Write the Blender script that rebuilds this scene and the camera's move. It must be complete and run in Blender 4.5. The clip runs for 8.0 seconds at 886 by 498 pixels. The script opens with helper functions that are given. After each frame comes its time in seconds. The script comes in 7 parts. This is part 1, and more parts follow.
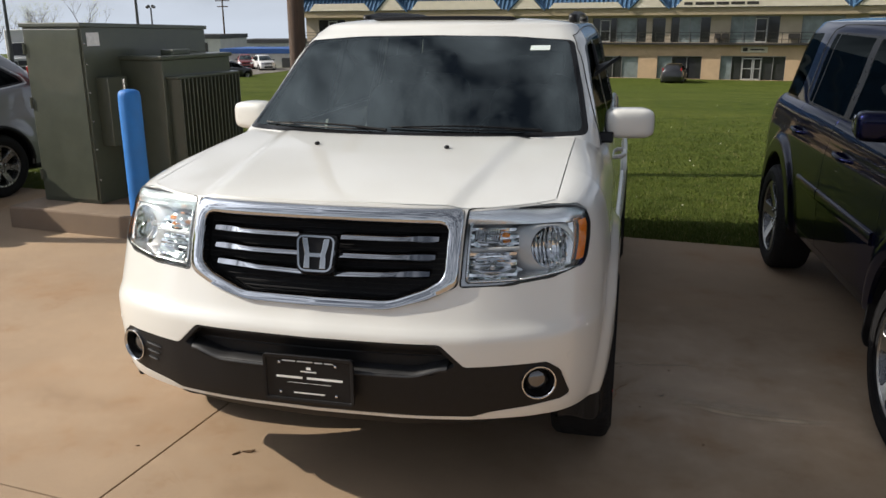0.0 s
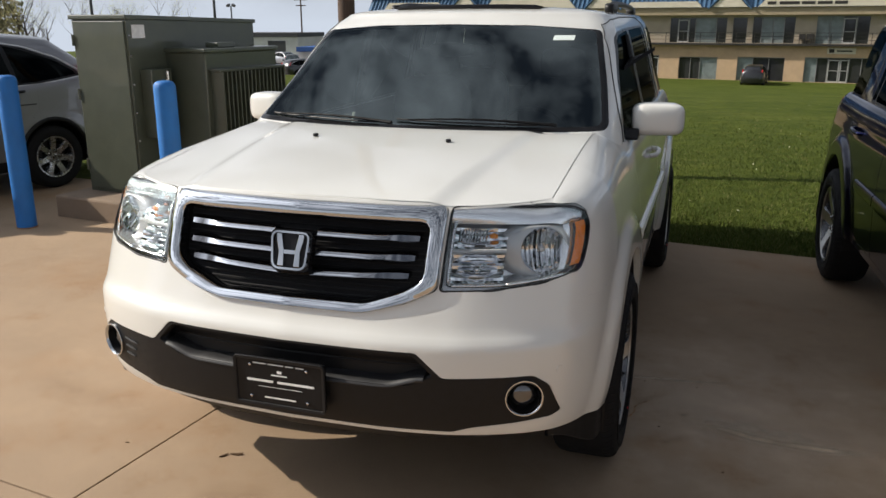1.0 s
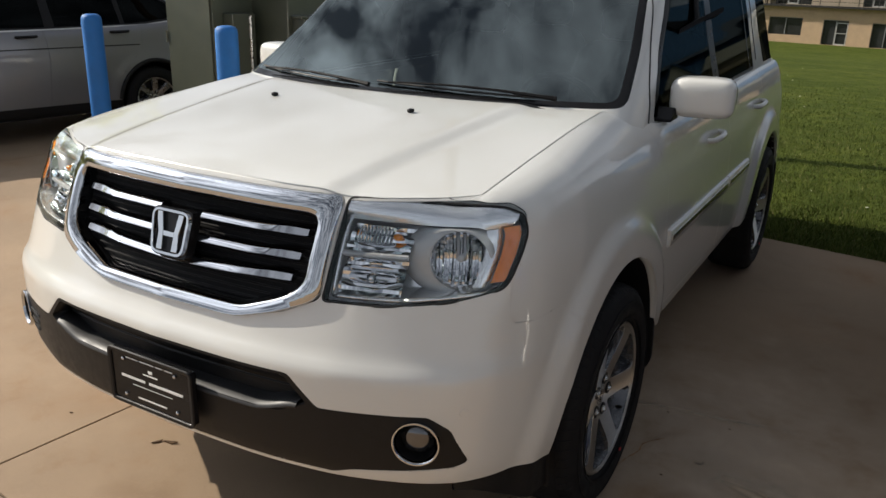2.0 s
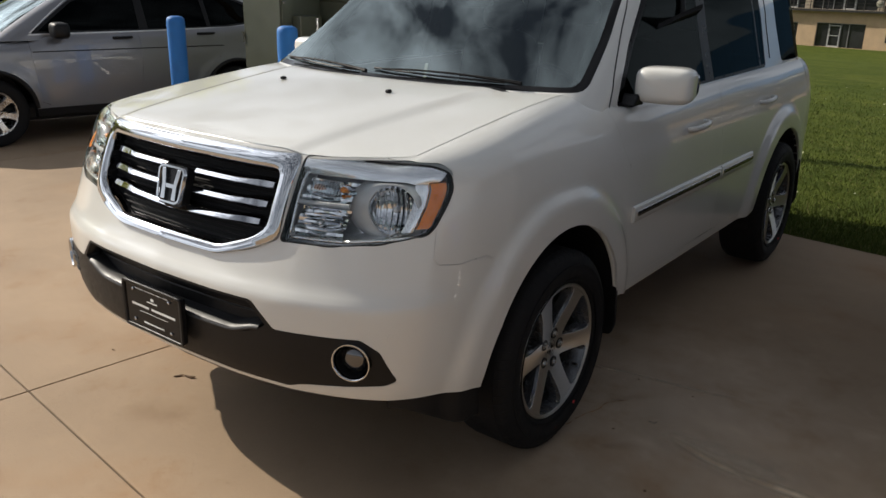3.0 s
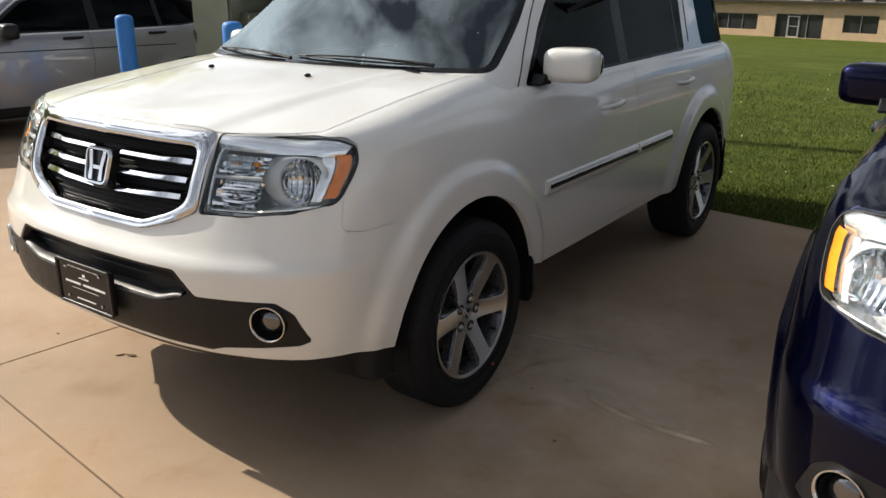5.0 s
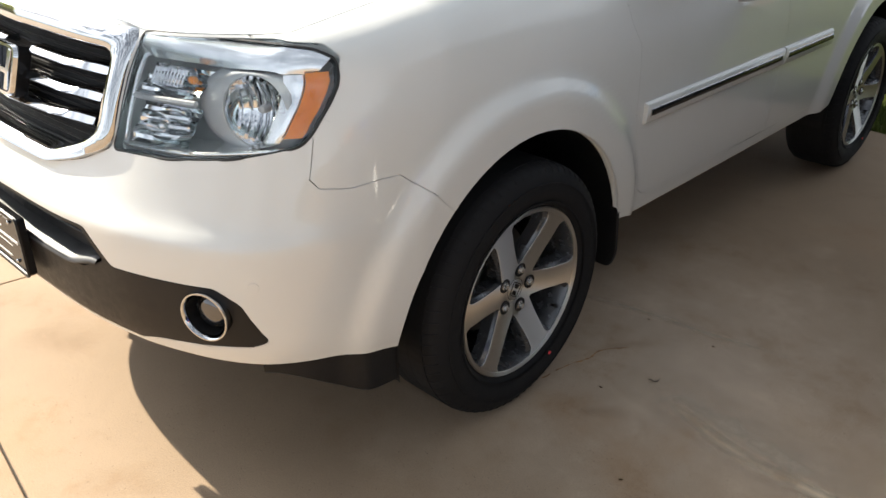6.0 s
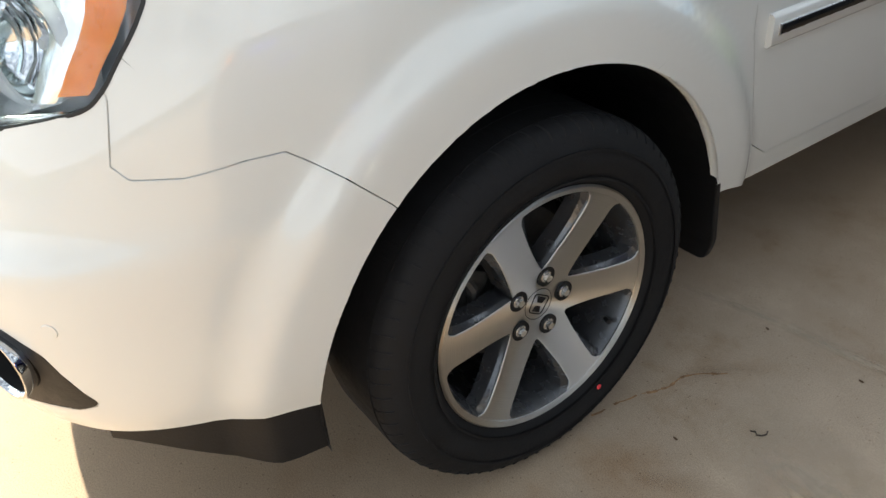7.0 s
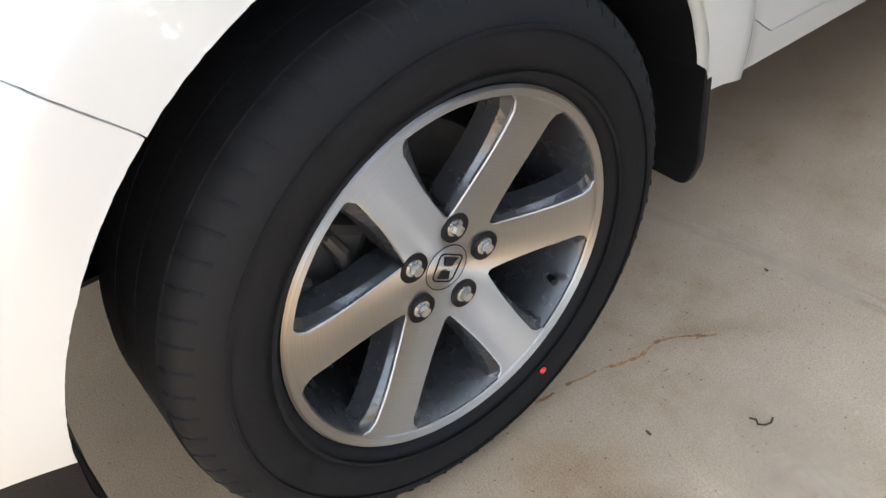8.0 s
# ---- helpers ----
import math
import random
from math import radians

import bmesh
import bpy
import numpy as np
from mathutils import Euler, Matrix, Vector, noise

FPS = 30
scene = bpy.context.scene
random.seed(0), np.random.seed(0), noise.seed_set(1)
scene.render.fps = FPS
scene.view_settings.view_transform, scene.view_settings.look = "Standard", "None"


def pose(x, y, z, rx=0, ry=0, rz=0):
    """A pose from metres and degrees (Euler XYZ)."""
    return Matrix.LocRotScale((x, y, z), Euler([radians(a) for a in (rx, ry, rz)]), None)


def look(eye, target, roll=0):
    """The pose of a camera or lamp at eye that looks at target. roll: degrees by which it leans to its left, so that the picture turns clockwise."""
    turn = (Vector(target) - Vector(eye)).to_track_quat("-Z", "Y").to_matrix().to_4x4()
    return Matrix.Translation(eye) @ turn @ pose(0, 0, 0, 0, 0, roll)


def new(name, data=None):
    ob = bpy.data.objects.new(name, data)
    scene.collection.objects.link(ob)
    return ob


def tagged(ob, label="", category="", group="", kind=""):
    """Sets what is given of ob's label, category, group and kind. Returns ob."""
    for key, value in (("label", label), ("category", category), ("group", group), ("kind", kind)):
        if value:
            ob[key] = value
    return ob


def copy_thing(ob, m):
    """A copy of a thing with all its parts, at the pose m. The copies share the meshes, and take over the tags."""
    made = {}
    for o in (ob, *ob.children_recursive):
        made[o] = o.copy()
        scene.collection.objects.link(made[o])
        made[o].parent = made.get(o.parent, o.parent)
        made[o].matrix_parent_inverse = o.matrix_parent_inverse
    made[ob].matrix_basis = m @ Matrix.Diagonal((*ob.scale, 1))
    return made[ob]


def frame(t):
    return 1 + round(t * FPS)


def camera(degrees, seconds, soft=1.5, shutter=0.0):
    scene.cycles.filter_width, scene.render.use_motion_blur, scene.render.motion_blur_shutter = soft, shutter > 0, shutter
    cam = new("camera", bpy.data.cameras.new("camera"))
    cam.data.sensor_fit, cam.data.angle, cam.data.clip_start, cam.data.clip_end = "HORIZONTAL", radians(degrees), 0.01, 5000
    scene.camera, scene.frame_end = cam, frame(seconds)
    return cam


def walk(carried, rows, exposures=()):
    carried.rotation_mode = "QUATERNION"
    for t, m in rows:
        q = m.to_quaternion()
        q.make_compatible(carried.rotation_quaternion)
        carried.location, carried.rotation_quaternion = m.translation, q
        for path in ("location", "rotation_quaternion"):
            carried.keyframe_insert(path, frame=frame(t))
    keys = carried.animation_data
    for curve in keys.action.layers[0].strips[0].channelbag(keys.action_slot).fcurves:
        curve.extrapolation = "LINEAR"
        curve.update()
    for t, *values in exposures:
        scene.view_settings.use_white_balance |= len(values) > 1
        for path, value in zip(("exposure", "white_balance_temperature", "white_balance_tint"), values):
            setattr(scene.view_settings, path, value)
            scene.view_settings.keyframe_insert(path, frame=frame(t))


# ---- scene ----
from mathutils.bvhtree import BVHTree

cam = camera(57.8, 8.0)
PATH = [
    (0, (1.038, -2.468, 1.787), (0.596, -0.595, 1.243), -0.3),
    (0.5, (1.133, -2.443, 1.806), (0.637, -0.591, 1.237), 1.1),
    (1, (1.262, -2.195, 1.732), (0.652, -0.37, 1.188), -0.1),
    (1.2, (1.337, -2.019, 1.716), (0.66, -0.23, 1.133), -0.0),
    (2.3, (1.868, -1.355, 1.707), (0.818, 0.231, 1.088), 0.3),
    (2.5, (2.01, -1.403, 1.698), (0.896, 0.165, 1.152), -0.2),
    (3, (2.282, -1.506, 1.687), (1.144, 0.009, 1.05), 1.3),
    (3.5, (2.622, -1.646, 1.691), (1.391, -0.145, 1.209), 0.7),
    (4, (2.748, -1.765, 1.72), (1.575, -0.216, 1.246), -0.0),
    (4.5, (2.673, -1.837, 1.713), (1.551, -0.281, 1.149), 0.1),
    (5, (2.583, -1.552, 1.653), (1.497, 0.001, 1.013), 0.3),
    (5.2, (2.547, -1.358, 1.643), (1.423, 0.143, 0.946), 0.8),
    (6.3, (2.111, -0.43, 1.492), (0.84, 0.784, 0.537), -2.4),
    (6.5, (2.093, -0.253, 1.446), (0.723, 0.865, 0.511), -6.8),
    (7, (1.902, 0.104, 1.346), (0.508, 1.017, 0.24), -4.6),
    (7.5, (1.623, 0.374, 1.161), (0.402, 1.338, -0.096), -2.6),
    (8, (1.606, 0.473, 1.079), (0.36, 1.352, -0.215), -5.5),
]
EXPOSURES = [(0.0, 0.16, 6300, 11), (1.2, 0.18, 6320, 11), (2.5, 0.02, 6380, 10), (3.5, 0.06, 6400, 11), (4.0, 0.07, 6380, 12), (4.5, 0.30, 6400, 12), (5.2, 0.58, 6440, 10), (6.3, 1.55, 6440, 7), (7.0, 1.94, 6330, 4), (7.5, 2.43, 6080, 5), (8.0, 2.94, 6040, 6)]
walk(cam, [(t, look(eye, target, roll)) for t, eye, target, roll in PATH], EXPOSURES)

# ---- daylight ----
SUN_TO = Vector((-1.50, -0.25, 1.0)).normalized()
world = bpy.data.worlds.new("sky")
scene.world = world
world.use_nodes = True
wn, wl = world.node_tree.nodes, world.node_tree.links
wn.clear()
w_out = wn.new("ShaderNodeOutputWorld")
w_bg = wn.new("ShaderNodeBackground")
w_sky = wn.new("ShaderNodeTexSky")
w_sky.sky_type = "NISHITA"
w_sky.sun_disc = False
w_sky.sun_elevation = math.asin(SUN_TO.z)
w_sky.sun_rotation = math.atan2(SUN_TO.x, SUN_TO.y)
w_sky.air_density, w_sky.dust_density = 1.0, 1.5
w_co = wn.new("ShaderNodeTexCoord")
w_map = wn.new("ShaderNodeMapping")
w_map.inputs["Scale"].default_value = (1.0, 1.0, 1.15)
w_noise = wn.new("ShaderNodeTexNoise")
w_noise.inputs["Scale"].default_value = 7.5
w_noise.inputs["Detail"].default_value = 8.0
w_noise.inputs["Distortion"].default_value = 0.35
w_noise.inputs["Roughness"].default_value = 0.58
w_ramp = wn.new("ShaderNodeValToRGB")
w_ramp.color_ramp.elements[0].position = 0.38
w_ramp.color_ramp.elements[1].position = 0.63
w_mix = wn.new("ShaderNodeMixRGB")
w_bw = wn.new("ShaderNodeRGBToBW")
w_lit = wn.new("ShaderNodeMath")
w_lit.operation = "MULTIPLY_ADD"
w_lit.inputs[1].default_value = 1.5
w_lit.inputs[2].default_value = 11.0
# clouds glow towards the sun
w_dot = wn.new("ShaderNodeVectorMath")
w_dot.operation = "DOT_PRODUCT"
w_dot.inputs[1].default_value = SUN_TO
w_pow = wn.new("ShaderNodeMath")
w_pow.operation = "POWER"
w_pow.use_clamp = True
w_pow.inputs[1].default_value = 6.0
w_gain = wn.new("ShaderNodeMath")
w_gain.operation = "MULTIPLY_ADD"
w_gain.inputs[1].default_value = 3.0
w_gain.inputs[2].default_value = 1.0
w_sum = wn.new("ShaderNodeMath")
w_sum.operation = "MULTIPLY"
wl.new(w_co.outputs["Generated"], w_dot.inputs[0])
wl.new(w_dot.outputs["Value"], w_pow.inputs[0])
wl.new(w_pow.outputs[0], w_gain.inputs[0])
wl.new(w_lit.outputs[0], w_sum.inputs[0])
wl.new(w_gain.outputs[0], w_sum.inputs[1])
# the clear sky between them is thinly veiled
w_veil = wn.new("ShaderNodeMixRGB")
w_veil.inputs["Fac"].default_value = 0.42
wl.new(w_sky.outputs["Color"], w_veil.inputs["Color1"])
wl.new(w_bw.outputs["Val"], w_veil.inputs["Color2"])
w_tint = wn.new("ShaderNodeCombineColor")
w_cool = wn.new("ShaderNodeMath")
w_cool.operation = "MULTIPLY"
w_cool.inputs[1].default_value = 1.08
wl.new(w_sky.outputs["Color"], w_bw.inputs["Color"])
wl.new(w_bw.outputs["Val"], w_lit.inputs[0])
wl.new(w_sum.outputs[0], w_cool.inputs[0])
w_less = wn.new("ShaderNodeMath")
w_less.operation = "MULTIPLY"
w_less.inputs[1].default_value = 0.955
wl.new(w_sum.outputs[0], w_less.inputs[0])
wl.new(w_less.outputs[0], w_tint.inputs["Red"])
wl.new(w_sum.outputs[0], w_tint.inputs["Green"])
wl.new(w_cool.outputs[0], w_tint.inputs["Blue"])
wl.new(w_tint.outputs["Color"], w_mix.inputs["Color2"])
wl.new(w_co.outputs["Generated"], w_map.inputs["Vector"])
wl.new(w_map.outputs["Vector"], w_noise.inputs["Vector"])
wl.new(w_noise.outputs["Fac"], w_ramp.inputs["Fac"])
wl.new(w_ramp.outputs["Color"], w_mix.inputs["Fac"])
wl.new(w_veil.outputs["Color"], w_mix.inputs["Color1"])
# pale haze along the horizon
w_sep = wn.new("ShaderNodeSeparateXYZ")
w_inv = wn.new("ShaderNodeMath")
w_inv.operation = "SUBTRACT"
w_inv.use_clamp = True
w_inv.inputs[0].default_value = 1.0
w_low = wn.new("ShaderNodeMath")
w_low.operation = "POWER"
w_low.inputs[1].default_value = 9.0
w_haze = wn.new("ShaderNodeMixRGB")
w_haze.inputs["Color2"].default_value = (16.5, 18.0, 20.0, 1)
wl.new(w_co.outputs["Generated"], w_sep.inputs[0])
wl.new(w_sep.outputs["Z"], w_inv.inputs[1])
wl.new(w_inv.outputs[0], w_low.inputs[0])
wl.new(w_low.outputs[0], w_haze.inputs["Fac"])
wl.new(w_mix.outputs["Color"], w_haze.inputs["Color1"])
wl.new(w_haze.outputs["Color"], w_bg.inputs["Color"])
w_bg.inputs["Strength"].default_value = 0.034
wl.new(w_bg.outputs["Background"], w_out.inputs["Surface"])

sun = new("sun", bpy.data.lights.new("sun", "SUN"))
sun.data.energy = 4.9
sun.data.angle = radians(0.55)
sun.data.color = (1.0, 0.905, 0.758)
sun.matrix_world = look(SUN_TO * 50, (0, 0, 0))


# ---- materials ----
def material(name):
    m = bpy.data.materials.new(name)
    m.use_nodes = True
    return m, m.node_tree.nodes, m.node_tree.links, m.node_tree.nodes["Principled BSDF"]


def setp(b, **values):
    for key, value in values.items():
        b.inputs[key.replace("_", " ")].default_value = value


def noise_node(n, l, scale, detail=4.0, rough=0.55, coords="Object", stretch=(1, 1, 1)):
    world_wide = coords == "World"
    co = n.new("ShaderNodeNewGeometry" if world_wide else "ShaderNodeTexCoord")
    mp = n.new("ShaderNodeMapping")
    mp.inputs["Scale"].default_value = stretch
    no = n.new("ShaderNodeTexNoise")
    no.inputs["Scale"].default_value = scale
    no.inputs["Detail"].default_value = detail
    no.inputs["Roughness"].default_value = rough
    l.new(co.outputs["Position" if world_wide else coords], mp.inputs["Vector"])
    l.new(mp.outputs["Vector"], no.inputs["Vector"])
    return no


def ramp_node(n, l, source, stops):
    r = n.new("ShaderNodeValToRGB")
    while len(r.color_ramp.elements) < len(stops):
        r.color_ramp.elements.new(0.5)
    for e, (p, c) in zip(r.color_ramp.elements, stops):
        e.position = p
        e.color = (*c, 1) if len(c) == 3 else c
    l.new(source, r.inputs["Fac"])
    return r


def bump_node(n, l, source, b, strength, distance):
    bp = n.new("ShaderNodeBump")
    bp.inputs["Strength"].default_value = strength
    bp.inputs["Distance"].default_value = distance
    l.new(source, bp.inputs["Height"])
    l.new(bp.outputs["Normal"], b.inputs["Normal"])
    return bp


def plain(name, color, rough=0.5, metal=0.0, vary=0.12, scale=20.0, bump=0.0, coat=0.0, stretch=(1, 1, 1), coords="Object"):
    """A surface of one main colour with fine variation, and grain if bump is given."""
    m, n, l, b = material(name)
    no = noise_node(n, l, scale, 5, 0.6, coords, stretch)
    lo, hi = tuple(c * (1 - vary) for c in color), tuple(min(1, c * (1 + vary)) for c in color)
    r = ramp_node(n, l, no.outputs["Fac"], [(0.3, lo), (0.7, hi)])
    l.new(r.outputs["Color"], b.inputs["Base Color"])
    setp(b, Roughness=rough, Metallic=metal, Coat_Weight=coat, Coat_Roughness=0.04)
    rr = ramp_node(n, l, no.outputs["Fac"], [(0.3, (rough * 0.85,) * 3), (0.7, (min(1, rough * 1.15),) * 3)])
    l.new(rr.outputs["Color"], b.inputs["Roughness"])
    if bump:
        fine = noise_node(n, l, scale * 6, 3, 0.6, coords, stretch)
        bump_node(n, l, fine.outputs["Fac"], b, bump, 0.002)
    return m


def car_paint(name, color, flake, rough=0.34, metal=0.0):
    m, n, l, b = material(name)
    big = noise_node(n, l, 2.2, 4)
    r = ramp_node(n, l, big.outputs["Fac"], [(0.3, tuple(c * 0.96 for c in color)), (0.7, color)])
    l.new(r.outputs["Color"], b.inputs["Base Color"])
    setp(b, Roughness=rough, Metallic=metal, Coat_Weight=1.0, Coat_Roughness=0.035, Coat_IOR=1.5)
    if flake:
        fl = noise_node(n, l, 900.0, 1)
        bump_node(n, l, fl.outputs["Fac"], b, flake, 0.0004)
    return m


def clear(name, tint, gloss_rough=0.02, ior=1.5, extra=0.0, gloss=1.0):
    """Thin glass: tinted and see-through, with a mirror-like coat that grows at a glancing angle."""
    m, n, l, b = material(name)
    n.remove(b)
    tr = n.new("ShaderNodeBsdfTransparent")
    tr.inputs["Color"].default_value = (*tint, 1)
    gl = n.new("ShaderNodeBsdfGlossy")
    gl.inputs["Roughness"].default_value = gloss_rough
    gl.inputs["Color"].default_value = (0.86 * gloss, 0.98 * gloss, 0.97 * gloss, 1)
    fr = n.new("ShaderNodeFresnel")
    fr.inputs["IOR"].default_value = ior
    add = n.new("ShaderNodeMath")
    add.operation = "ADD"
    add.use_clamp = True
    add.inputs[1].default_value = extra
    mix = n.new("ShaderNodeMixShader")
    l.new(fr.outputs["Fac"], add.inputs[0])
    l.new(add.outputs[0], mix.inputs["Fac"])
    l.new(tr.outputs[0], mix.inputs[1])
    l.new(gl.outputs[0], mix.inputs[2])
    l.new(mix.outputs[0], n["Material Output"].inputs["Surface"])
    return m


def concrete_material(name, base, stain, lifted_at=None):
    """Worn concrete; the last point, if given, is the middle of a patch coloured greyer, and paler to lift its shade.
    """
    m, n, l, b = material(name)
    big = noise_node(n, l, 0.55, 6, 0.6, "World")
    mid = noise_node(n, l, 3.2, 8, 0.68, "World")
    fine = noise_node(n, l, 300.0, 4, 0.75, "World")
    pits = noise_node(n, l, 42.0, 8, 0.62, "World")
    r1 = ramp_node(n, l, big.outputs["Fac"], [(0.32, tuple(c * 0.80 for c in base)), (0.52, base), (0.70, tuple(c * 1.16 for c in base))])
    r2 = ramp_node(n, l, mid.outputs["Fac"], [(0.30, (1.14, 1.13, 1.10)), (0.46, (1, 1, 1)), (0.56, (1, 1, 1)), (0.70, stain)])
    mul = n.new("ShaderNodeMixRGB")
    mul.blend_type = "MULTIPLY"
    mul.inputs["Fac"].default_value = 0.55
    l.new(r1.outputs["Color"], mul.inputs["Color1"])
    l.new(r2.outputs["Color"], mul.inputs["Color2"])
    r3 = ramp_node(n, l, fine.outputs["Fac"], [(0.36, (0.70, 0.69, 0.68)), (0.50, (1, 1, 1)), (0.64, (1.20, 1.19, 1.17))])
    mul2 = n.new("ShaderNodeMixRGB")
    mul2.blend_type = "MULTIPLY"
    mul2.inputs["Fac"].default_value = 0.8
    l.new(mul.outputs["Color"], mul2.inputs["Color1"])
    l.new(r3.outputs["Color"], mul2.inputs["Color2"])
    # rare rust-brown blotches
    rust = noise_node(n, l, 0.8, 6, 0.62, "World")
    rr = ramp_node(n, l, rust.outputs["Fac"], [(0.54, (1, 1, 1)), (0.72, (0.92, 0.74, 0.54))])
    mul3 = n.new("ShaderNodeMixRGB")
    mul3.blend_type = "MULTIPLY"
    mul3.inputs["Fac"].default_value = 0.7
    l.new(mul2.outputs["Color"], mul3.inputs["Color1"])
    l.new(rr.outputs["Color"], mul3.inputs["Color2"])
    # pale and orange grains
    grain = noise_node(n, l, 520.0, 2, 0.6, "World")
    rg = ramp_node(n, l, grain.outputs["Fac"], [(0.32, (0.74, 0.70, 0.64)), (0.45, (1, 1, 1)), (0.58, (1, 1, 1)), (0.70, (1.35, 1.28, 1.18))])
    speck = noise_node(n, l, 38.0, 5, 0.6, "World")
    rs = ramp_node(n, l, speck.outputs["Fac"], [(0.70, (1, 1, 1)), (0.78, (0.92, 0.72, 0.50))])
    last = mul3.outputs["Color"]
    rp = ramp_node(n, l, pits.outputs["Fac"], [(0.24, (0.45, 0.38, 0.32)), (0.33, (1, 1, 1)), (0.64, (1, 1, 1)), (0.74, (1.25, 1.2, 1.12))])
    for r in (rg, rs, rp):
        mx = n.new("ShaderNodeMixRGB")
        mx.blend_type = "MULTIPLY"
        mx.inputs["Fac"].default_value = 0.8
        l.new(last, mx.inputs["Color1"])
        l.new(r.outputs["Color"], mx.inputs["Color2"])
        last = mx.outputs["Color"]
    # dark sand grains, some cells only
    cells = n.new("ShaderNodeTexVoronoi")
    cells.inputs["Scale"].default_value = 95.0
    spot = n.new("ShaderNodeNewGeometry")
    l.new(spot.outputs["Position"], cells.inputs["Vector"])
    core = ramp_node(n, l, cells.outputs["Distance"], [(0.10, (1, 1, 1)), (0.22, (0, 0, 0))])
    pick = n.new("ShaderNodeSeparateColor")
    l.new(cells.outputs["Color"], pick.inputs["Color"])
    some = ramp_node(n, l, pick.outputs["Red"], [(0.80, (0, 0, 0)), (0.92, (1, 1, 1))])
    both = n.new("ShaderNodeMath")
    both.operation = "MULTIPLY"
    l.new(core.outputs["Color"], both.inputs[0])
    l.new(some.outputs["Color"], both.inputs[1])
    sand = n.new("ShaderNodeMixRGB")
    sand.blend_type = "MULTIPLY"
    sand.inputs["Color2"].default_value = (0.42, 0.36, 0.30, 1)
    l.new(both.outputs[0], sand.inputs["Fac"])
    l.new(last, sand.inputs["Color1"])
    last = sand.outputs["Color"]
    # greyer concrete by the wheel, its colour also raised to brighten the shade
    if lifted_at:
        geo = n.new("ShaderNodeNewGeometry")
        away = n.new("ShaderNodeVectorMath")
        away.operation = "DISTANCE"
        away.inputs[1].default_value = lifted_at
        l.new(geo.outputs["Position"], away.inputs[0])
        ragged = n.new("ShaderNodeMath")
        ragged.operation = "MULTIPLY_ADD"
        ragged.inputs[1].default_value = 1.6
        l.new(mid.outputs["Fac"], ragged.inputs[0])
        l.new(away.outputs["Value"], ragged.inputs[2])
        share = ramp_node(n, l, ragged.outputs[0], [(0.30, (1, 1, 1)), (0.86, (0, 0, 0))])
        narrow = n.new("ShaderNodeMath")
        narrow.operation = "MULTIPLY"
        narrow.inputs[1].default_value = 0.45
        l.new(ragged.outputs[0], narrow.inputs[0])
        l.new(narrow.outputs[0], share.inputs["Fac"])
        lift_mix = n.new("ShaderNodeMixRGB")
        lift_mix.blend_type = "MULTIPLY"
        lift_mix.inputs["Color2"].default_value = (1.46, 1.64, 1.94, 1)
        l.new(share.outputs["Color"], lift_mix.inputs["Fac"])
        l.new(last, lift_mix.inputs["Color1"])
        last = lift_mix.outputs["Color"]
    l.new(last, b.inputs["Base Color"])
    setp(b, Roughness=0.85)
    bump_node(n, l, fine.outputs["Fac"], b, 0.18, 0.0012)
    return m


def stain_or_light_material(name, color, strength, reach):
    """A thin mark, stain or painted light, that fades out across its width and is broken up along it; local y runs
    across.
    """
    m, n, l, b = material(name)
    co = n.new("ShaderNodeUVMap")
    sep = n.new("ShaderNodeSeparateXYZ")
    l.new(co.outputs["UV"], sep.inputs[0])
    edge = ramp_node(n, l, sep.outputs["Y"], [(0.0, (0, 0, 0)), (0.5, (1, 1, 1)), (1.0, (0, 0, 0))])
    ends = ramp_node(n, l, sep.outputs["X"], [(0.0, (0, 0, 0)), (0.25, (1, 1, 1)), (0.7, (1, 1, 1)), (1.0, (0, 0, 0))])
    no = noise_node(n, l, reach, 6, 0.65, "World")
    broken = ramp_node(n, l, no.outputs["Fac"], [(0.30, (0.35, 0.35, 0.35)), (0.62, (1, 1, 1))])
    last = edge.outputs["Color"]
    for r in (ends, broken):
        mul = n.new("ShaderNodeMath")
        mul.operation = "MULTIPLY"
        l.new(last, mul.inputs[0])
        l.new(r.outputs["Color"], mul.inputs[1])
        last = mul.outputs[0]
    some = n.new("ShaderNodeMath")
    some.operation = "MULTIPLY"
    some.inputs[1].default_value = strength
    l.new(last, some.inputs[0])
    l.new(some.outputs[0], b.inputs["Alpha"])
    setp(b, Base_Color=(*color, 1), Roughness=0.9)
    return m


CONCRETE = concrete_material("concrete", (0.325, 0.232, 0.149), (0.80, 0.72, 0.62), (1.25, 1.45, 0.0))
PAD_CONCRETE = concrete_material("pad_concrete", (0.21, 0.155, 0.11), (0.7, 0.62, 0.52))
JOINT = plain("joint_filler", (0.07, 0.055, 0.04), 0.95, vary=0.4, scale=60)
WHITE_PAINT = car_paint("white_pearl_paint", (0.70, 0.697, 0.662), 0.015, 0.32)
BLUE_PAINT = car_paint("deep_blue_paint", (0.0013, 0.0022, 0.020), 0.05, 0.28, 0.9)
SILVER_PAINT = car_paint("silver_paint", (0.23, 0.233, 0.25), 0.06, 0.36, 0.55)
BLACK_PAINT = car_paint("black_paint", (0.012, 0.012, 0.014), 0.0, 0.3)
CHROME = plain("chrome", (0.58, 0.59, 0.605), 0.055, 1.0, 0.02, 8)
DARK_CHROME = plain("dark_chrome", (0.40, 0.405, 0.42), 0.07, 1.0, 0.03, 8)
SATIN = plain("satin_silver", (0.55, 0.55, 0.56), 0.28, 1.0, 0.05, 30)
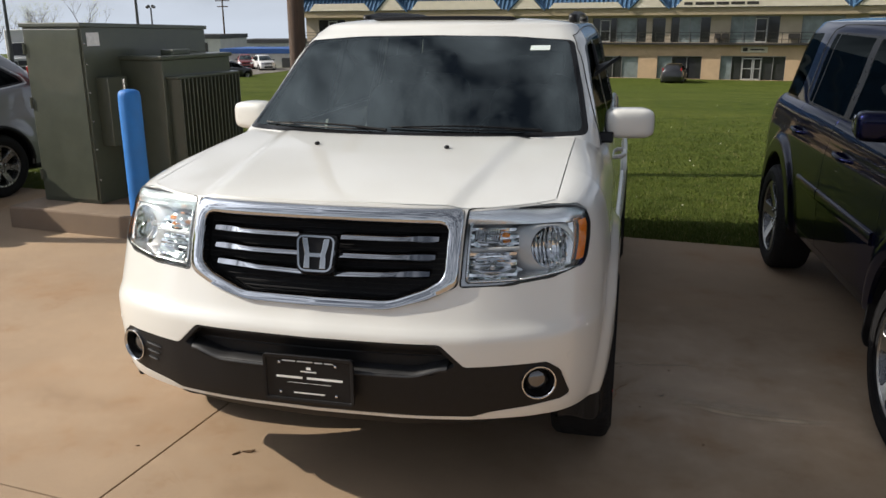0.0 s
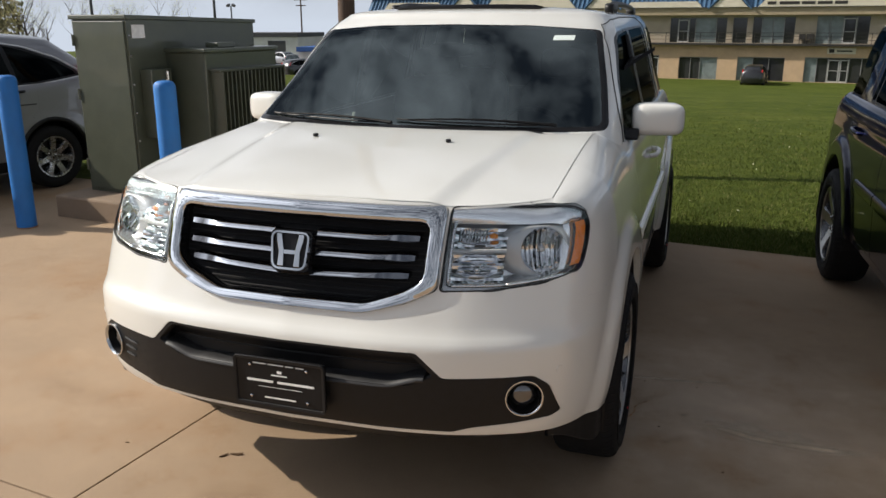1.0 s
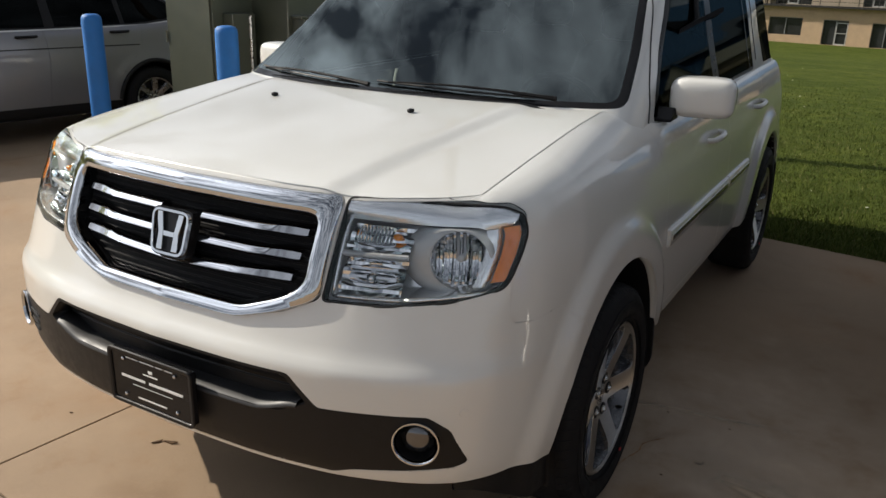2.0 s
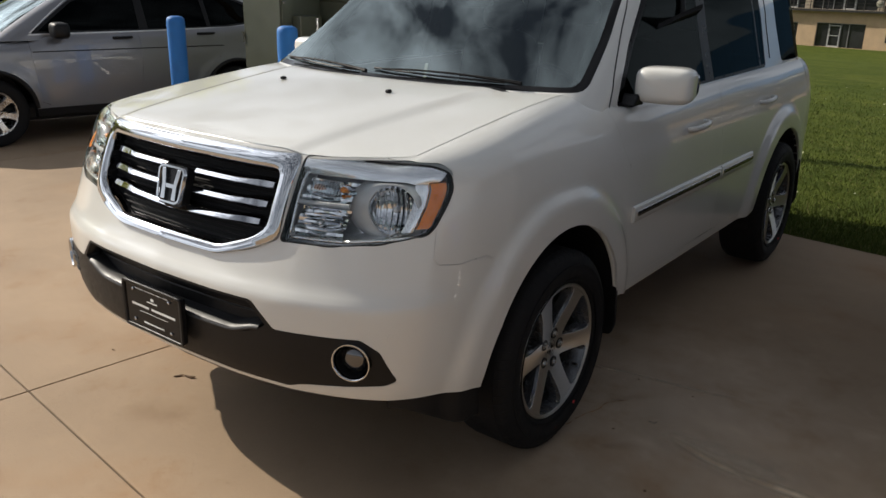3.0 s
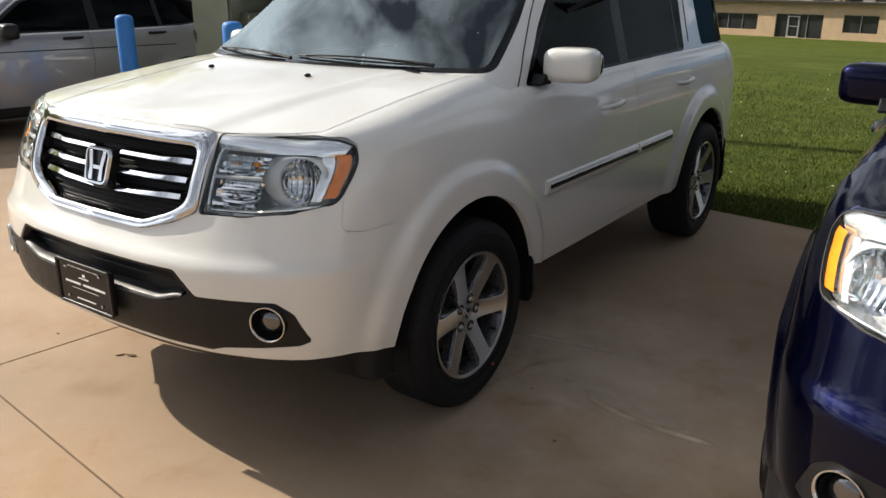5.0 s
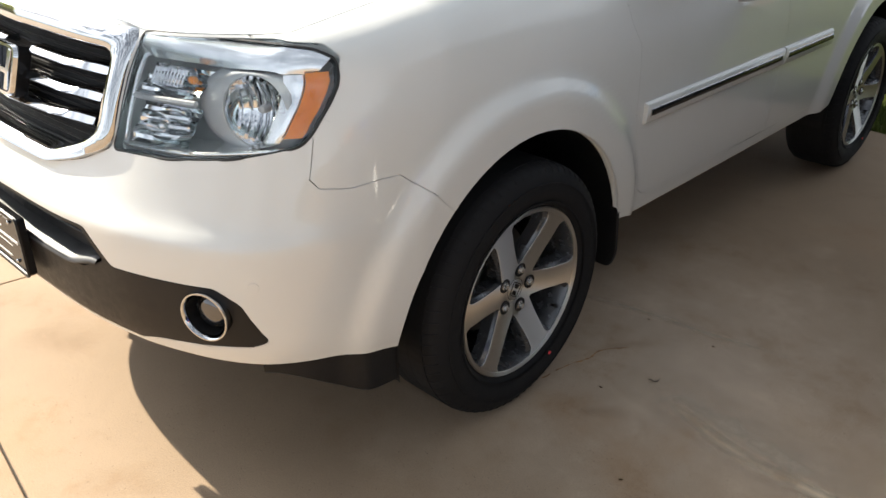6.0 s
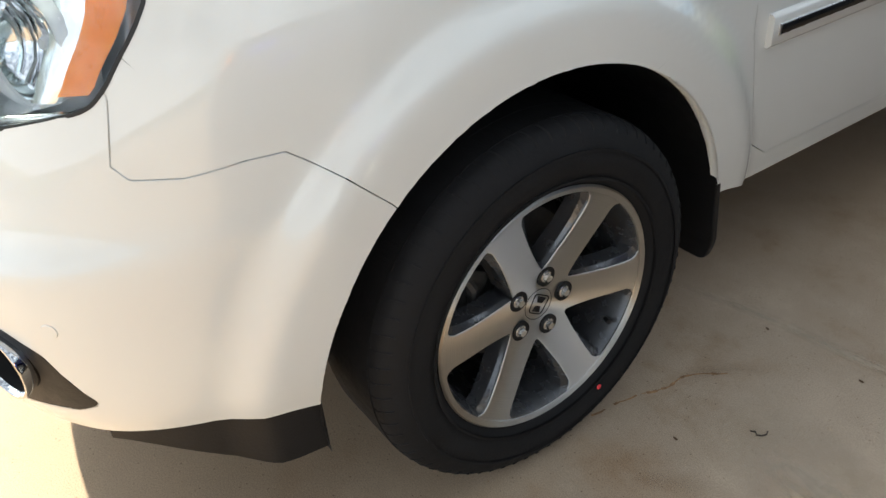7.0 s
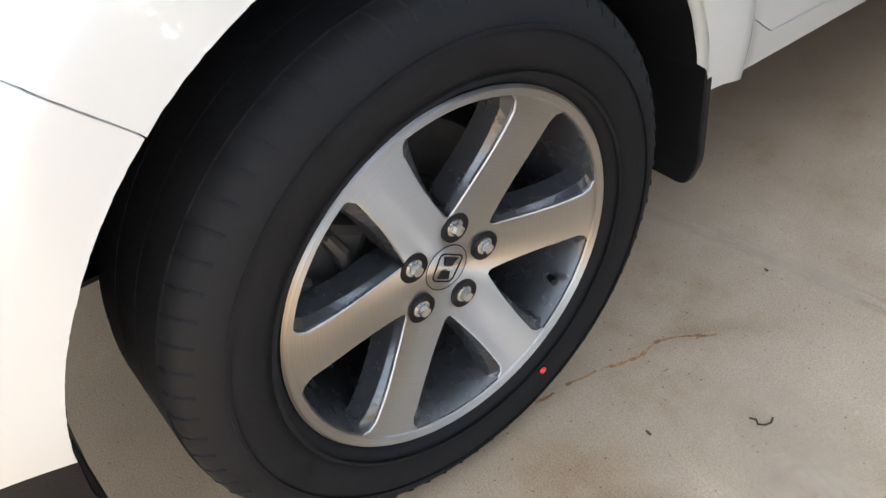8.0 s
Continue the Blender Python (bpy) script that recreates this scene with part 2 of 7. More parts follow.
BLACK_PLASTIC = plain("black_plastic", (0.008, 0.008, 0.009), 0.46, 0, 0.25, 40, 0.25)
GLOSS_BLACK = plain("gloss_black", (0.012, 0.012, 0.013), 0.12, 0, 0.1, 20)
RUBBER = plain("tyre_rubber", (0.010, 0.010, 0.011), 0.72, 0, 0.3, 25, 0.35)
DARK_METAL = plain("dark_painted_alloy", (0.125, 0.128, 0.136), 0.26, 0.75, 0.04, 30)
CAST_IRON = plain("dull_cast_iron", (0.10, 0.095, 0.09), 0.5, 0.6, 0.2, 40)
NUT_METAL = plain("dull_nut_metal", (0.62, 0.61, 0.59), 0.24, 0.9, 0.1, 60)
TRIM_METAL = plain("bright_trim", (0.78, 0.78, 0.78), 0.22, 0.5, 0.04, 30)
MATTE_BLACK = plain("matte_black_plastic", (0.011, 0.011, 0.012), 0.6, 0, 0.25, 40, 0.2)
PILLAR_BLACK = plain("pillar_black", (0.008, 0.008, 0.009), 0.3, 0, 0.1, 20)
SEAL = plain("rubber_seal", (0.012, 0.012, 0.012), 0.6)
CLOTH = plain("seat_cloth", (0.10, 0.095, 0.088), 0.9, 0, 0.2, 60, 0.3)
DASH = plain("dashboard_vinyl", (0.035, 0.034, 0.033), 0.65, 0, 0.2, 50, 0.2)
GLASS = clear("car_glass", (0.26, 0.32, 0.30), 0.015, 1.52, 0.094)
SIDE_GLASS = clear("side_glass", (0.085, 0.095, 0.095), 0.02, 1.5, 0.0, 0.18)
PRIVACY = clear("privacy_glass", (0.022, 0.024, 0.026), 0.03, 1.5, 0.0, 0.18)
LENS = clear("clear_lens", (0.96, 0.97, 0.98), 0.02, 1.45)
LAMP_BACK = plain("lamp_housing_silver", (0.82, 0.825, 0.84), 0.18, 0.72, 0.06, 30)
LEDGE = plain("satin_grey_ledge", (0.018, 0.018, 0.019), 0.5, 0, 0.15, 20)
SHROUD = plain("pale_grey_shroud", (0.60, 0.60, 0.61), 0.25, 0.25, 0.05, 30)
BROW = plain("bright_lamp_chrome", (0.93, 0.935, 0.95), 0.19, 0.85, 0.03, 12)
REFLECTOR = plain("silvered_reflector", (0.86, 0.865, 0.88), 0.08, 1.0, 0.03, 12)
FOG_SILVER = plain("fog_lamp_silver", (0.17, 0.17, 0.175), 0.12, 0.9, 0.06, 30)
AMBER = plain("amber_lens", (1.0, 0.29, 0.012), 0.30, 0, 0.1, 40, coat=1.0)
RED_LENS = plain("red_lens", (0.45, 0.012, 0.01), 0.18, 0, 0.1, 30, coat=1.0)
WHITE_INK = plain("white_print", (0.78, 0.78, 0.77), 0.5)
STICKER = plain("paper_sticker", (0.72, 0.80, 0.76), 0.6, scale=80)

# dull or deep surfaces whose base coat hardly shines
for m_, s_ in ((BLACK_PLASTIC, 0.28), (RUBBER, 0.22), (GLOSS_BLACK, 0.2), (MATTE_BLACK, 0.1), (PILLAR_BLACK, 0.1)):
    m_.node_tree.nodes["Principled BSDF"].inputs["Specular IOR Level"].default_value = s_
BLUE_PAINT.node_tree.nodes["Principled BSDF"].inputs["Coat IOR"].default_value = 1.27
BLUE_PAINT.node_tree.nodes["Principled BSDF"].inputs["Specular Tint"].default_value = (0.22, 0.25, 0.42, 1)


def machined_material():
    m, n, l, b = material("machined_alloy")
    co = n.new("ShaderNodeTexCoord")
    sep = n.new("ShaderNodeSeparateXYZ")
    l.new(co.outputs["Object"], sep.inputs[0])
    yy, zz, s, root = (n.new("ShaderNodeMath") for _ in range(4))
    yy.operation = zz.operation = "MULTIPLY"
    s.operation, root.operation = "ADD", "SQRT"
    l.new(sep.outputs["Y"], yy.inputs[0]), l.new(sep.outputs["Y"], yy.inputs[1])
    l.new(sep.outputs["Z"], zz.inputs[0]), l.new(sep.outputs["Z"], zz.inputs[1])
    l.new(yy.outputs[0], s.inputs[0]), l.new(zz.outputs[0], s.inputs[1])
    l.new(s.outputs[0], root.inputs[0])
    # fine rings turned on a lathe
    no = n.new("ShaderNodeTexNoise")
    no.noise_dimensions = "1D"
    no.inputs["Scale"].default_value = 900.0
    no.inputs["Detail"].default_value = 2.0
    l.new(root.outputs[0], no.inputs["W"])
    r = ramp_node(n, l, no.outputs["Fac"], [(0.3, (0.56, 0.55, 0.53)), (0.7, (0.70, 0.69, 0.67))])
    l.new(r.outputs["Color"], b.inputs["Base Color"])
    setp(b, Metallic=1.0, Roughness=0.45, Anisotropic=1.0, Anisotropic_Rotation=0.25, Coat_Weight=0.25)
    tan = n.new("ShaderNodeTangent")
    tan.direction_type, tan.axis = "RADIAL", "X"
    l.new(tan.outputs[0], b.inputs["Tangent"])
    bump_node(n, l, no.outputs["Fac"], b, 0.05, 0.0003)
    return m


MACHINED = machined_material()


# ---- mesh helpers ----
def part(name, bm, mat, parent=None, label="", kind=""):
    """Links a bmesh as one mesh object under a thing or a part."""
    me = bpy.data.meshes.new(name)
    bm.to_mesh(me)
    bm.free()
    for m in mat if isinstance(mat, (list, tuple)) else (mat,):
        me.materials.append(m)
    ob = new(name, me)
    if parent is not None:
        ob.parent = parent
    return tagged(ob, label=label, kind=kind)


def empty(name, m=None, **tags):
    ob = new(name)
    ob.empty_display_size = 0.2
    if m is not None:
        ob.matrix_world = m
    return tagged(ob, **tags)


def add_box(bm, lo, hi, bevel=0.0, m=None):
    lo, hi = Vector(lo), Vector(hi)
    made = bmesh.ops.create_cube(bm, size=1.0, matrix=Matrix.LocRotScale((lo + hi) / 2, None, hi - lo))
    vs = made["verts"]
    if bevel:
        es = list({e for v in vs for e in v.link_edges})
        out = bmesh.ops.bevel(bm, geom=es, offset=bevel, segments=2, profile=0.5, affect="EDGES")
        vs = list({v for f in out["faces"] for v in f.verts} | {v for v in vs if v.is_valid})
    if m is not None:
        vs = [v for v in vs if v.is_valid]
        bmesh.ops.transform(bm, matrix=m, verts=vs)
    return vs


def box(lo, hi, bevel=0.0, m=None):
    bm = bmesh.new()
    add_box(bm, lo, hi, bevel, m)
    return bm


def add_tube(bm, points, radii, sides=8, cap=True):
    """A round bar along points; radii: one number or one for each point."""
    pts = [Vector(p) for p in points]
    radii = radii if isinstance(radii, (list, tuple)) else [radii] * len(pts)
    rings, up = [], None
    for i, p in enumerate(pts):
        way = (pts[min(i + 1, len(pts) - 1)] - pts[max(i - 1, 0)]).normalized()
        ref = up if up is not None else (Vector((0, 0, 1)) if abs(way.z) < 0.9 else Vector((1, 0, 0)))
        side = way.cross(ref).normalized()
        up = side.cross(way).normalized()
        rings.append([bm.verts.new(p + radii[i] * (math.cos(a) * side + math.sin(a) * up)) for a in (2 * math.pi * k / sides for k in range(sides))])
    for a, b in zip(rings, rings[1:]):
        for k in range(sides):
            bm.faces.new((a[k], a[(k + 1) % sides], b[(k + 1) % sides], b[k]))
    if cap:
        bm.faces.new(rings[0][::-1])
        bm.faces.new(rings[-1])
    return rings


def tube(points, radii, sides=8):
    bm = bmesh.new()
    add_tube(bm, points, radii, sides)
    bm.normal_update()
    shade(bm)
    return bm


def sweep(path, profile, normal, closed=True):
    """A section swept along a path: profile points (out, up) lie across the path, up along normal(point)."""
    pts = [Vector(p) for p in path]
    bm, rings, n = bmesh.new(), [], len(pts)
    for i, p in enumerate(pts):
        a, b = (pts[i - 1], pts[(i + 1) % n]) if closed else (pts[max(i - 1, 0)], pts[min(i + 1, n - 1)])
        way, up = (b - a).normalized(), Vector(normal(p))
        side = way.cross(up).normalized()
        up = side.cross(way)
        rings.append([bm.verts.new(p + o * side + h * up) for o, h in profile])
    k = len(profile)
    for i in range(n if closed else n - 1):
        a, b = rings[i], rings[(i + 1) % n]
        for j in range(k):
            bm.faces.new((a[j], b[j], b[(j + 1) % k], a[(j + 1) % k]))
    bmesh.ops.recalc_face_normals(bm, faces=bm.faces)
    shade(bm, 50)
    return bm


def shade(bm, sharp=40):
    for f in bm.faces:
        f.smooth = True
    limit = radians(sharp)
    for e in bm.edges:
        if len(e.link_faces) == 2 and e.calc_face_angle(0) > limit:
            e.smooth = False
    return bm


def lathe(profile, steps=48, axis="x"):
    """A turned form: profile of (along, radius)."""
    bm, rings = bmesh.new(), []
    for along, r in profile:
        ring = []
        for k in range(steps):
            a = 2 * math.pi * k / steps
            p = (along, r * math.cos(a), r * math.sin(a))
            ring.append(bm.verts.new(p if axis == "x" else (p[1], p[2], p[0])))
        rings.append(ring)
    for a, b in zip(rings, rings[1:]):
        for k in range(steps):
            bm.faces.new((a[k], b[k], b[(k + 1) % steps], a[(k + 1) % steps]))
    bmesh.ops.remove_doubles(bm, verts=bm.verts, dist=1e-5)
    bmesh.ops.recalc_face_normals(bm, faces=bm.faces)
    return shade(bm)


def prism(poly, axis, lo, hi, bevel=0.0):
    """A flat outline of 2D points drawn out along an axis."""
    put = {"x": lambda a, b, d: (d, a, b), "y": lambda a, b, d: (a, d, b), "z": lambda a, b, d: (a, b, d)}[axis]
    bm = bmesh.new()
    low = [bm.verts.new(put(a, b, lo)) for a, b in poly]
    top = [bm.verts.new(put(a, b, hi)) for a, b in poly]
    n = len(poly)
    bm.faces.new(low[::-1]), bm.faces.new(top)
    for i in range(n):
        bm.faces.new((low[i], low[(i + 1) % n], top[(i + 1) % n], top[i]))
    bmesh.ops.recalc_face_normals(bm, faces=bm.faces)
    if bevel:
        bmesh.ops.bevel(bm, geom=list(bm.edges), offset=bevel, segments=2, profile=0.5, affect="EDGES")
    return bm


def soft_poly(poly, radius, steps=4):
    """The same outline with rounded corners."""
    out, n = [], len(poly)
    for i in range(n):
        p, a, b = Vector(poly[i]), Vector(poly[i - 1]), Vector(poly[(i + 1) % n])
        da, db = (a - p), (b - p)
        r = min(radius, da.length * 0.45, db.length * 0.45)
        s, e = p + da.normalized() * r, p + db.normalized() * r
        for k in range(steps + 1):
            t = k / steps
            q = (1 - t) ** 2 * s + 2 * t * (1 - t) * p + t * t * e
            out.append((q.x, q.y))
    return out


def smooth_curve(xs, ys):
    """A smooth curve through points that never overshoots them."""
    xs, ys = np.array(xs, float), np.array(ys, float)
    h = np.diff(xs)
    d = np.diff(ys) / h
    m = np.zeros(len(xs))
    m[0], m[-1] = d[0], d[-1]
    for i in range(1, len(xs) - 1):
        if d[i - 1] * d[i] > 0:
            w1, w2 = 2 * h[i] + h[i - 1], h[i] + 2 * h[i - 1]
            m[i] = (w1 + w2) / (w1 / d[i - 1] + w2 / d[i])

    def at(x):
        x = np.clip(x, xs[0], xs[-1])
        i = np.clip(np.searchsorted(xs, x) - 1, 0, len(h) - 1)
        t = (x - xs[i]) / h[i]
        return (2 * t**3 - 3 * t**2 + 1) * ys[i] + (t**3 - 2 * t**2 + t) * h[i] * m[i] + (3 * t**2 - 2 * t**3) * ys[i + 1] + (t**3 - t**2) * h[i] * m[i + 1]

    return at


def step_up(a, b, x):
    t = min(1.0, max(0.0, (x - a) / (b - a)))
    return t * t * (3 - 2 * t)


# ---- car bodies: smooth skins that are cut into panels ----
def plan_samples(points, count):
    """Even samples along the corner curve (share of the half width, setback)."""
    p = np.array(points, float)
    s = np.r_[0, np.cumsum(np.hypot(*np.diff(p, axis=0).T))]
    t = np.linspace(0, s[-1], count)
    return list(zip(smooth_curve(s, p[:, 0])(t), smooth_curve(s, p[:, 1])(t)))


def mesh_from_half(half):
    """A closed skin from the rows of its right half, mirrored over x = 0."""
    loop = list(half) + [[(-x, y, z) for x, y, z in row] for row in half[-2:0:-1]]
    bm = bmesh.new()
    vs = [[bm.verts.new(p) for p in row] for row in loop]
    n = len(vs)
    for i in range(n):
        a, b = vs[i], vs[(i + 1) % n]
        for j in range(len(a) - 1):
            bm.faces.new((a[j], b[j], b[j + 1], a[j + 1]))
    bm.normal_update()
    return bm


def grid_mesh(rows):
    bm = bmesh.new()
    vs = [[bm.verts.new(p) for p in row] for row in rows]
    for a, b in zip(vs, vs[1:]):
        for j in range(len(a) - 1):
            bm.faces.new((a[j], b[j], b[j + 1], a[j + 1]))
    bm.normal_update()
    return bm


def lower_skin(S):
    w, yf, yr, zb = S["width"], S["nose"], S["tail"], S["sill"]
    front, rear = plan_samples(S["front_plan"], S["nf"]), plan_samples(S["rear_plan"], S["nr"])
    g_end, r_end = front[-1][1], rear[-1][1]
    half = []

    def column(place, kind, r, g, frac):
        ym = place(0.7)[1]
        low, top = float(zb(ym)), S["shoulder"]
        row = []
        for t in np.linspace(0, 1, S["nv"]):
            z = low + t * (top - low)
            x, y = place(z)
            row.append((x + S["flare"](y, z) * min(1, max(0, r)) ** 8, y, z))
        sx, sy, sz = row[-1]
        cx, cy, cz = S["rim"](kind, r, g, sy)
        k, h = S["crown_bend"](kind, r, sy)
        qx, qy, qz = sx * k + cx * (1 - k), sy * k + cy * (1 - k), sz + h * (cz - sz)
        for t in np.linspace(0, 1, 13)[1:]:
            a, b, c = (1 - t) ** 2, 2 * t * (1 - t), t * t
            row.append((a * sx + b * qx + c * cx, a * sy + b * qy + c * cy, a * sz + b * qz + c * cz))
        return row

    for r, g in front:
        half.append(column(lambda z: (float(w(z)) * r, float(yf(z)) + g), "front", r, g, 0))
    for k in range(1, S["ns"]):
        s = k / S["ns"]

        def place(z, s=s):
            y = (float(yf(z)) + g_end) * (1 - s) + (float(yr(z)) - r_end) * s
            return float(w(z)) * S["taper"](y), y

        half.append(column(place, "side", 1, 0, s))
    for r, g in rear[::-1]:
        half.append(column(lambda z: (float(w(z)) * r * S["taper"](float(yr(z)) - g), float(yr(z)) - g), "rear", r, g, 1))
    half[0] = [(0.0, y, z) for x, y, z in half[0]]
    half[-1] = [(0.0, y, z) for x, y, z in half[-1]]
    return mesh_from_half(half)


def upper_skin(S):
    w, yf, yr, lean = S["roof_width"], S["screen"], S["roof_tail"], S["lean"]
    front, rear = plan_samples(S["screen_plan"], S["nf"]), plan_samples(S["roof_rear_plan"], S["nr"])
    g_end, r_end = front[-1][1], rear[-1][1]
    z0, z1, crown, (ya, yb) = S["belt"], S["gutter"], S["crown"], S["roof_axis"]
    half = []

    def column(place):
        row = [(*place(z), z) for z in np.linspace(z0, z1, 26)]
        x0, y0, _ = row[-1]
        for t in np.linspace(0, 1, 18)[1:]:
            k = t**1.6
            yt = min(max(y0, ya), yb)
            row.append((x0 * (1 - k), y0 + (yt - y0) * k, z1 + crown * (1 - (1 - t) ** 2.3)))
        return row

    for r, g in front:
        half.append(column(lambda z: (float(w(z)) * r, float(yf(z)) + float(lean(z)) * g)))
    n = S["ns"]
    for k in range(1, n):
        s = k / n

        def place(z, s=s):
            y = (float(yf(z)) + float(lean(z)) * g_end) * (1 - s) + (float(yr(z)) - r_end) * s
            return float(w(z)) * S["roof_taper"](y), y

        half.append(column(place))
    for r, g in rear[::-1]:
        half.append(column(lambda z: (float(w(z)) * r * S["roof_taper"](float(yr(z)) - g), float(yr(z)) - g)))
    half[0] = [(0.0, y, z) for x, y, z in half[0]]
    half[-1] = [(0.0, y, z) for x, y, z in half[-1]]
    return mesh_from_half(half)


PLANES = {"x": (1, 2), "y": (0, 2), "z": (0, 1)}


def inside(poly, a, b):
    hit = False
    for (x0, y0), (x1, y1) in zip(poly, poly[1:] + poly[:1]):
        if (y0 > b) != (y1 > b) and a < (x1 - x0) * (b - y0) / (y1 - y0) + x0:
            hit = not hit
    return hit


def cut_out(bm, poly, axis, side):
    """Cuts the outline into a skin, seen along an axis, and returns the faces inside it. side: which faces count."""
    i, j = PLANES[axis]
    lo = (min(p[0] for p in poly) - 0.03, min(p[1] for p in poly) - 0.03)
    hi = (max(p[0] for p in poly) + 0.03, max(p[1] for p in poly) + 0.03)

    def near():
        out = []
        for f in bm.faces:
            c = f.verts[0].co
            if lo[0] - 0.1 < c[i] < hi[0] + 0.1 and lo[1] - 0.1 < c[j] < hi[1] + 0.1 and side(f.calc_center_median(), f.normal):
                out.append(f)
        return out

    pool = near()
    for a, b in zip(poly, poly[1:] + poly[:1]):
        if abs(a[0] - b[0]) + abs(a[1] - b[1]) < 1e-6:
            continue
        x0, x1, y0, y1 = min(a[0], b[0]) - 1e-4, max(a[0], b[0]) + 1e-4, min(a[1], b[1]) - 1e-4, max(a[1], b[1]) + 1e-4
        touched = []
        for f in pool:
            us, vs = [v.co[i] for v in f.verts], [v.co[j] for v in f.verts]
            if min(us) <= x1 and max(us) >= x0 and min(vs) <= y1 and max(vs) >= y0:
                touched.append(f)
        if not touched:
            continue
        co, no = [0.0] * 3, [0.0] * 3
        co[i], co[j] = a
        no[i], no[j] = -(b[1] - a[1]), b[0] - a[0]
        geom = list(touched) + list({e for f in touched for e in f.edges}) + list({v for f in touched for v in f.verts})
        keep = set(touched)
        pool = [f for f in pool if f not in keep]
        out = bmesh.ops.bisect_plane(bm, geom=geom, dist=1e-6, plane_co=co, plane_no=no)
        pool += [g for g in out["geom"] if isinstance(g, bmesh.types.BMFace)]
        pool = list({f for f in pool if f.is_valid})
    bm.normal_update()
    return [f for f in near() if inside(poly, f.calc_center_median()[i], f.calc_center_median()[j])]


def lift(bm, faces):
    """Takes faces out of a skin into a bmesh of their own."""
    out, at = bmesh.new(), {}
    for f in faces:
        vs = []
        for v in f.verts:
            if v not in at:
                at[v] = out.verts.new(v.co)
            vs.append(at[v])
        out.faces.new(vs)
    if faces:
        bmesh.ops.delete(bm, geom=faces, context="FACES")
    out.normal_update()
    return out


def panel(bm, gap=0.002, depth=0.012):
    """Gives a skin panel its edge: drawn in by the gap, and turned inwards."""
    bm.normal_update()
    edges = [e for e in bm.edges if e.is_boundary]
    verts = {v for e in edges for v in e.verts}
    normals = {v: v.normal.copy() for v in verts}
    moves = {}
    for v in verts:
        d = Vector((0, 0, 0))
        for e in v.link_edges:
            if not e.is_boundary:
                d += (e.other_vert(v).co - v.co).normalized()
        if d.length < 1e-6:
            for f in v.link_faces:
                d += (f.calc_center_median() - v.co).normalized()
        d -= normals[v] * d.dot(normals[v])
        moves[v] = d.normalized() * gap if d.length > 1e-6 else Vector((0, 0, 0))
    for v, d in moves.items():
        v.co += d
    where = {tuple(round(c, 6) for c in v.co): normals[v] for v in verts}
    made = bmesh.ops.extrude_edge_only(bm, edges=edges)["geom"]
    for e in edges:
        e.smooth = False
    for v in (g for g in made if isinstance(g, bmesh.types.BMVert)):
        v.co -= depth * where.get(tuple(round(c, 6) for c in v.co), v.normal)
    for f in bm.faces:
        f.smooth = True
    bm.normal_update()
    return bm


class Skin:
    """The uncut skin, kept to give every panel its smooth normals and to place things on it."""

    def __init__(self, bm):
        bm.normal_update()
        bm.verts.index_update()
        self.co = [v.co.copy() for v in bm.verts]
        self.no = [v.normal.copy() for v in bm.verts]
        self.polys = [[v.index for v in f.verts] for f in bm.faces]
        self.tree = BVHTree.FromPolygons(self.co, self.polys)

    def normal(self, p):
        hit, _, index, _ = self.tree.find_nearest(p)
        n, total = Vector((0, 0, 0)), 0.0
        for k in self.polys[index]:
            weight = 1.0 / ((self.co[k] - hit).length_squared + 1e-7)
            n += weight * self.no[k]
            total += weight
        return (n / total).normalized()

    def touch(self, origin, way):
        hit = self.tree.ray_cast(Vector(origin), Vector(way))
        return hit[0]

    def smooth(self, ob, calm=0.0):
        """Panel normals from the uncut skin, so that cuts leave no dents in the shine."""
        me = ob.data
        flat = [v.normal.copy() for v in me.vertices]
        made = []
        for v, own in zip(me.vertices, flat):
            hit = self.tree.find_nearest(v.co)
            made.append(self.normal(v.co) if hit[3] < 0.004 else own)
        if calm:
            # a pane that mirrors almost as plainly as flat glass
            out = [n for n in made if n.z > 0]
            mean = sum(out, Vector()) / len(out)
            made = [n.lerp(mean if n.z > 0 else -mean, calm).normalized() for n in made]
        me.normals_split_custom_set_from_vertices(made)


def egg(centre, half, power=0.5, nu=28, nv=18, m=None):
    """A rounded block: the lower the power, the squarer."""
    def pw(c):
        return math.copysign(abs(c) ** power, c)

    rows = []
    for i in range(nv + 1):
        v = -math.pi / 2 + math.pi * i / nv
        rows.append([(half[0] * pw(math.cos(v)) * pw(math.cos(u)), half[1] * pw(math.cos(v)) * pw(math.sin(u)), half[2] * pw(math.sin(v))) for u in (2 * math.pi * k / nu for k in range(nu))])
    bm = bmesh.new()
    vs = [[bm.verts.new(p) for p in row] for row in rows]
    for a, b in zip(vs, vs[1:]):
        for k in range(nu):
            bm.faces.new((a[k], a[(k + 1) % nu], b[(k + 1) % nu], b[k]))
    bmesh.ops.remove_doubles(bm, verts=bm.verts, dist=1e-5)
    bmesh.ops.recalc_face_normals(bm, faces=bm.faces)
    bmesh.ops.transform(bm, matrix=Matrix.Translation(centre) @ (m or Matrix()), verts=bm.verts)
    return shade(bm, 60)


def circle_poly(cx, cy, r, n=40):
    return [(cx + r * math.cos(2 * math.pi * k / n), cy + r * math.sin(2 * math.pi * k / n)) for k in range(n)]


RIGHT = lambda c, n: c.x > 0.25  # noqa: E731
LEFT = lambda c, n: c.x < -0.25  # noqa: E731


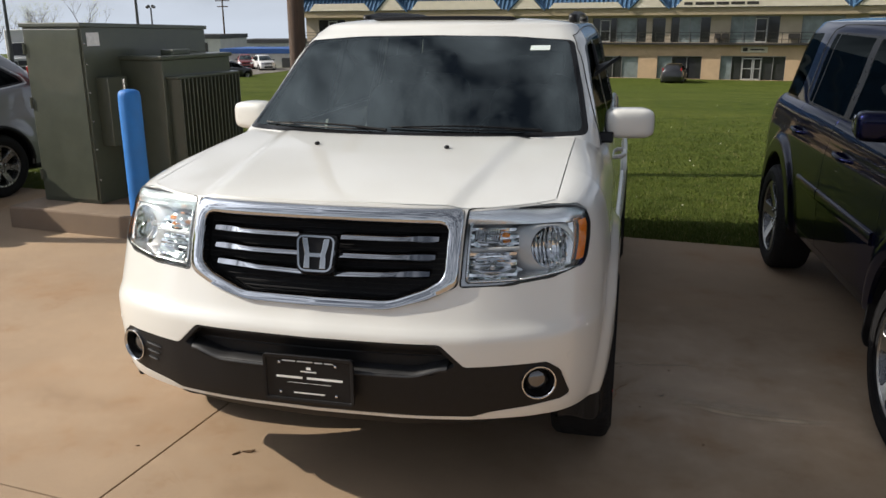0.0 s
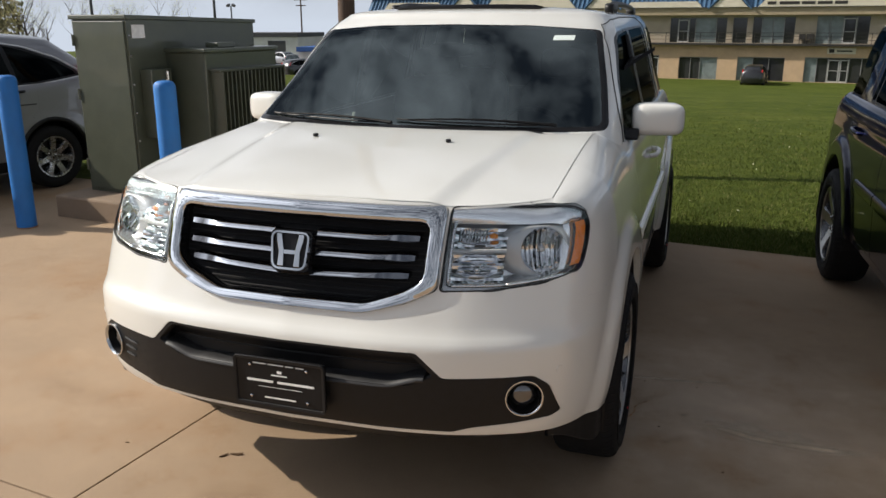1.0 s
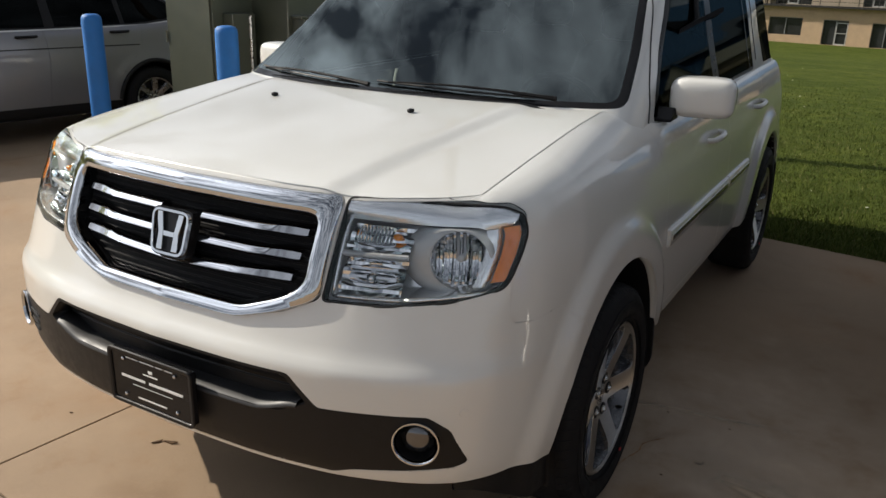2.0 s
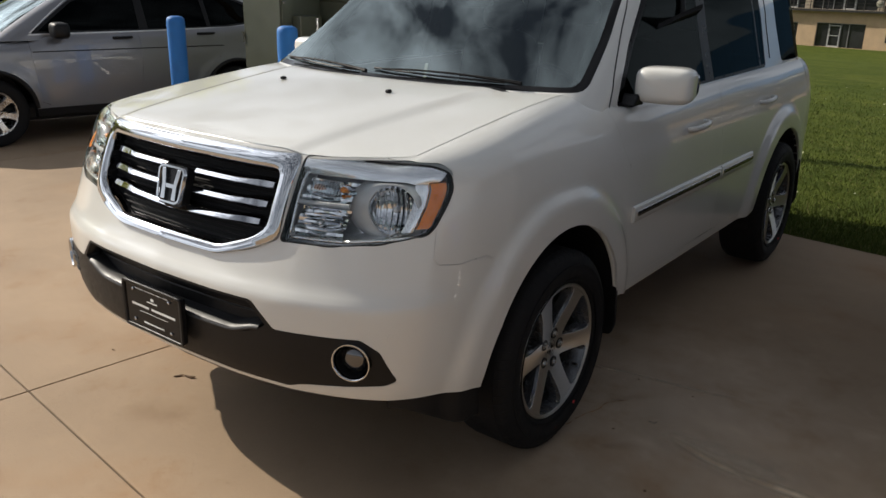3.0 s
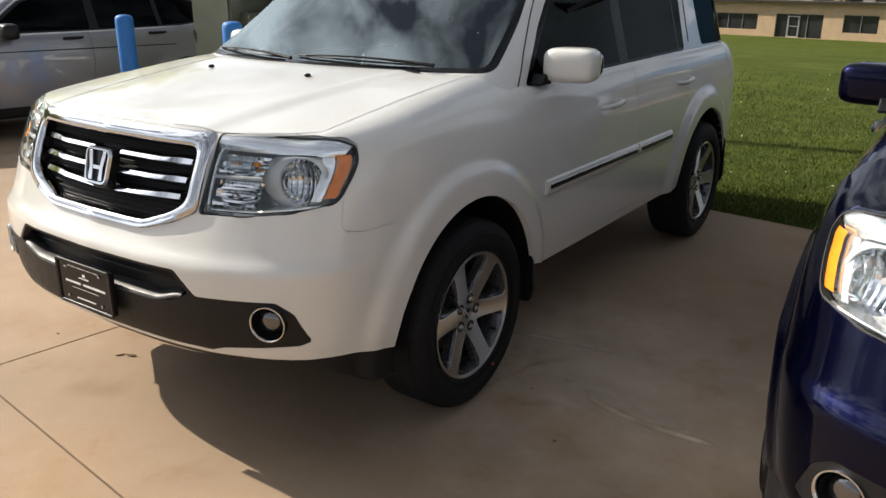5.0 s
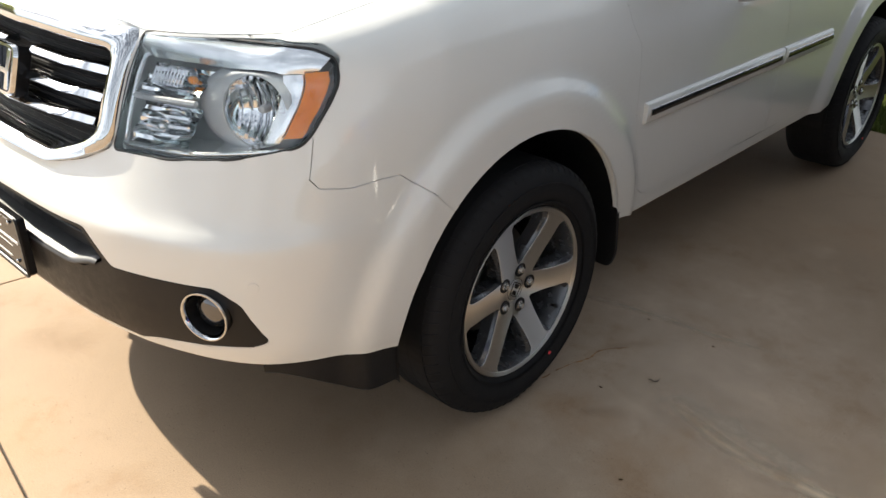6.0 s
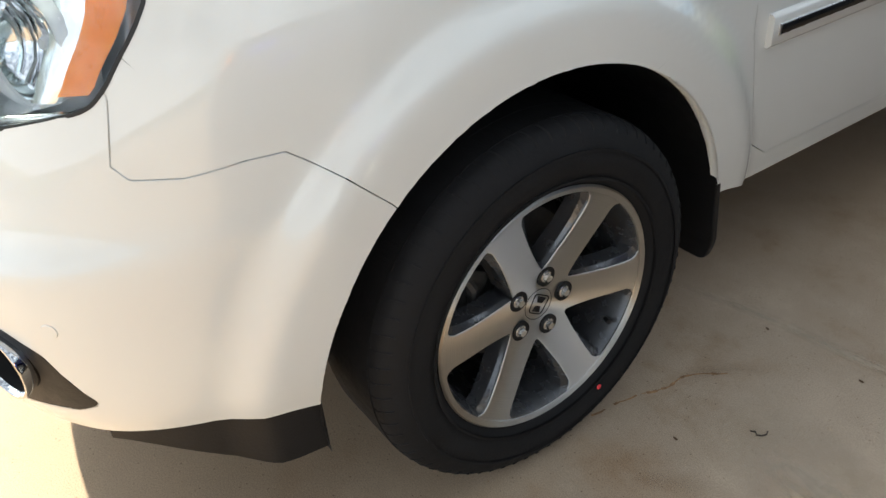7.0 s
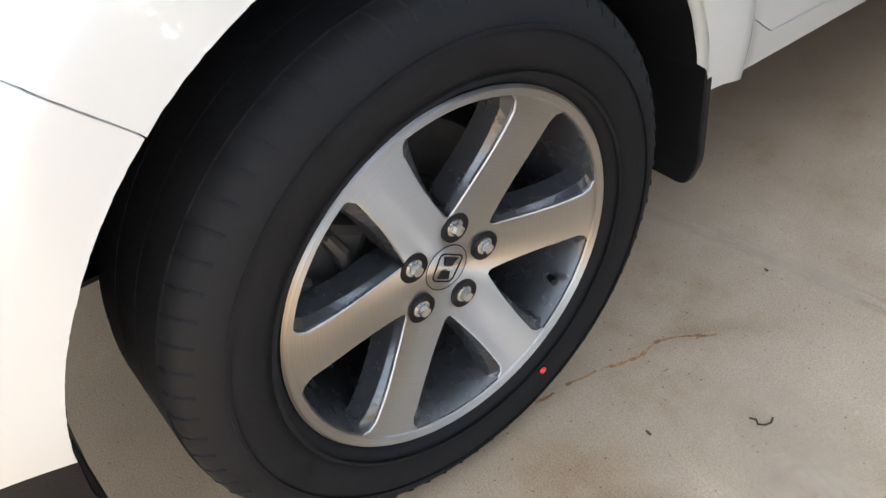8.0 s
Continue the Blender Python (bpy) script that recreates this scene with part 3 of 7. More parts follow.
# ---- wheels (axis along x, outer face towards +x, origin at the hub) ----
def tyre_mesh(radius, rim, half, tread_cuts=72):
    pr = [(-half * 0.86, rim * 0.98), (-half, (rim + radius) / 2), (-half * 0.93, radius * 0.955), (-half * 0.78, radius * 0.992), (-half * 0.4, radius), (0, radius), (half * 0.4, radius), (half * 0.70, radius * 0.992), (half * 0.82, radius * 0.972),
          (half * 0.90, radius * 0.935), (half * 0.965, radius * 0.885), (half, (rim + radius) / 2), (half * 0.985, rim + (radius - rim) * 0.28), (half * 0.90, rim * 1.04), (half * 0.84, rim * 1.012), (half * 0.80, rim * 0.985)]
    bm = lathe(pr, 120)
    for gx in (-0.45, -0.02, 0.42):
        add_ring(bm, gx * half, radius + 0.0005, half * 0.17, 0.004)
    # fine cross ribs on the outer shoulder, and raised rings on the sidewall
    for k in range(tread_cuts):
        a = 2 * math.pi * k / tread_cuts
        path = [(x, r * math.cos(a + t), r * math.sin(a + t)) for x, r, t in ((half * 0.55, radius * 0.996, 0.02), (half * 0.71, radius * 0.9895, 0.01), (half * 0.82, radius * 0.970, 0.0), (half * 0.885, radius * 0.942, 0.0))]
        add_tube(bm, path, 0.0024, 4, cap=False)
    add_ring(bm, half * 0.99, rim + (radius - rim) * 0.60, 0.002, 0.003)
    add_ring(bm, half * 0.965, rim + (radius - rim) * 0.16, 0.002, 0.003)
    return bm


def add_ring(bm, x, r, width, height, steps=96):
    rings = []
    for dx, dr in ((-width, -0.002), (-width, height), (width, height), (width, -0.002)):
        rings.append([bm.verts.new((x + dx, (r + dr - height) * math.cos(2 * math.pi * k / steps), (r + dr - height) * math.sin(2 * math.pi * k / steps))) for k in range(steps)])
    for a, b in zip(rings, rings[1:]):
        for k in range(steps):
            bm.faces.new((a[k], b[k], b[(k + 1) % steps], a[(k + 1) % steps]))


def spoke_face(R, core, spokes, start, rim_half, waist, depth, dish):
    """The machined face of a wheel: spokes that grow together round the hub and run into the lip. dish(r): how far out the face stands."""
    bm = bmesh.new()
    step = 2 * math.pi / spokes
    cols = [-1, -0.95, -0.6, -0.2, 0.2, 0.6, 0.95, 1]
    join = rim_half / math.sin(step / 2)
    radii = sorted({core + (join - core) * k / 6 for k in range(7)} | {join + 0.012 * (k / 7) ** 2 for k in range(8)} | {join + 0.012 + (R - join - 0.012) * k / 13 for k in range(14)})
    for s in range(spokes):
        mid = start - s * step
        front, walls = [], []
        for r in radii:
            lim = r * math.sin(step / 2)
            t = max(0.0, (r - join) / (R - join))
            h = rim_half - waist * math.sin(math.pi * t)
            if t > 0.86:
                h += 0.020 * ((t - 0.86) / 0.14) ** 2
            free = max(0.0, lim - h)
            h = lim - math.sqrt(free * (free + 0.006)) if r > join else lim
            open_here = r > join and h < lim - 1e-6

            def at(across, x, r=r, mid=mid):
                ang = mid + math.asin(max(-0.999, min(0.999, across / r)))
                return bm.verts.new((x, r * math.cos(ang), r * math.sin(ang)))

            row = [at(c * h, dish(r) - (0.0016 if abs(c) == 1 and open_here else 0.0)) for c in cols]
            front.append(row)
            for sgn in (-1, 1):
                edge = row[0] if sgn < 0 else row[-1]
                room = lim - h
                steps = [edge] + [at(sgn * (h + min(grow, room * 0.6)), dish(r) - deep * (1 - 0.3 * r / R)) for grow, deep in ((0.0012, 0.006), (0.004 + 0.013 * t * t, 0.015), (0.006 + 0.014 * t * t, depth * 0.65), (0.009 + 0.014 * t * t, depth))]
                walls.append((sgn, steps))
        for a, b in zip(front, front[1:]):
            for j in range(len(cols) - 1):
                bm.faces.new((a[j], b[j], b[j + 1], a[j + 1]))
        for side in (0, 1):
            rows = [w[1] for w in walls[side::2]]
            for r, a, b in zip(radii, rows, rows[1:]):
                if r < join - 1e-6:
                    continue
                for j in range(4):
                    face = bm.faces.new((a[j], b[j], b[j + 1], a[j + 1]))
                    face.material_index = 1
    bmesh.ops.remove_doubles(bm, verts=bm.verts, dist=2e-5)
    bmesh.ops.recalc_face_normals(bm, faces=bm.faces)
    for v in [v for v in bm.verts if not v.link_faces]:
        bm.verts.remove(v)
    return bm


def build_wheel(parent, centre, flip, radius, rim, spokes, start, style):
    """A wheel > tyre, rim (> spokes, cap, nuts, valve), brake. flip: on the car's other side."""
    half = 0.128 if style == "suv" else 0.11
    lip = rim
    out = half * 0.80
    barrel = lathe([(out + 0.004, lip), (out + 0.008, lip - 0.004), (out + 0.002, lip - 0.016), (out - 0.02, lip - 0.024), (-0.06, lip - 0.045), (-half, lip - 0.03), (-half, lip)], 80)
    wheel = part("wheel", barrel, DARK_METAL, parent, "alloy wheel with a dark grey barrel")
    wheel.matrix_basis = Matrix.Translation(centre) @ (Matrix.Rotation(math.pi, 4, "Z") if flip else Matrix())
    part("tyre", tyre_mesh(radius, rim, half), RUBBER, wheel, "black rubber tyre with dusty tread")
    ring = lathe([(out + 0.0065, lip + 0.001), (out + 0.0105, lip - 0.003), (out + 0.0075, lip - 0.013), (out + 0.004, lip - 0.014)], 96)
    part("lip", ring, MACHINED if style == "suv" else SATIN, wheel, "bright turned rim lip")

    def dish(r):
        return out + 0.004 - 0.030 * (1 - step_up(0.02, lip, r))

    rh, waist = (0.041, 0.004) if style == "suv" else (0.034, 0.004)
    face = spoke_face(lip - 0.010, 0.030, spokes, start, rh, waist, 0.055, dish)
    part("spokes", face, [MACHINED if style == "suv" else SATIN, DARK_METAL], wheel, "machined flat spokes with dark sides" if style == "suv" else "silver alloy spokes")
    part("hub", lathe([(dish(0) - 0.06, 0.075), (dish(0) - 0.012, 0.070), (dish(0) - 0.006, 0.0)], 40), DARK_METAL, wheel)
    x = dish(0)
    part("hub_cap", lathe([(x - 0.008, 0.0330), (x + 0.0006, 0.0330), (x + 0.0012, 0.0320), (x + 0.0016, 0.0)], 48), MACHINED if style == "suv" else SATIN, wheel, "round silver hub cap with an engraved badge")
    gap = lathe([(x - 0.002, 0.0345), (x + 0.0010, 0.0342), (x + 0.0010, 0.0330), (x - 0.002, 0.0328)], 48)
    part("cap_gap", gap, GLOSS_BLACK, wheel)
    turn = Matrix.Rotation(radians(-33), 4, "X")
    loop = [tuple(turn @ Vector((x + 0.0018, p, q))) for p, q in soft_poly([(-0.021, 0.020), (0.021, 0.020), (0.018, -0.020), (-0.018, -0.020)], 0.008, 5)]
    badge = sweep(loop, [(0.0011, -0.001), (0.0011, 0.0006), (-0.0011, 0.0006), (-0.0011, -0.001)], lambda p: (1, 0, 0))
    for lo, hi, z0, z1 in ((0.0075, 0.0135, 0.0035, 0.0165), (0.0115, 0.0075, -0.0165, -0.0035)):
        badge.faces.new([badge.verts.new(turn @ Vector((x + 0.0022, p, q))) for p, q in ((-lo, z0), (lo, z0), (hi, z1), (-hi, z1))])
    part("cap_badge", badge, GLOSS_BLACK, wheel)
    for k in range(5):
        a = radians(75) - k * 2 * math.pi / 5
        cy, cz = 0.0625 * math.cos(a), 0.0625 * math.sin(a)
        d = dish(0.0625)
        hole = lathe([(d - 0.004, 0.0215), (d + 0.0034, 0.0212), (d + 0.0036, 0.0204), (d + 0.0022, 0.0150), (d + 0.0022, 0.0)], 28)
        bmesh.ops.translate(hole, vec=(0, cy, cz), verts=hole.verts)
        part("nut_pocket", hole, BLACK_PLASTIC, wheel, "dark nut pocket")
        nut = lathe([(d, 0.0125), (d + 0.003, 0.0125), (d + 0.0045, 0.0105), (d + 0.0045, 0.0)], 24)
        bmesh.ops.create_cone(nut, cap_ends=True, segments=6, radius1=0.0098, radius2=0.0078, depth=0.008, matrix=Matrix.Translation((d + 0.0085, 0, 0)) @ Matrix.Rotation(math.pi / 2, 4, "Y"))
        bmesh.ops.translate(nut, vec=(0, cy, cz), verts=nut.verts)
        part("lug_nut", nut, NUT_METAL, wheel, "hexagonal silver wheel nut")
    disc = lathe([(-0.03, 0.165), (-0.022, 0.168), (-0.022, 0.09), (-0.01, 0.085), (-0.01, 0.0)], 48)
    part("brake_disc", disc, CAST_IRON, wheel, "dull cast brake disc")
    back = lathe([(-half * 0.9, lip - 0.03), (-half * 0.9, 0.0)], 40)
    part("dust_plate", back, BLACK_PLASTIC, wheel)
    sgn = -1 if flip else 1
    cal = box((-0.050, -0.075, -0.045), (0.022, 0.075, 0.045), 0.016, Matrix.Rotation(radians(150), 4, "X") @ Matrix.Translation((0, 0, 0)))
    bmesh.ops.translate(cal, vec=(0, sgn * -0.150, 0.075), verts=cal.verts)
    caliper = part("brake_caliper", cal, CAST_IRON, wheel, "dull grey brake caliper")
    for (y0, z0), (y1, z1), (y2, z2) in (((-0.195, 0.105), (-0.165, 0.125), (-0.130, 0.095)), ((-0.135, 0.100), (-0.122, 0.070), (-0.118, 0.020)), ((-0.200, 0.060), (-0.178, 0.050), (-0.170, 0.005))):
        part("caliper_arm", tube([(0.018, sgn * y0, z0), (0.030, sgn * y1, z1), (0.020, sgn * y2, z2)], [0.010, 0.012, 0.009], 8), CAST_IRON, caliper)
    va = radians(-35)
    part("valve", tube([(out - 0.02, (lip - 0.035) * math.cos(va), (lip - 0.035) * math.sin(va)), (out - 0.002, (lip - 0.045) * math.cos(va), (lip - 0.045) * math.sin(va))], 0.0055, 8), BLACK_PLASTIC, wheel)
    if style == "suv" and not flip:
        dot = egg((0.1262, 0.129, -0.261), (0.003, 0.0062, 0.0062), 1.0, 14, 8)
        part("paint_dot", dot, plain("red_dot", (0.75, 0.05, 0.06), 0.6), wheel, "small red balance mark on the tyre")
    return wheel


# ---- the mid-size SUV ----
def suv_hood(x, y):
    z0 = float(SUV_HOOD_LINE(y))
    side = (0.035 - 0.015 * step_up(0.35, 1.2, y)) * (abs(x) / 0.79) ** 2
    ridge = 0.445 + 0.11 * y
    return z0 - side + 0.013 * (1 - step_up(ridge - 0.035, ridge + 0.035, abs(x)))


SUV_HOOD_LINE = smooth_curve([0.0, 0.1, 0.2, 0.45, 0.785, 1.05, 1.3], [1.150, 1.174, 1.196, 1.233, 1.270, 1.293, 1.308])
SUV_CORNER = smooth_curve([0, 0.3, 0.54, 0.71, 0.81, 0.885, 0.945, 0.98, 1.0], [0, 0.012, 0.045, 0.098, 0.145, 0.20, 0.29, 0.40, 0.58])


def suv_front_edge(x):
    r = abs(x) / 0.955
    return 0.105 + float(SUV_CORNER(r)) * (1 + 0.45 * (r / 0.83) ** 2)


def suv_rim(kind, r, g, sy):
    corner = 0.215
    if kind == "rear":
        return 0.86 * r, 4.70 - g * 0.9, 1.225
    x = 0.955 * r
    if kind == "front" and x <= 0.793:
        y = suv_front_edge(x)
        return x, y, suv_hood(x, y)
    if sy < 1.235:
        y = 0.337 + (sy - corner) * (1.235 - 0.337) / (1.235 - corner)
        return 0.793, y, suv_hood(0.793, y)
    q = step_up(1.235, 1.47, sy)
    x = 0.793 + (0.912 - 0.793) * q - 0.03 * step_up(2.6, 4.4, sy)
    return x, sy, 1.287 + (1.220 - 1.287) * q + 0.020 * step_up(1.5, 3.4, sy)


SUV_WHEELS = (0.925, 3.702)


def suv_flare(y, z):
    best = 0.0
    for yc in SUV_WHEELS:
        d = math.hypot(y - yc, z - 0.384)
        best = max(best, 0.030 * (1 - step_up(0.565, 0.635, d)) * (1 - step_up(0.95, 1.04, z)))
    return best


def suv_bend(kind, r, sy):
    """How boxy the turn into the hood is: straight over the nose, square at the corner, rounder along the fender."""
    if kind == "front":
        t = step_up(0.72, 0.90, r)
        return 0.56 + 0.32 * t, 0.52 + 0.38 * t
    t = step_up(0.5, 1.3, sy)
    return 0.88 - 0.16 * t, 0.90 - 0.10 * t


SUV = dict(
    crown_bend=suv_bend,
    width=smooth_curve([0.36, 0.42, 0.5, 0.62, 0.78, 0.9, 1.0, 1.08, 1.2], [0.945, 0.962, 0.974, 0.982, 0.986, 0.984, 0.977, 0.962, 0.93]),
    nose=smooth_curve([0.36, 0.44, 0.5, 0.6, 0.69, 0.762, 0.805, 0.86, 0.93, 1.03, 1.08, 1.2], [0.0, -0.035, -0.058, -0.070, -0.074, -0.071, -0.042, -0.020, 0.004, 0.038, 0.058, 0.10]),
    tail=smooth_curve([0.36, 0.6, 0.9, 1.2], [4.70, 4.76, 4.76, 4.72]),
    sill=smooth_curve([-0.1, 0.1, 0.35, 0.46, 1.4, 1.55, 3.1, 3.3, 4.3, 4.8], [0.455, 0.458, 0.440, 0.415, 0.455, 0.420, 0.415, 0.44, 0.44, 0.42]),
    front_plan=[(0, 0), (0.3, 0.012), (0.54, 0.045), (0.71, 0.098), (0.81, 0.145), (0.885, 0.20), (0.945, 0.29), (0.98, 0.40), (1.0, 0.58)],
    rear_plan=[(0, 0), (0.5, 0.02), (0.8, 0.07), (0.92, 0.16), (0.98, 0.32), (1.0, 0.5)],
    nf=64, ns=150, nr=26, nv=40, shoulder=1.08, flare=suv_flare, rim=suv_rim,
    taper=lambda y: 1 - 0.025 * step_up(3.3, 4.6, y),
    roof_width=smooth_curve([1.19, 1.24, 1.3, 1.45, 1.7, 1.765], [0.907, 0.893, 0.876, 0.835, 0.765, 0.715]),
    screen=smooth_curve([1.19, 1.29, 1.5, 1.7, 1.765], [0.87, 1.03, 1.38, 1.70, 1.83]),
    lean=smooth_curve([1.19, 1.3, 1.7, 1.765], [1.0, 1.0, 0.72, 0.7]),
    roof_tail=smooth_curve([1.19, 1.5, 1.765], [4.69, 4.64, 4.50]),
    screen_plan=[(0, 0), (0.3, 0.02), (0.6, 0.08), (0.8, 0.145), (0.90, 0.195), (0.965, 0.27), (1.0, 0.42)],
    roof_rear_plan=[(0, 0), (0.5, 0.02), (0.8, 0.08), (0.93, 0.2), (1.0, 0.5)],
    belt=1.19, gutter=1.765, crown=0.048, roof_axis=(2.4, 3.9),
    roof_taper=lambda y: 1 - 0.04 * step_up(3.4, 4.6, y),
)
GRILLE = [(-0.500, 1.175), (0.500, 1.175), (0.497, 0.930), (0.40, 0.885), (0.26, 0.848), (-0.26, 0.848), (-0.40, 0.885), (-0.497, 0.930)]
GRILLE_OPEN = [(-0.452, 1.128), (0.452, 1.128), (0.447, 0.958), (0.40, 0.925), (0.27, 0.880), (-0.27, 0.880), (-0.40, 0.925), (-0.447, 0.958)]
LAMP = [(0.502, 0.926), (0.507, 1.164), (0.79, 1.174), (0.862, 1.167), (0.896, 1.144), (0.911, 1.10), (0.913, 1.05), (0.909, 1.0), (0.900, 0.974), (0.80, 0.948), (0.66, 0.930)]
TRIM = [(-0.45, 0.746), (0.45, 0.746), (0.533, 0.666), (0.80, 0.672), (0.845, 0.635), (0.878, 0.532), (0.85, 0.518), (0.61, 0.490), (0.56, 0.472), (-0.56, 0.472), (-0.61, 0.490), (-0.85, 0.518), (-0.878, 0.532), (-0.845, 0.635), (-0.80, 0.672), (-0.533, 0.666)]
INTAKE = [(-0.44, 0.738), (0.44, 0.738), (0.505, 0.672), (0.42, 0.634), (-0.42, 0.634), (-0.505, 0.672)]
BAND = [(1.46, 1.220), (1.64, 1.425), (1.885, 1.655), (1.99, 1.684), (2.55, 1.702), (3.41, 1.712), (3.465, 1.50), (3.44, 1.243), (2.30, 1.230)]
QUARTER = [(3.79, 1.255), (3.73, 1.698), (4.27, 1.692), (4.36, 1.50), (4.42, 1.245)]
SCREEN = [(-0.846, 1.288), (0.846, 1.288), (0.800, 1.45), (0.722, 1.695), (0.40, 1.716), (0, 1.722), (-0.40, 1.716), (-0.722, 1.695), (-0.800, 1.45)]
FRONT_DOOR = [(1.372, 1.30), (1.372, 1.20), (1.43, 1.06), (1.468, 1.0), (1.47, 0.79), (1.535, 0.52), (1.60, 0.475), (2.545, 0.465), (2.555, 0.8), (2.545, 1.30)]
REAR_DOOR = [(2.555, 1.30), (2.565, 0.8), (2.555, 0.465), (3.06, 0.462), (3.135, 0.52), (3.235, 0.80), (3.42, 0.96), (3.455, 1.10), (3.45, 1.30)]
FENDER = [(0.255, 1.45), (0.285, 0.985), (0.263, 0.905), (0.278, 0.884), (0.34, 0.874), (0.42, 0.877), (0.472, 0.874), (0.54, 0.820), (0.606, 0.754), (0.70, 0.62), (1.0, 0.40), (1.56, 0.40), (1.535, 0.52), (1.47, 0.79), (1.468, 1.0), (1.43, 1.06), (1.372, 1.20), (1.372, 1.45)]


def flip_poly(poly):
    return [(-a, b) for a, b in reversed(poly)]


def build_suv(paint, paint_words):
    car = empty("suv", label=f"{paint_words} mid-size SUV with a chrome grille, parked on concrete", category="car")
    low, top = lower_skin(SUV), upper_skin(SUV)
    low_skin, top_skin = Skin(low), Skin(top)
    nose_side = lambda c, n: c.y < 0.62  # noqa: E731

    def on_nose(x, z, out=0.0):
        most = suv_front_edge(min(abs(x), 0.86)) + 0.14
        for k in range(14):
            p = low_skin.touch((x, -1.0, z - 0.004 * k), (0, 1, 0))
            if p and p.y < most:
                return Vector((x, p.y - out, z))
        return Vector((x, most - out, z))

    def on_lip(x, z):
        """The nose up to where it rolls over into the hood."""
        if z < 1.12:
            return on_nose(x, z)
        guess = Vector((x, on_nose(x, 1.10).y + 0.9 * (z - 1.10), z))
        return low_skin.tree.find_nearest(guess)[0]

    def on_side(y, z, out=0.0, skin=None):
        p = (skin or low_skin).touch((2.0, y, z), (-1, 0, 0)) or Vector((0.97, y, z))
        return p + Vector((out, 0, 0))

    def skin_part(name, bm, mat, skin, label="", gap=0.0012, depth=0.012, parent=car):
        ob = part(name, panel(bm, gap, depth), mat, parent, label)
        skin.smooth(ob)
        return ob

    # openings and panels
    for yc in SUV_WHEELS:
        for side in (RIGHT, LEFT):
            lift(low, cut_out(low, circle_poly(yc, 0.384, 0.481, 110), "x", side)).free()
    lift(low, cut_out(low, soft_poly(GRILLE, 0.02), "y", nose_side)).free()
    lamp_poly = soft_poly(LAMP, 0.014)
    lenses = [lift(low, cut_out(low, q, "y", nose_side)) for q in (lamp_poly, flip_poly(lamp_poly))]
    trim = lift(low, cut_out(low, soft_poly(TRIM, 0.012), "y", nose_side))
    lift(trim, cut_out(trim, soft_poly(INTAKE, 0.012), "y", nose_side)).free()
    for sgn in (1, -1):
        lift(trim, cut_out(trim, circle_poly(sgn * 0.772, 0.600, 0.052, 28), "y", nose_side)).free()
    doors = []
    for side in (RIGHT, LEFT):
        doors.append((lift(low, cut_out(low, FRONT_DOOR, "x", side)), lift(low, cut_out(low, REAR_DOOR, "x", side)), lift(low, cut_out(low, FENDER, "x", side))))
    bumper = lift(low, [f for f in low.faces if f.calc_center_median().y < 0.95])
    skin_part("front_bumper", bumper, paint, low_skin, depth=0.03)
    for front, rear, fender in doors:
        skin_part("fender", fender, paint, low_skin, depth=0.03)
        skin_part("front_door", front, paint, low_skin, gap=0.0026)
        skin_part("rear_door", rear, paint, low_skin, gap=0.0026)
    skin_part("rear_body", low, paint, low_skin, depth=0.03)
    skin_part("bumper_trim", trim, BLACK_PLASTIC, low_skin, "black plastic lower bumper trim", depth=0.05)

    # hood
    rows = []
    for i in range(73):
        x = 0.790 * (i / 36 - 1)
        a, b = suv_front_edge(x) + 0.004, 0.985 + 0.225 * (abs(x) / 0.79) ** 2.4
        rows.append([(x, a + (b - a) * k / 44, suv_hood(x, a + (b - a) * k / 44)) for k in range(45)])
    hood_bm = grid_mesh(rows)
    if hood_bm.faces[:][0].normal.z < 0:
        bmesh.ops.reverse_faces(hood_bm, faces=hood_bm.faces)
    hood_skin = Skin(hood_bm)
    hood = skin_part("hood", hood_bm, paint, hood_skin, gap=0.001, depth=0.02)
    for sgn in (1, -1):
        z = suv_hood(0.288, 0.787)
        noz = egg((sgn * 0.288, 0.787, z + 0.006), (0.010, 0.013, 0.007), 0.7, 14, 8)
        part("washer_nozzle", noz, BLACK_PLASTIC, hood, "small black washer nozzle")

    # cowl, screen, roof and side glass
    rows = []
    for i in range(41):
        x = 0.80 * (i / 20 - 1)
        a = 0.975 + 0.225 * (abs(x) / 0.79) ** 2.4
        p = top_skin.touch((x, -1, 1.300), (0, 1, 0))
        b = (p.y if p else a + 0.05) + 0.01
        rows.append([(x, a + (b - a) * k / 6, suv_hood(x, a) - 0.012 + (1.298 - suv_hood(x, a) + 0.012) * k / 6) for k in range(7)])
    cowl_bm = grid_mesh(rows)
    part("cowl", shade(cowl_bm), BLACK_PLASTIC, car, "black plastic cowl below the windscreen")
    screen = lift(top, cut_out(top, soft_poly(SCREEN, 0.03), "y", lambda c, n: c.y < 2.3))
    frit = screen.copy()
    inner = [(a * 0.965, 1.305 + (b - 1.288) * 0.955) for a, b in SCREEN]
    glass_bm = lift(screen, cut_out(screen, soft_poly(inner, 0.03), "y", lambda c, n: c.y < 2.3))
    frit.free()
    skin_part("windscreen_border", screen, GLOSS_BLACK, top_skin, "black ceramic border of the windscreen", 0.0, 0.008)
    screen_ob = skin_part("windscreen", glass_bm, GLASS, top_skin, "large windscreen that mirrors clouds", 0.0, 0.004)
    top_skin.smooth(screen_ob, 0.93)
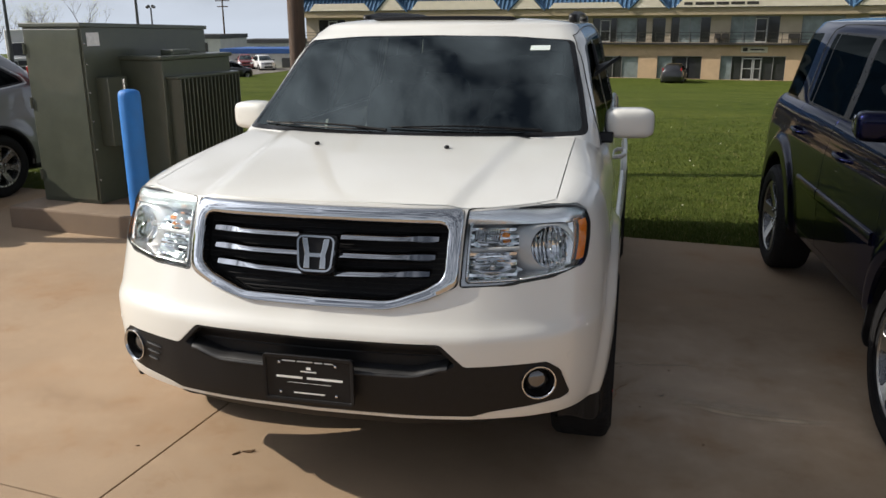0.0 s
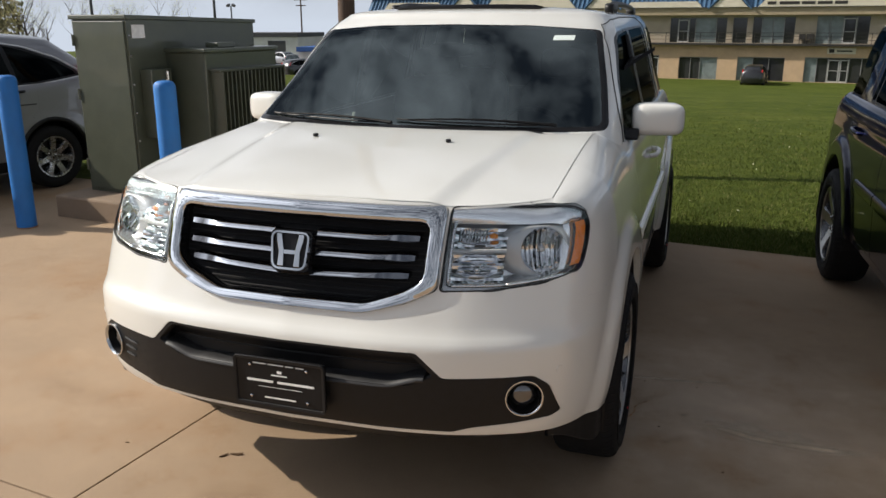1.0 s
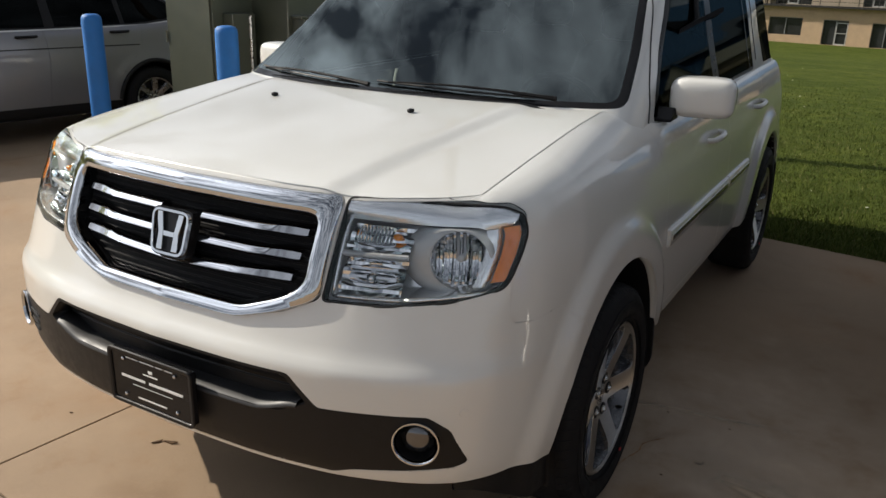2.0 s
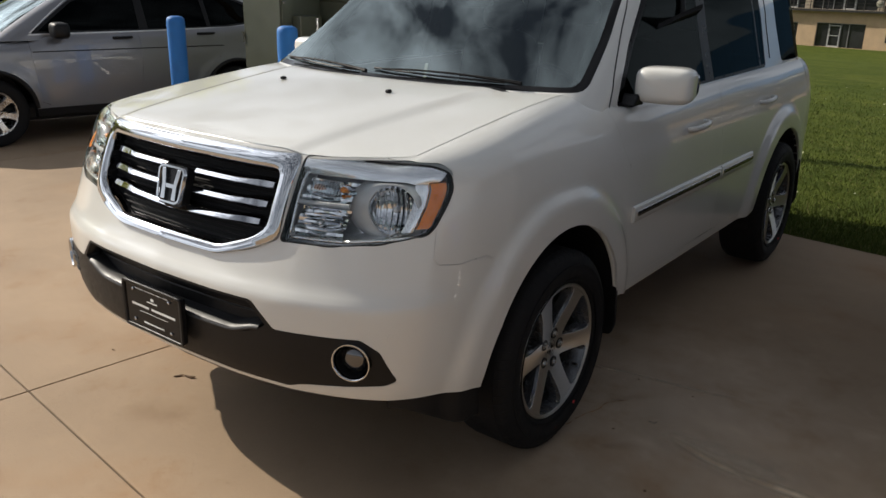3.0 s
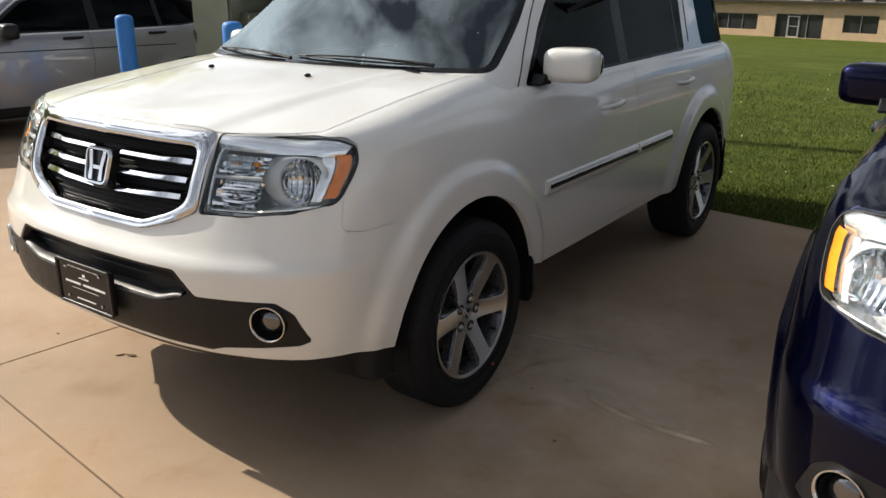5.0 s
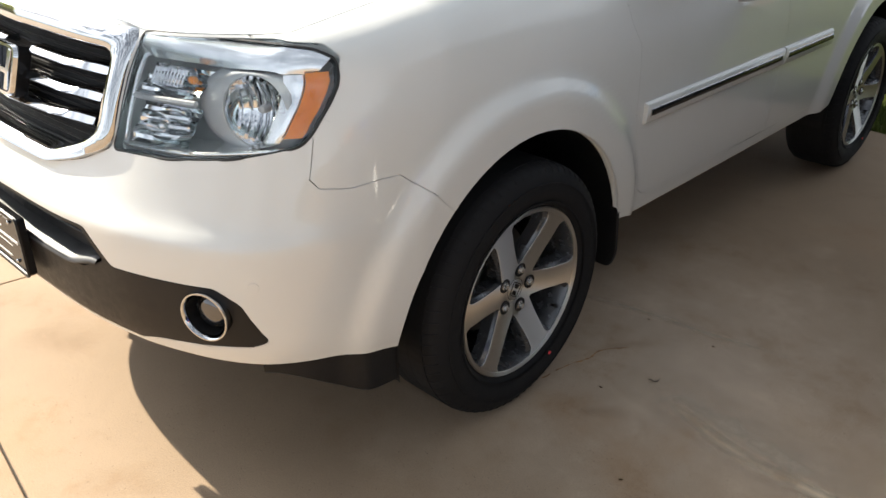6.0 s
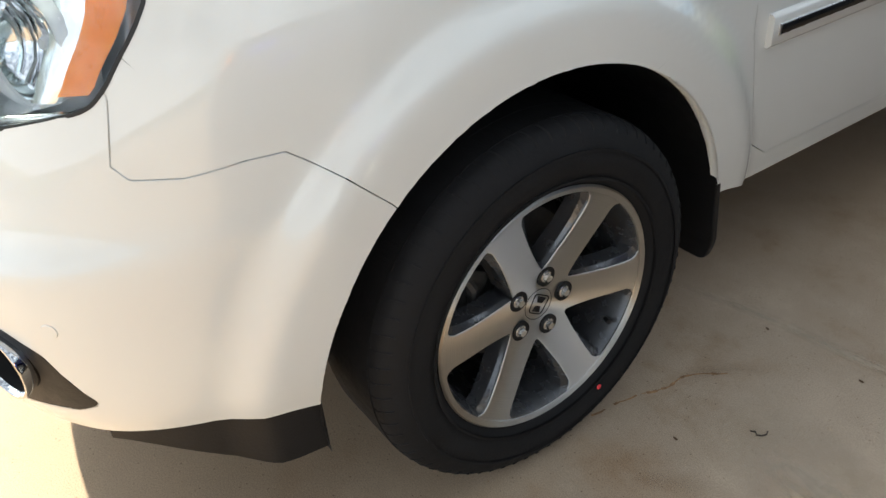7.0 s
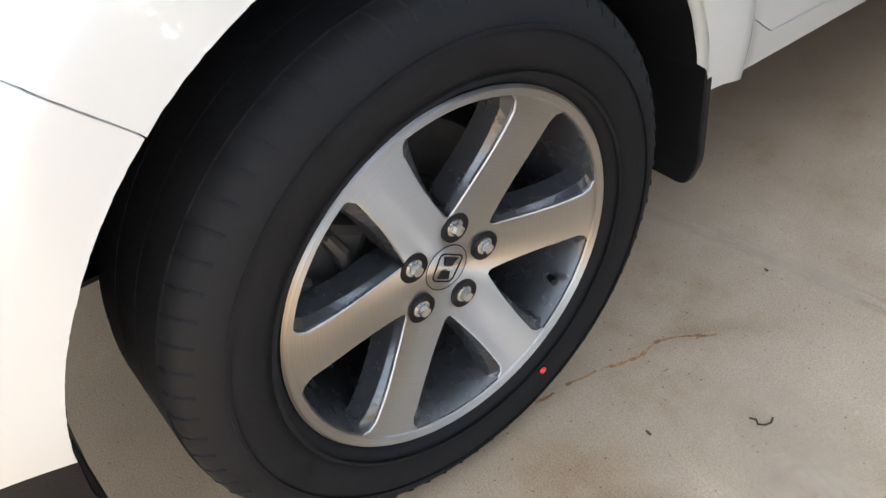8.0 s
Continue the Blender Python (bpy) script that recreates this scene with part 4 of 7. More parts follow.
    for side, sgn in ((RIGHT, 1), (LEFT, -1)):
        band = lift(top, cut_out(top, soft_poly(BAND, 0.03), "x", side))
        front = lift(band, cut_out(band, [(1.40, 1.234), (1.56, 1.29), (1.685, 1.425), (1.91, 1.643), (2.01, 1.668), (2.452, 1.686), (2.458, 1.245)], "x", side))
        rear = lift(band, cut_out(band, [(2.575, 1.247), (2.56, 1.688), (3.29, 1.698), (3.325, 1.50), (3.33, 1.258)], "x", side))
        small = lift(band, cut_out(band, [(3.352, 1.26), (3.345, 1.50), (3.31, 1.698), (3.40, 1.70), (3.45, 1.50), (3.428, 1.262)], "x", side))
        skin_part("window_frame", band, PILLAR_BLACK, top_skin, "black window frame and centre pillar", 0.001, 0.012)
        for bm, nm, mt in ((front, "front_window", SIDE_GLASS), (rear, "rear_window", PRIVACY), (small, "small_window", PRIVACY)):
            skin_part(nm, bm, mt, top_skin, "dark tinted side window", 0.0, 0.004)
        q = lift(top, cut_out(top, soft_poly(QUARTER, 0.035), "x", side))
        skin_part("quarter_window", q, PRIVACY, top_skin, "dark tinted quarter window", 0.002, 0.01)
        # drip seam over the doors
        seam, line = [], ((1.395, 1.225), (1.50, 1.345), (1.66, 1.515), (1.80, 1.655), (1.90, 1.718), (2.05, 1.742), (2.5, 1.757), (3.0, 1.760), (3.38, 1.757), (3.50, 1.725), (3.545, 1.55), (3.53, 1.25))
        for (y0_, z0_), (y1_, z1_) in zip(line, line[1:]):
            for q in range(8):
                p = on_side(y0_ + (y1_ - y0_) * q / 8, z0_ + (z1_ - z0_) * q / 8, 0.001, top_skin)
                seam.append((sgn * p.x, p.y, p.z))
        part("door_seam", tube(seam, 0.003, 6), SEAL, car)
    sun_poly = soft_poly([(-0.40, 2.02), (0.40, 2.02), (0.40, 2.62), (-0.40, 2.62)], 0.05)
    roof_glass = lift(top, cut_out(top, sun_poly, "z", lambda c, n: c.z > 1.6))
    skin_part("sunroof", roof_glass, PRIVACY, top_skin, "dark glass sunroof", 0.004, 0.012)
    visor = [tuple(top_skin.touch((x, 2.005 - 0.03 * math.cos(x * 3), 3.0), (0, 0, -1)) + Vector((0, 0, 0.008))) for x in np.linspace(-0.40, 0.40, 21)]
    skin_part("roof", top, paint, top_skin, "roof with pillars", 0.001, 0.015)

    part("sunroof_deflector", tube(visor, [0.004] + [0.013] * 19 + [0.004], 8), GLOSS_BLACK, car, "dark wind deflector ahead of the sunroof")

    # roof rails
    for sgn in (1, -1):
        rail = tube([(sgn * 0.655, 2.60, 1.785), (sgn * 0.652, 2.70, 1.815), (sgn * 0.648, 2.84, 1.830), (sgn * 0.64, 3.4, 1.836), (sgn * 0.63, 3.95, 1.826), (sgn * 0.625, 4.08, 1.810), (sgn * 0.62, 4.16, 1.775)], [0.024, 0.024, 0.020, 0.018, 0.020, 0.024, 0.024], 10)
        rail_ob = part("roof_rail", rail, BLACK_PLASTIC, car, "black roof rail")
        part("rail_foot", egg((sgn * 0.652, 2.715, 1.806), (0.030, 0.125, 0.030), 0.5, 16, 10), BLACK_PLASTIC, rail_ob)
        part("rail_foot", egg((sgn * 0.626, 4.06, 1.797), (0.030, 0.085, 0.032), 0.5, 16, 10), BLACK_PLASTIC, rail_ob)

    # grille: chrome surround, dark mesh, bars and badge
    def chrome_loop(outer, inner, depth_in, name, material):
        n = 120
        loops = []
        for poly in (outer, inner):
            pts = soft_poly(poly, 0.03, 5)
            q = [Vector(p) for p in pts]
            lens = np.r_[0, np.cumsum([(q[(i + 1) % len(q)] - q[i]).length for i in range(len(q))])]
            where = []
            for s in np.linspace(0, lens[-1], n, endpoint=False):
                i = min(int(np.searchsorted(lens, s, side="right")) - 1, len(q) - 1)
                t = (s - lens[i]) / max(lens[i + 1] - lens[i], 1e-9)
                where.append(q[i].lerp(q[(i + 1) % len(q)], t))
            loops.append(where)
        bm, rings = bmesh.new(), []
        for a, b in zip(*loops):
            A = on_nose(a.x, a.y, 0.002)
            ring = [A + Vector((0, 0.03, 0)), A]
            for t, out in ((0.05, 0.009), (0.16, 0.0145), (0.82, 0.0135), (0.95, 0.008), (1.0, -0.01)):
                c = a.lerp(b, t)
                ring.append(on_nose(c.x, c.y, out))
            B = on_nose(b.x, b.y, -depth_in)
            ring.append(B)
            rings.append([bm.verts.new(p) for p in ring])
        for i in range(n):
            a, b = rings[i], rings[(i + 1) % n]
            for j in range(len(a) - 1):
                bm.faces.new((a[j], b[j], b[j + 1], a[j + 1]))
        bmesh.ops.recalc_face_normals(bm, faces=bm.faces)
        return part(name, shade(bm, 60), material, grille)

    rows = []
    for i in range(41):
        x = 0.475 * (i / 20 - 1)
        rows.append([tuple(Vector((x, on_nose(x, 1.0).y + (z - 1.0) * 0.36 + 0.055, z))) for z in np.linspace(0.86, 1.15, 12)])
    grille = part("grille", shade(grid_mesh(rows)), MATTE_BLACK, car, "black recessed grille")
    chrome_loop(GRILLE, GRILLE_OPEN, 0.05, "grille_surround", CHROME)
    # a fine mesh of dark slats
    for k in range(15):
        z = 0.885 + k * 0.0172
        half = 0.44 if z > 0.96 else 0.44 - (0.96 - z) * 2.0
        pts = [(x, on_nose(x, 1.0).y + (z - 1.0) * 0.36 + 0.045, z) for x in np.linspace(-half, half, 15)]
        part("grille_slat", tube(pts, 0.0032, 5), MATTE_BLACK, grille)

    def bar(z_mid, z_end, x0, x1, sgn):
        """A chrome bar that thickens and drops back towards its outer end."""
        bm, rings = bmesh.new(), []
        for k in range(17):
            t = k / 16
            x = sgn * (x0 + (x1 - x0) * t)
            z = z_mid + (z_end - z_mid) * t
            h = 0.0092 + 0.0042 * step_up(0.66, 0.80, t)
            if t > 0.97:
                h *= 0.85
            y = on_nose(x, z).y
            back = 0.012 + 0.014 * step_up(0.55, 0.85, t)
            rings.append([bm.verts.new(p) for p in ((x, y + back + 0.03, z - h), (x, y + back - 0.008, z - h * 0.95), (x, y + back - 0.012, z - h * 0.6), (x, y + back - 0.003, z + h * 0.65), (x, y + back + 0.009, z + h), (x, y + back + 0.03, z + h))])
        for a, b in zip(rings, rings[1:]):
            for j in range(6):
                bm.faces.new((a[j], b[j], b[(j + 1) % 6], a[(j + 1) % 6]))
        bm.faces.new(rings[0]), bm.faces.new(rings[-1][::-1])
        bmesh.ops.recalc_face_normals(bm, faces=bm.faces)
        part("grille_bar", shade(bm, 38), DARK_CHROME, grille, "bright chrome grille bar")

    for sgn in (1, -1):
        bar(1.074, 1.074, 0.078, 0.418, sgn)
        bar(1.014, 1.016, 0.078, 0.410, sgn)
        bar(0.950, 0.962, 0.0, 0.395, sgn)
    by = on_nose(0, 1.02).y
    tilt = Matrix.Translation((0, by - 0.012, 1.021)) @ Matrix.Rotation(radians(-16), 4, "X")
    plate = prism(soft_poly([(-0.076, 0.066), (0.076, 0.066), (0.066, -0.068), (-0.066, -0.068)], 0.022), "y", 0.0, 0.03)
    bmesh.ops.transform(plate, matrix=tilt, verts=plate.verts)
    part("badge_plate", plate, GLOSS_BLACK, grille)
    ring = [(x, 0.0, z) for x, z in soft_poly([(-0.068, 0.059), (0.068, 0.059), (0.058, -0.060), (-0.058, -0.060)], 0.026, 6)]
    bm = sweep(ring, [(0.0065, 0), (0.004, 0.010), (-0.003, 0.010), (-0.006, 0)], lambda p: (0, -1, 0))
    for sgn in (1, -1):
        add = prism([(sgn * 0.031, 0.052), (sgn * 0.050, 0.052), (sgn * 0.047, 0.030), (sgn * 0.038, -0.004), (sgn * 0.040, -0.052), (sgn * 0.018, -0.052), (sgn * 0.020, -0.014), (sgn * 0.021, 0.001)], "y", -0.010, 0.0, 0.0012)
        me = bpy.data.meshes.new("m")
        add.to_mesh(me), add.free()
        bm.from_mesh(me)
        bpy.data.meshes.remove(me)
    add_box(bm, (-0.025, -0.0085, -0.012), (0.025, 0, 0.001))
    bmesh.ops.transform(bm, matrix=tilt, verts=bm.verts)
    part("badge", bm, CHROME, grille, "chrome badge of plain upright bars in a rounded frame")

    # lower intake: shelf, dark back, lip
    rows = []
    for i in range(31):
        x = 0.56 * (i / 15 - 1)
        y = on_nose(x, 0.69).y
        rows.append([(x, y + 0.055, 0.62), (x, y + 0.06, 0.69), (x, y + 0.05, 0.76)])
    intake = part("intake", grid_mesh(rows), BLACK_PLASTIC, car, "black lower air intake")
    part("intake_slat", tube([(x, on_nose(x, 0.69).y + 0.045, 0.69) for x in np.linspace(-0.45, 0.45, 13)], 0.003, 5), BLACK_PLASTIC, intake)
    rows = []
    for x in np.linspace(-0.475, 0.475, 49):
        z = 0.624 + 0.030 * step_up(0.34, 0.475, abs(x))
        y = on_nose(x, z).y
        rows.append([(x, y + 0.055, z + 0.020), (x, y + 0.024, z + 0.018), (x, y + 0.004, z + 0.012), (x, y - 0.003, z + 0.005), (x, y - 0.004, z + 0.0), (x, y + 0.003, z - 0.006)])
    part("intake_lip", shade(grid_mesh(rows), 60), LEDGE, intake, "satin grey ledge below the intake")
    rows = []
    for i in range(33):
        x = 0.74 * (i / 16 - 1)
        y = on_nose(x, 0.47).y + 0.045
        zlow = 0.398 + 0.03 * (abs(x) / 0.74) ** 3
        rows.append([(x, y - 0.01, 0.465), (x, y + 0.005, 0.435), (x, y + 0.03, zlow), (x, y + 0.30, zlow + 0.02), (x, 1.0, 0.44)])
    part("chin_valance", shade(grid_mesh(rows)), BLACK_PLASTIC, car, "black plastic chin valance")

    # fog lamps with rings and fins
    for sgn in (1, -1):
        c = on_nose(sgn * 0.772, 0.600)
        turn = Matrix.Translation(c + Vector((sgn * 0.004, -0.006, 0))) @ Matrix.Rotation(sgn * radians(22), 4, "Z")
        ringb = lathe([(0.03, 0.052), (-0.004, 0.0615), (-0.007, 0.0605), (-0.0075, 0.057), (-0.004, 0.0535), (0.03, 0.050)], 48, "z")
        bmesh.ops.transform(ringb, matrix=turn @ Matrix.Rotation(-math.pi / 2, 4, "X"), verts=ringb.verts)
        fog = part("fog_lamp", ringb, CHROME, car, "round fog lamp in a chrome ring")
        cup = lathe([(0.0, 0.050), (0.035, 0.047), (0.06, 0.0)], 36, "z")
        bmesh.ops.transform(cup, matrix=turn @ Matrix.Rotation(-math.pi / 2, 4, "X"), verts=cup.verts)
        part("fog_bowl", cup, BLACK_PLASTIC, fog)
        bulb = lathe([(0.0, 0.046), (0.010, 0.041), (0.019, 0.024), (0.022, 0.0)], 28, "z")
        bmesh.ops.transform(bulb, matrix=turn @ Matrix.Translation((0, 0.033, 0.0)) @ Matrix.Rotation(math.pi / 2, 4, "X"), verts=bulb.verts)
        part("fog_lens", bulb, FOG_SILVER, fog, "silver reflector behind clear glass")
        for k in range(0 if sgn > 0 else 3):
            z = 0.632 - 0.030 * k
            pts = [tuple(on_nose(sgn * x, z - (0.70 - x) * 0.10, 0.004)) for x in np.linspace(0.625 + 0.012 * k, 0.700, 7)]
            part("trim_fin", tube(pts, [0.002, 0.0045, 0.005, 0.005, 0.005, 0.0045, 0.003], 6), BLACK_PLASTIC, fog)

    # headlamps
    for lens, sgn in zip(lenses, (1, -1)):
        housing = lens.copy()
        housing.normal_update()
        back = {v: low_skin.normal(v.co) for v in housing.verts}
        for v, n in back.items():
            v.co -= 0.095 * n
        lamp = part("headlamp", shade(panel(housing, 0.004, -0.068), 30), LAMP_BACK, car, "headlamp with silver reflectors behind a clear lens")
        edge = []
        for a, b in lamp_poly if sgn == 1 else flip_poly(lamp_poly):
            edge.append(tuple(on_lip(a, b)))
        part("lamp_seal", sweep(edge, [(0.0027, -0.02), (0.0027, 0.0008), (0.0, 0.0017), (-0.0027, 0.0008), (-0.0027, -0.02)], lambda p: low_skin.normal(Vector(p))), SEAL, lamp, "black rubber seal round the lamp")

        def inner(x, z, deep=0.03):
            p = on_lip(sgn * x, z)
            return p - low_skin.normal(p) * deep

        # the round main bowl in its grey shroud
        c = inner(0.808, 1.050, 0.044)
        turn = Matrix.Translation(c) @ Matrix.Rotation(sgn * radians(24), 4, "Z") @ Matrix.Rotation(math.pi / 2 - radians(7), 4, "X")
        bowl = lathe([(-0.042, 0.0), (-0.0405, 0.015), (-0.034, 0.035), (-0.018, 0.056), (-0.002, 0.069), (0.008, 0.0735)], 56, "z")
        bmesh.ops.transform(bowl, matrix=turn, verts=bowl.verts)
        part("main_bowl", bowl, REFLECTOR, lamp, "round chrome reflector bowl")
        shroud = lathe([(0.008, 0.0735), (0.012, 0.0755), (0.012, 0.080), (0.004, 0.090), (-0.008, 0.099), (-0.03, 0.102)], 56, "z")
        for v in shroud.verts:
            if v.co.x * sgn < 0 and v.co.xy.length > 0.079:
                v.co.x *= 1.50
            if v.co.y > 0.078:
                v.co.y = 0.078 + (v.co.y - 0.078) * 0.2
            if v.co.y < -0.086:
                v.co.y = -0.086 + (v.co.y + 0.086) * 0.2
            if v.co.x * sgn > 0.085:
                v.co.x = sgn * (0.085 + (v.co.x * sgn - 0.085) * 0.3)
        bmesh.ops.transform(shroud, matrix=turn, verts=shroud.verts)
        part("bowl_shroud", shroud, SHROUD, lamp, "pale grey shroud round the bowl")
        for k in range(7):
            x = -0.048 + 0.016 * k
            h = math.sqrt(max(0.0, 0.062**2 - x * x))
            pts = [tuple(turn @ Vector((x, h * t, -0.037 + 8.5 * (x * x + (h * t) ** 2)))) for t in (-1, -0.5, 0, 0.5, 1)]
            part("bowl_flute", tube(pts, 0.0042, 6), REFLECTOR, lamp)
        cap = lathe([(-0.042, 0.009), (-0.020, 0.0095), (-0.015, 0.007), (-0.014, 0.0)], 20, "z")
        bmesh.ops.transform(cap, matrix=turn, verts=cap.verts)
        part("bulb_cap", cap, SHROUD, lamp)
        # upper and lower inner chambers
        for z0, z1, nm in ((1.056, 1.122, "upper_reflector"), (0.952, 1.040, "lower_reflector")):
            rows = []
            for i in range(17):
                x = 0.530 + 0.160 * i / 16
                bend = 0.030 * math.sin(math.pi * i / 16)
                rows.append([tuple(inner(x, z0 + (z1 - z0) * k / 10, 0.012 + 0.030 * k / 10 + 0.6 * bend * math.sin(math.pi * k / 10) + (0.005 if k % 4 < 2 else 0))) for k in range(11)])
            part(nm, shade(grid_mesh(rows), 20), REFLECTOR, lamp, "faceted chrome reflector")
        for k in range(10):
            x = 0.545 + 0.009 * k
            part("reflector_flute", tube([tuple(inner(x, 1.080, 0.034)), tuple(inner(x, 1.116, 0.034))], 0.003, 5), REFLECTOR, lamp)
        for k in range(3):
            z = 0.975 + 0.020 * k
            part("reflector_step", tube([tuple(inner(x, z, 0.034)) for x in np.linspace(0.55, 0.67, 9)], 0.006, 6), REFLECTOR, lamp)
        part("divider", tube([tuple(inner(x, 1.048, 0.014)) for x in np.linspace(0.526, 0.690, 9)], 0.0075, 8), SHROUD, lamp)
        part("indicator_bulb", egg(tuple(inner(0.648, 1.100, 0.036)), (0.014, 0.010, 0.009), 0.9, 14, 8), AMBER, lamp, "orange indicator bulb")
        part("low_bulb", egg(tuple(inner(0.61, 0.995, 0.032)), (0.013, 0.016, 0.013), 0.9, 14, 8), REFLECTOR, lamp)
        bm = bmesh.new()
        for a, b in (((0.524, 0.944), (0.526, 1.128)), ((0.524, 0.944), (0.70, 0.947)), ((0.70, 0.947), (0.880, 0.970))):
            pts = [tuple(inner(a[0] + (b[0] - a[0]) * t, a[1] + (b[1] - a[1]) * t, 0.012)) for t in np.linspace(0, 1, 10)]
            add_tube(bm, pts, 0.006, 6)
        part("lamp_bezel", shade(bm), BROW, lamp)
        rows = []
        for x in np.linspace(0.53, 0.875, 21):
            z = float(np.interp(x, (0.52, 0.80, 0.88), (0.944, 0.960, 0.985)))
            rows.append([tuple(inner(x, z + 0.022 * k / 4, 0.010 + 0.078 * k / 4)) for k in range(5)])
        part("lamp_floor", shade(grid_mesh(rows)), LAMP_BACK, lamp, "silver floor of the lamp")
        rows = []
        for i in range(33):
            x = 0.512 + 0.374 * i / 32
            top = float(np.interp(x, (0.507, 0.79, 0.862, 0.896), (1.161, 1.170, 1.162, 1.137)))
            low = float(np.interp(x, (0.50, 0.80, 0.90), (1.126, 1.124, 1.112)))
            a = inner(x, low, 0.014)
            guess = Vector((sgn * x, on_nose(sgn * x, 1.10).y + 0.058, top))
            hit = low_skin.tree.find_nearest(guess)[0]
            b = hit - low_skin.normal(hit) * 0.002
            bulge = low_skin.normal(on_nose(sgn * x, 1.125))
            rows.append([tuple(a.lerp(b, k / 7) + bulge * 0.007 * math.sin(math.pi * k / 7)) for k in range(8)])
        part("top_brow", shade(grid_mesh(rows)), BROW, lamp, "chrome brow along the lamp's top")
        rows = []
        for i in range(9):
            t = i / 8
            row = []
            for k in range(15):
                z = 0.992 + 0.126 * k / 14
                edge_x = float(np.interp(z, (0.974, 1.0, 1.05, 1.10, 1.144), (0.900, 0.909, 0.913, 0.911, 0.896)))
                row.append(tuple(inner(edge_x - 0.032 + 0.024 * t, z, 0.004)))
            rows.append(row)
        strip = []
        for k in range(15):
            z = 0.984 + 0.132 * k / 14
            edge_x = float(np.interp(z, (0.974, 1.0, 1.05, 1.10, 1.144), (0.900, 0.909, 0.913, 0.911, 0.896)))
            strip.append([tuple(inner(edge_x - 0.060 + 0.027 * j / 4, z, 0.012 - 0.004 * math.sin(math.pi * j / 4))) for j in range(5)])
        part("marker_bezel", shade(grid_mesh(strip)), BROW, lamp, "chrome strip beside the marker")
        part("side_marker", shade(grid_mesh(rows)), AMBER, lamp, "amber side marker lens")
        lens_ob = part("lens", panel(lens, 0.002, 0.003), LENS, lamp, "clear plastic lens")
        low_skin.smooth(lens_ob)
        lens_ob.visible_shadow = False

    # number plate frame with plain bars in place of the writing
    y0 = on_nose(0, 0.60).y - 0.022
    plate_bm = prism(soft_poly([(-0.166, 0.517), (0.158, 0.517), (0.158, 0.681), (-0.166, 0.681)], 0.012), "y", y0, y0 + 0.02, 0.003)
    plate_ob = part("plate_holder", plate_bm, GLOSS_BLACK, car, "black dealer plate with rows of white bars")
    for x0, x1, z0, z1 in ((-0.098, -0.050, 0.6615, 0.6650), (-0.042, 0.014, 0.6615, 0.6650), (0.022, 0.050, 0.6615, 0.6650), (0.058, 0.088, 0.6615, 0.6650), (-0.010, 0.006, 0.634, 0.643), (-0.032, 0.026, 0.6245, 0.6285), (-0.122, -0.026, 0.5985, 0.6065), (-0.010, 0.122, 0.5985, 0.6065), (-0.060, 0.054, 0.5425, 0.5475)):
        part("plate_bar", box((x0, y0 - 0.001, z0), (x1, y0 + 0.001, z1)), WHITE_INK, plate_ob, "thin white printed bar")
    part("plate_bar", box((-0.080, y0 - 0.001, 0.582), (0.080, y0 + 0.001, 0.5832)), WHITE_INK, plate_ob, "thin white printed line")
    rim_bm = sweep([(x, y0 - 0.001, z) for x, z in soft_poly([(-0.164, 0.519), (0.156, 0.519), (0.156, 0.679), (-0.164, 0.679)], 0.012)], [(0.007, 0), (0.005, 0.005), (-0.004, 0.004), (-0.006, 0)], lambda p: (0, -1, 0))
    part("plate_frame", rim_bm, BLACK_PLASTIC, plate_ob)
    for sx in (-0.108, 0.098):
        for z in (0.657, 0.545):
            part("plate_screw", egg((sx, y0 - 0.003, z), (0.0055, 0.004, 0.0055), 0.9, 12, 8), CHROME, plate_ob)

    # parking sensors
    for sgn in (1, -1):
        p = on_nose(sgn * 0.872, 0.682)
        n = low_skin.normal(p)
        s = lathe([(0.0, 0.0125), (0.002, 0.0115), (0.0022, 0.0)], 24, "z")
        bmesh.ops.transform(s, matrix=Matrix.Translation(p - n * 0.0008) @ n.to_track_quat("Z", "Y").to_matrix().to_4x4(), verts=s.verts)
        part("parking_sensor", s, paint, car)

    # mirrors
    for sgn in (1, -1):
        wing = 1.022 if sgn > 0 else 0.985
        shell = egg((sgn * wing, 1.640, 1.303), (0.117 if sgn > 0 else 0.105, 0.080, 0.073), 0.46, 36, 24, Matrix.Rotation(sgn * radians(10), 4, "Z"))
        mirror = part("door_mirror", shell, paint, car, "rounded body-coloured door mirror")
        arm = prism(soft_poly([(1.50, 1.222), (1.60, 1.222), (1.59, 1.252), (1.55, 1.268)], 0.008), "x", 0.88, 0.95, 0.006)
        if sgn < 0:
            bmesh.ops.scale(arm, vec=(-1, 1, 1), verts=arm.verts)
            bmesh.ops.reverse_faces(arm, faces=arm.faces)
        part("mirror_foot", arm, BLACK_PLASTIC, mirror)
        part("mirror_glass", egg((sgn * (wing + 0.008), 1.705, 1.303), (0.100 if sgn > 0 else 0.090, 0.02, 0.058), 0.5, 24, 12, Matrix.Rotation(sgn * radians(10), 4, "Z")), CHROME, mirror)

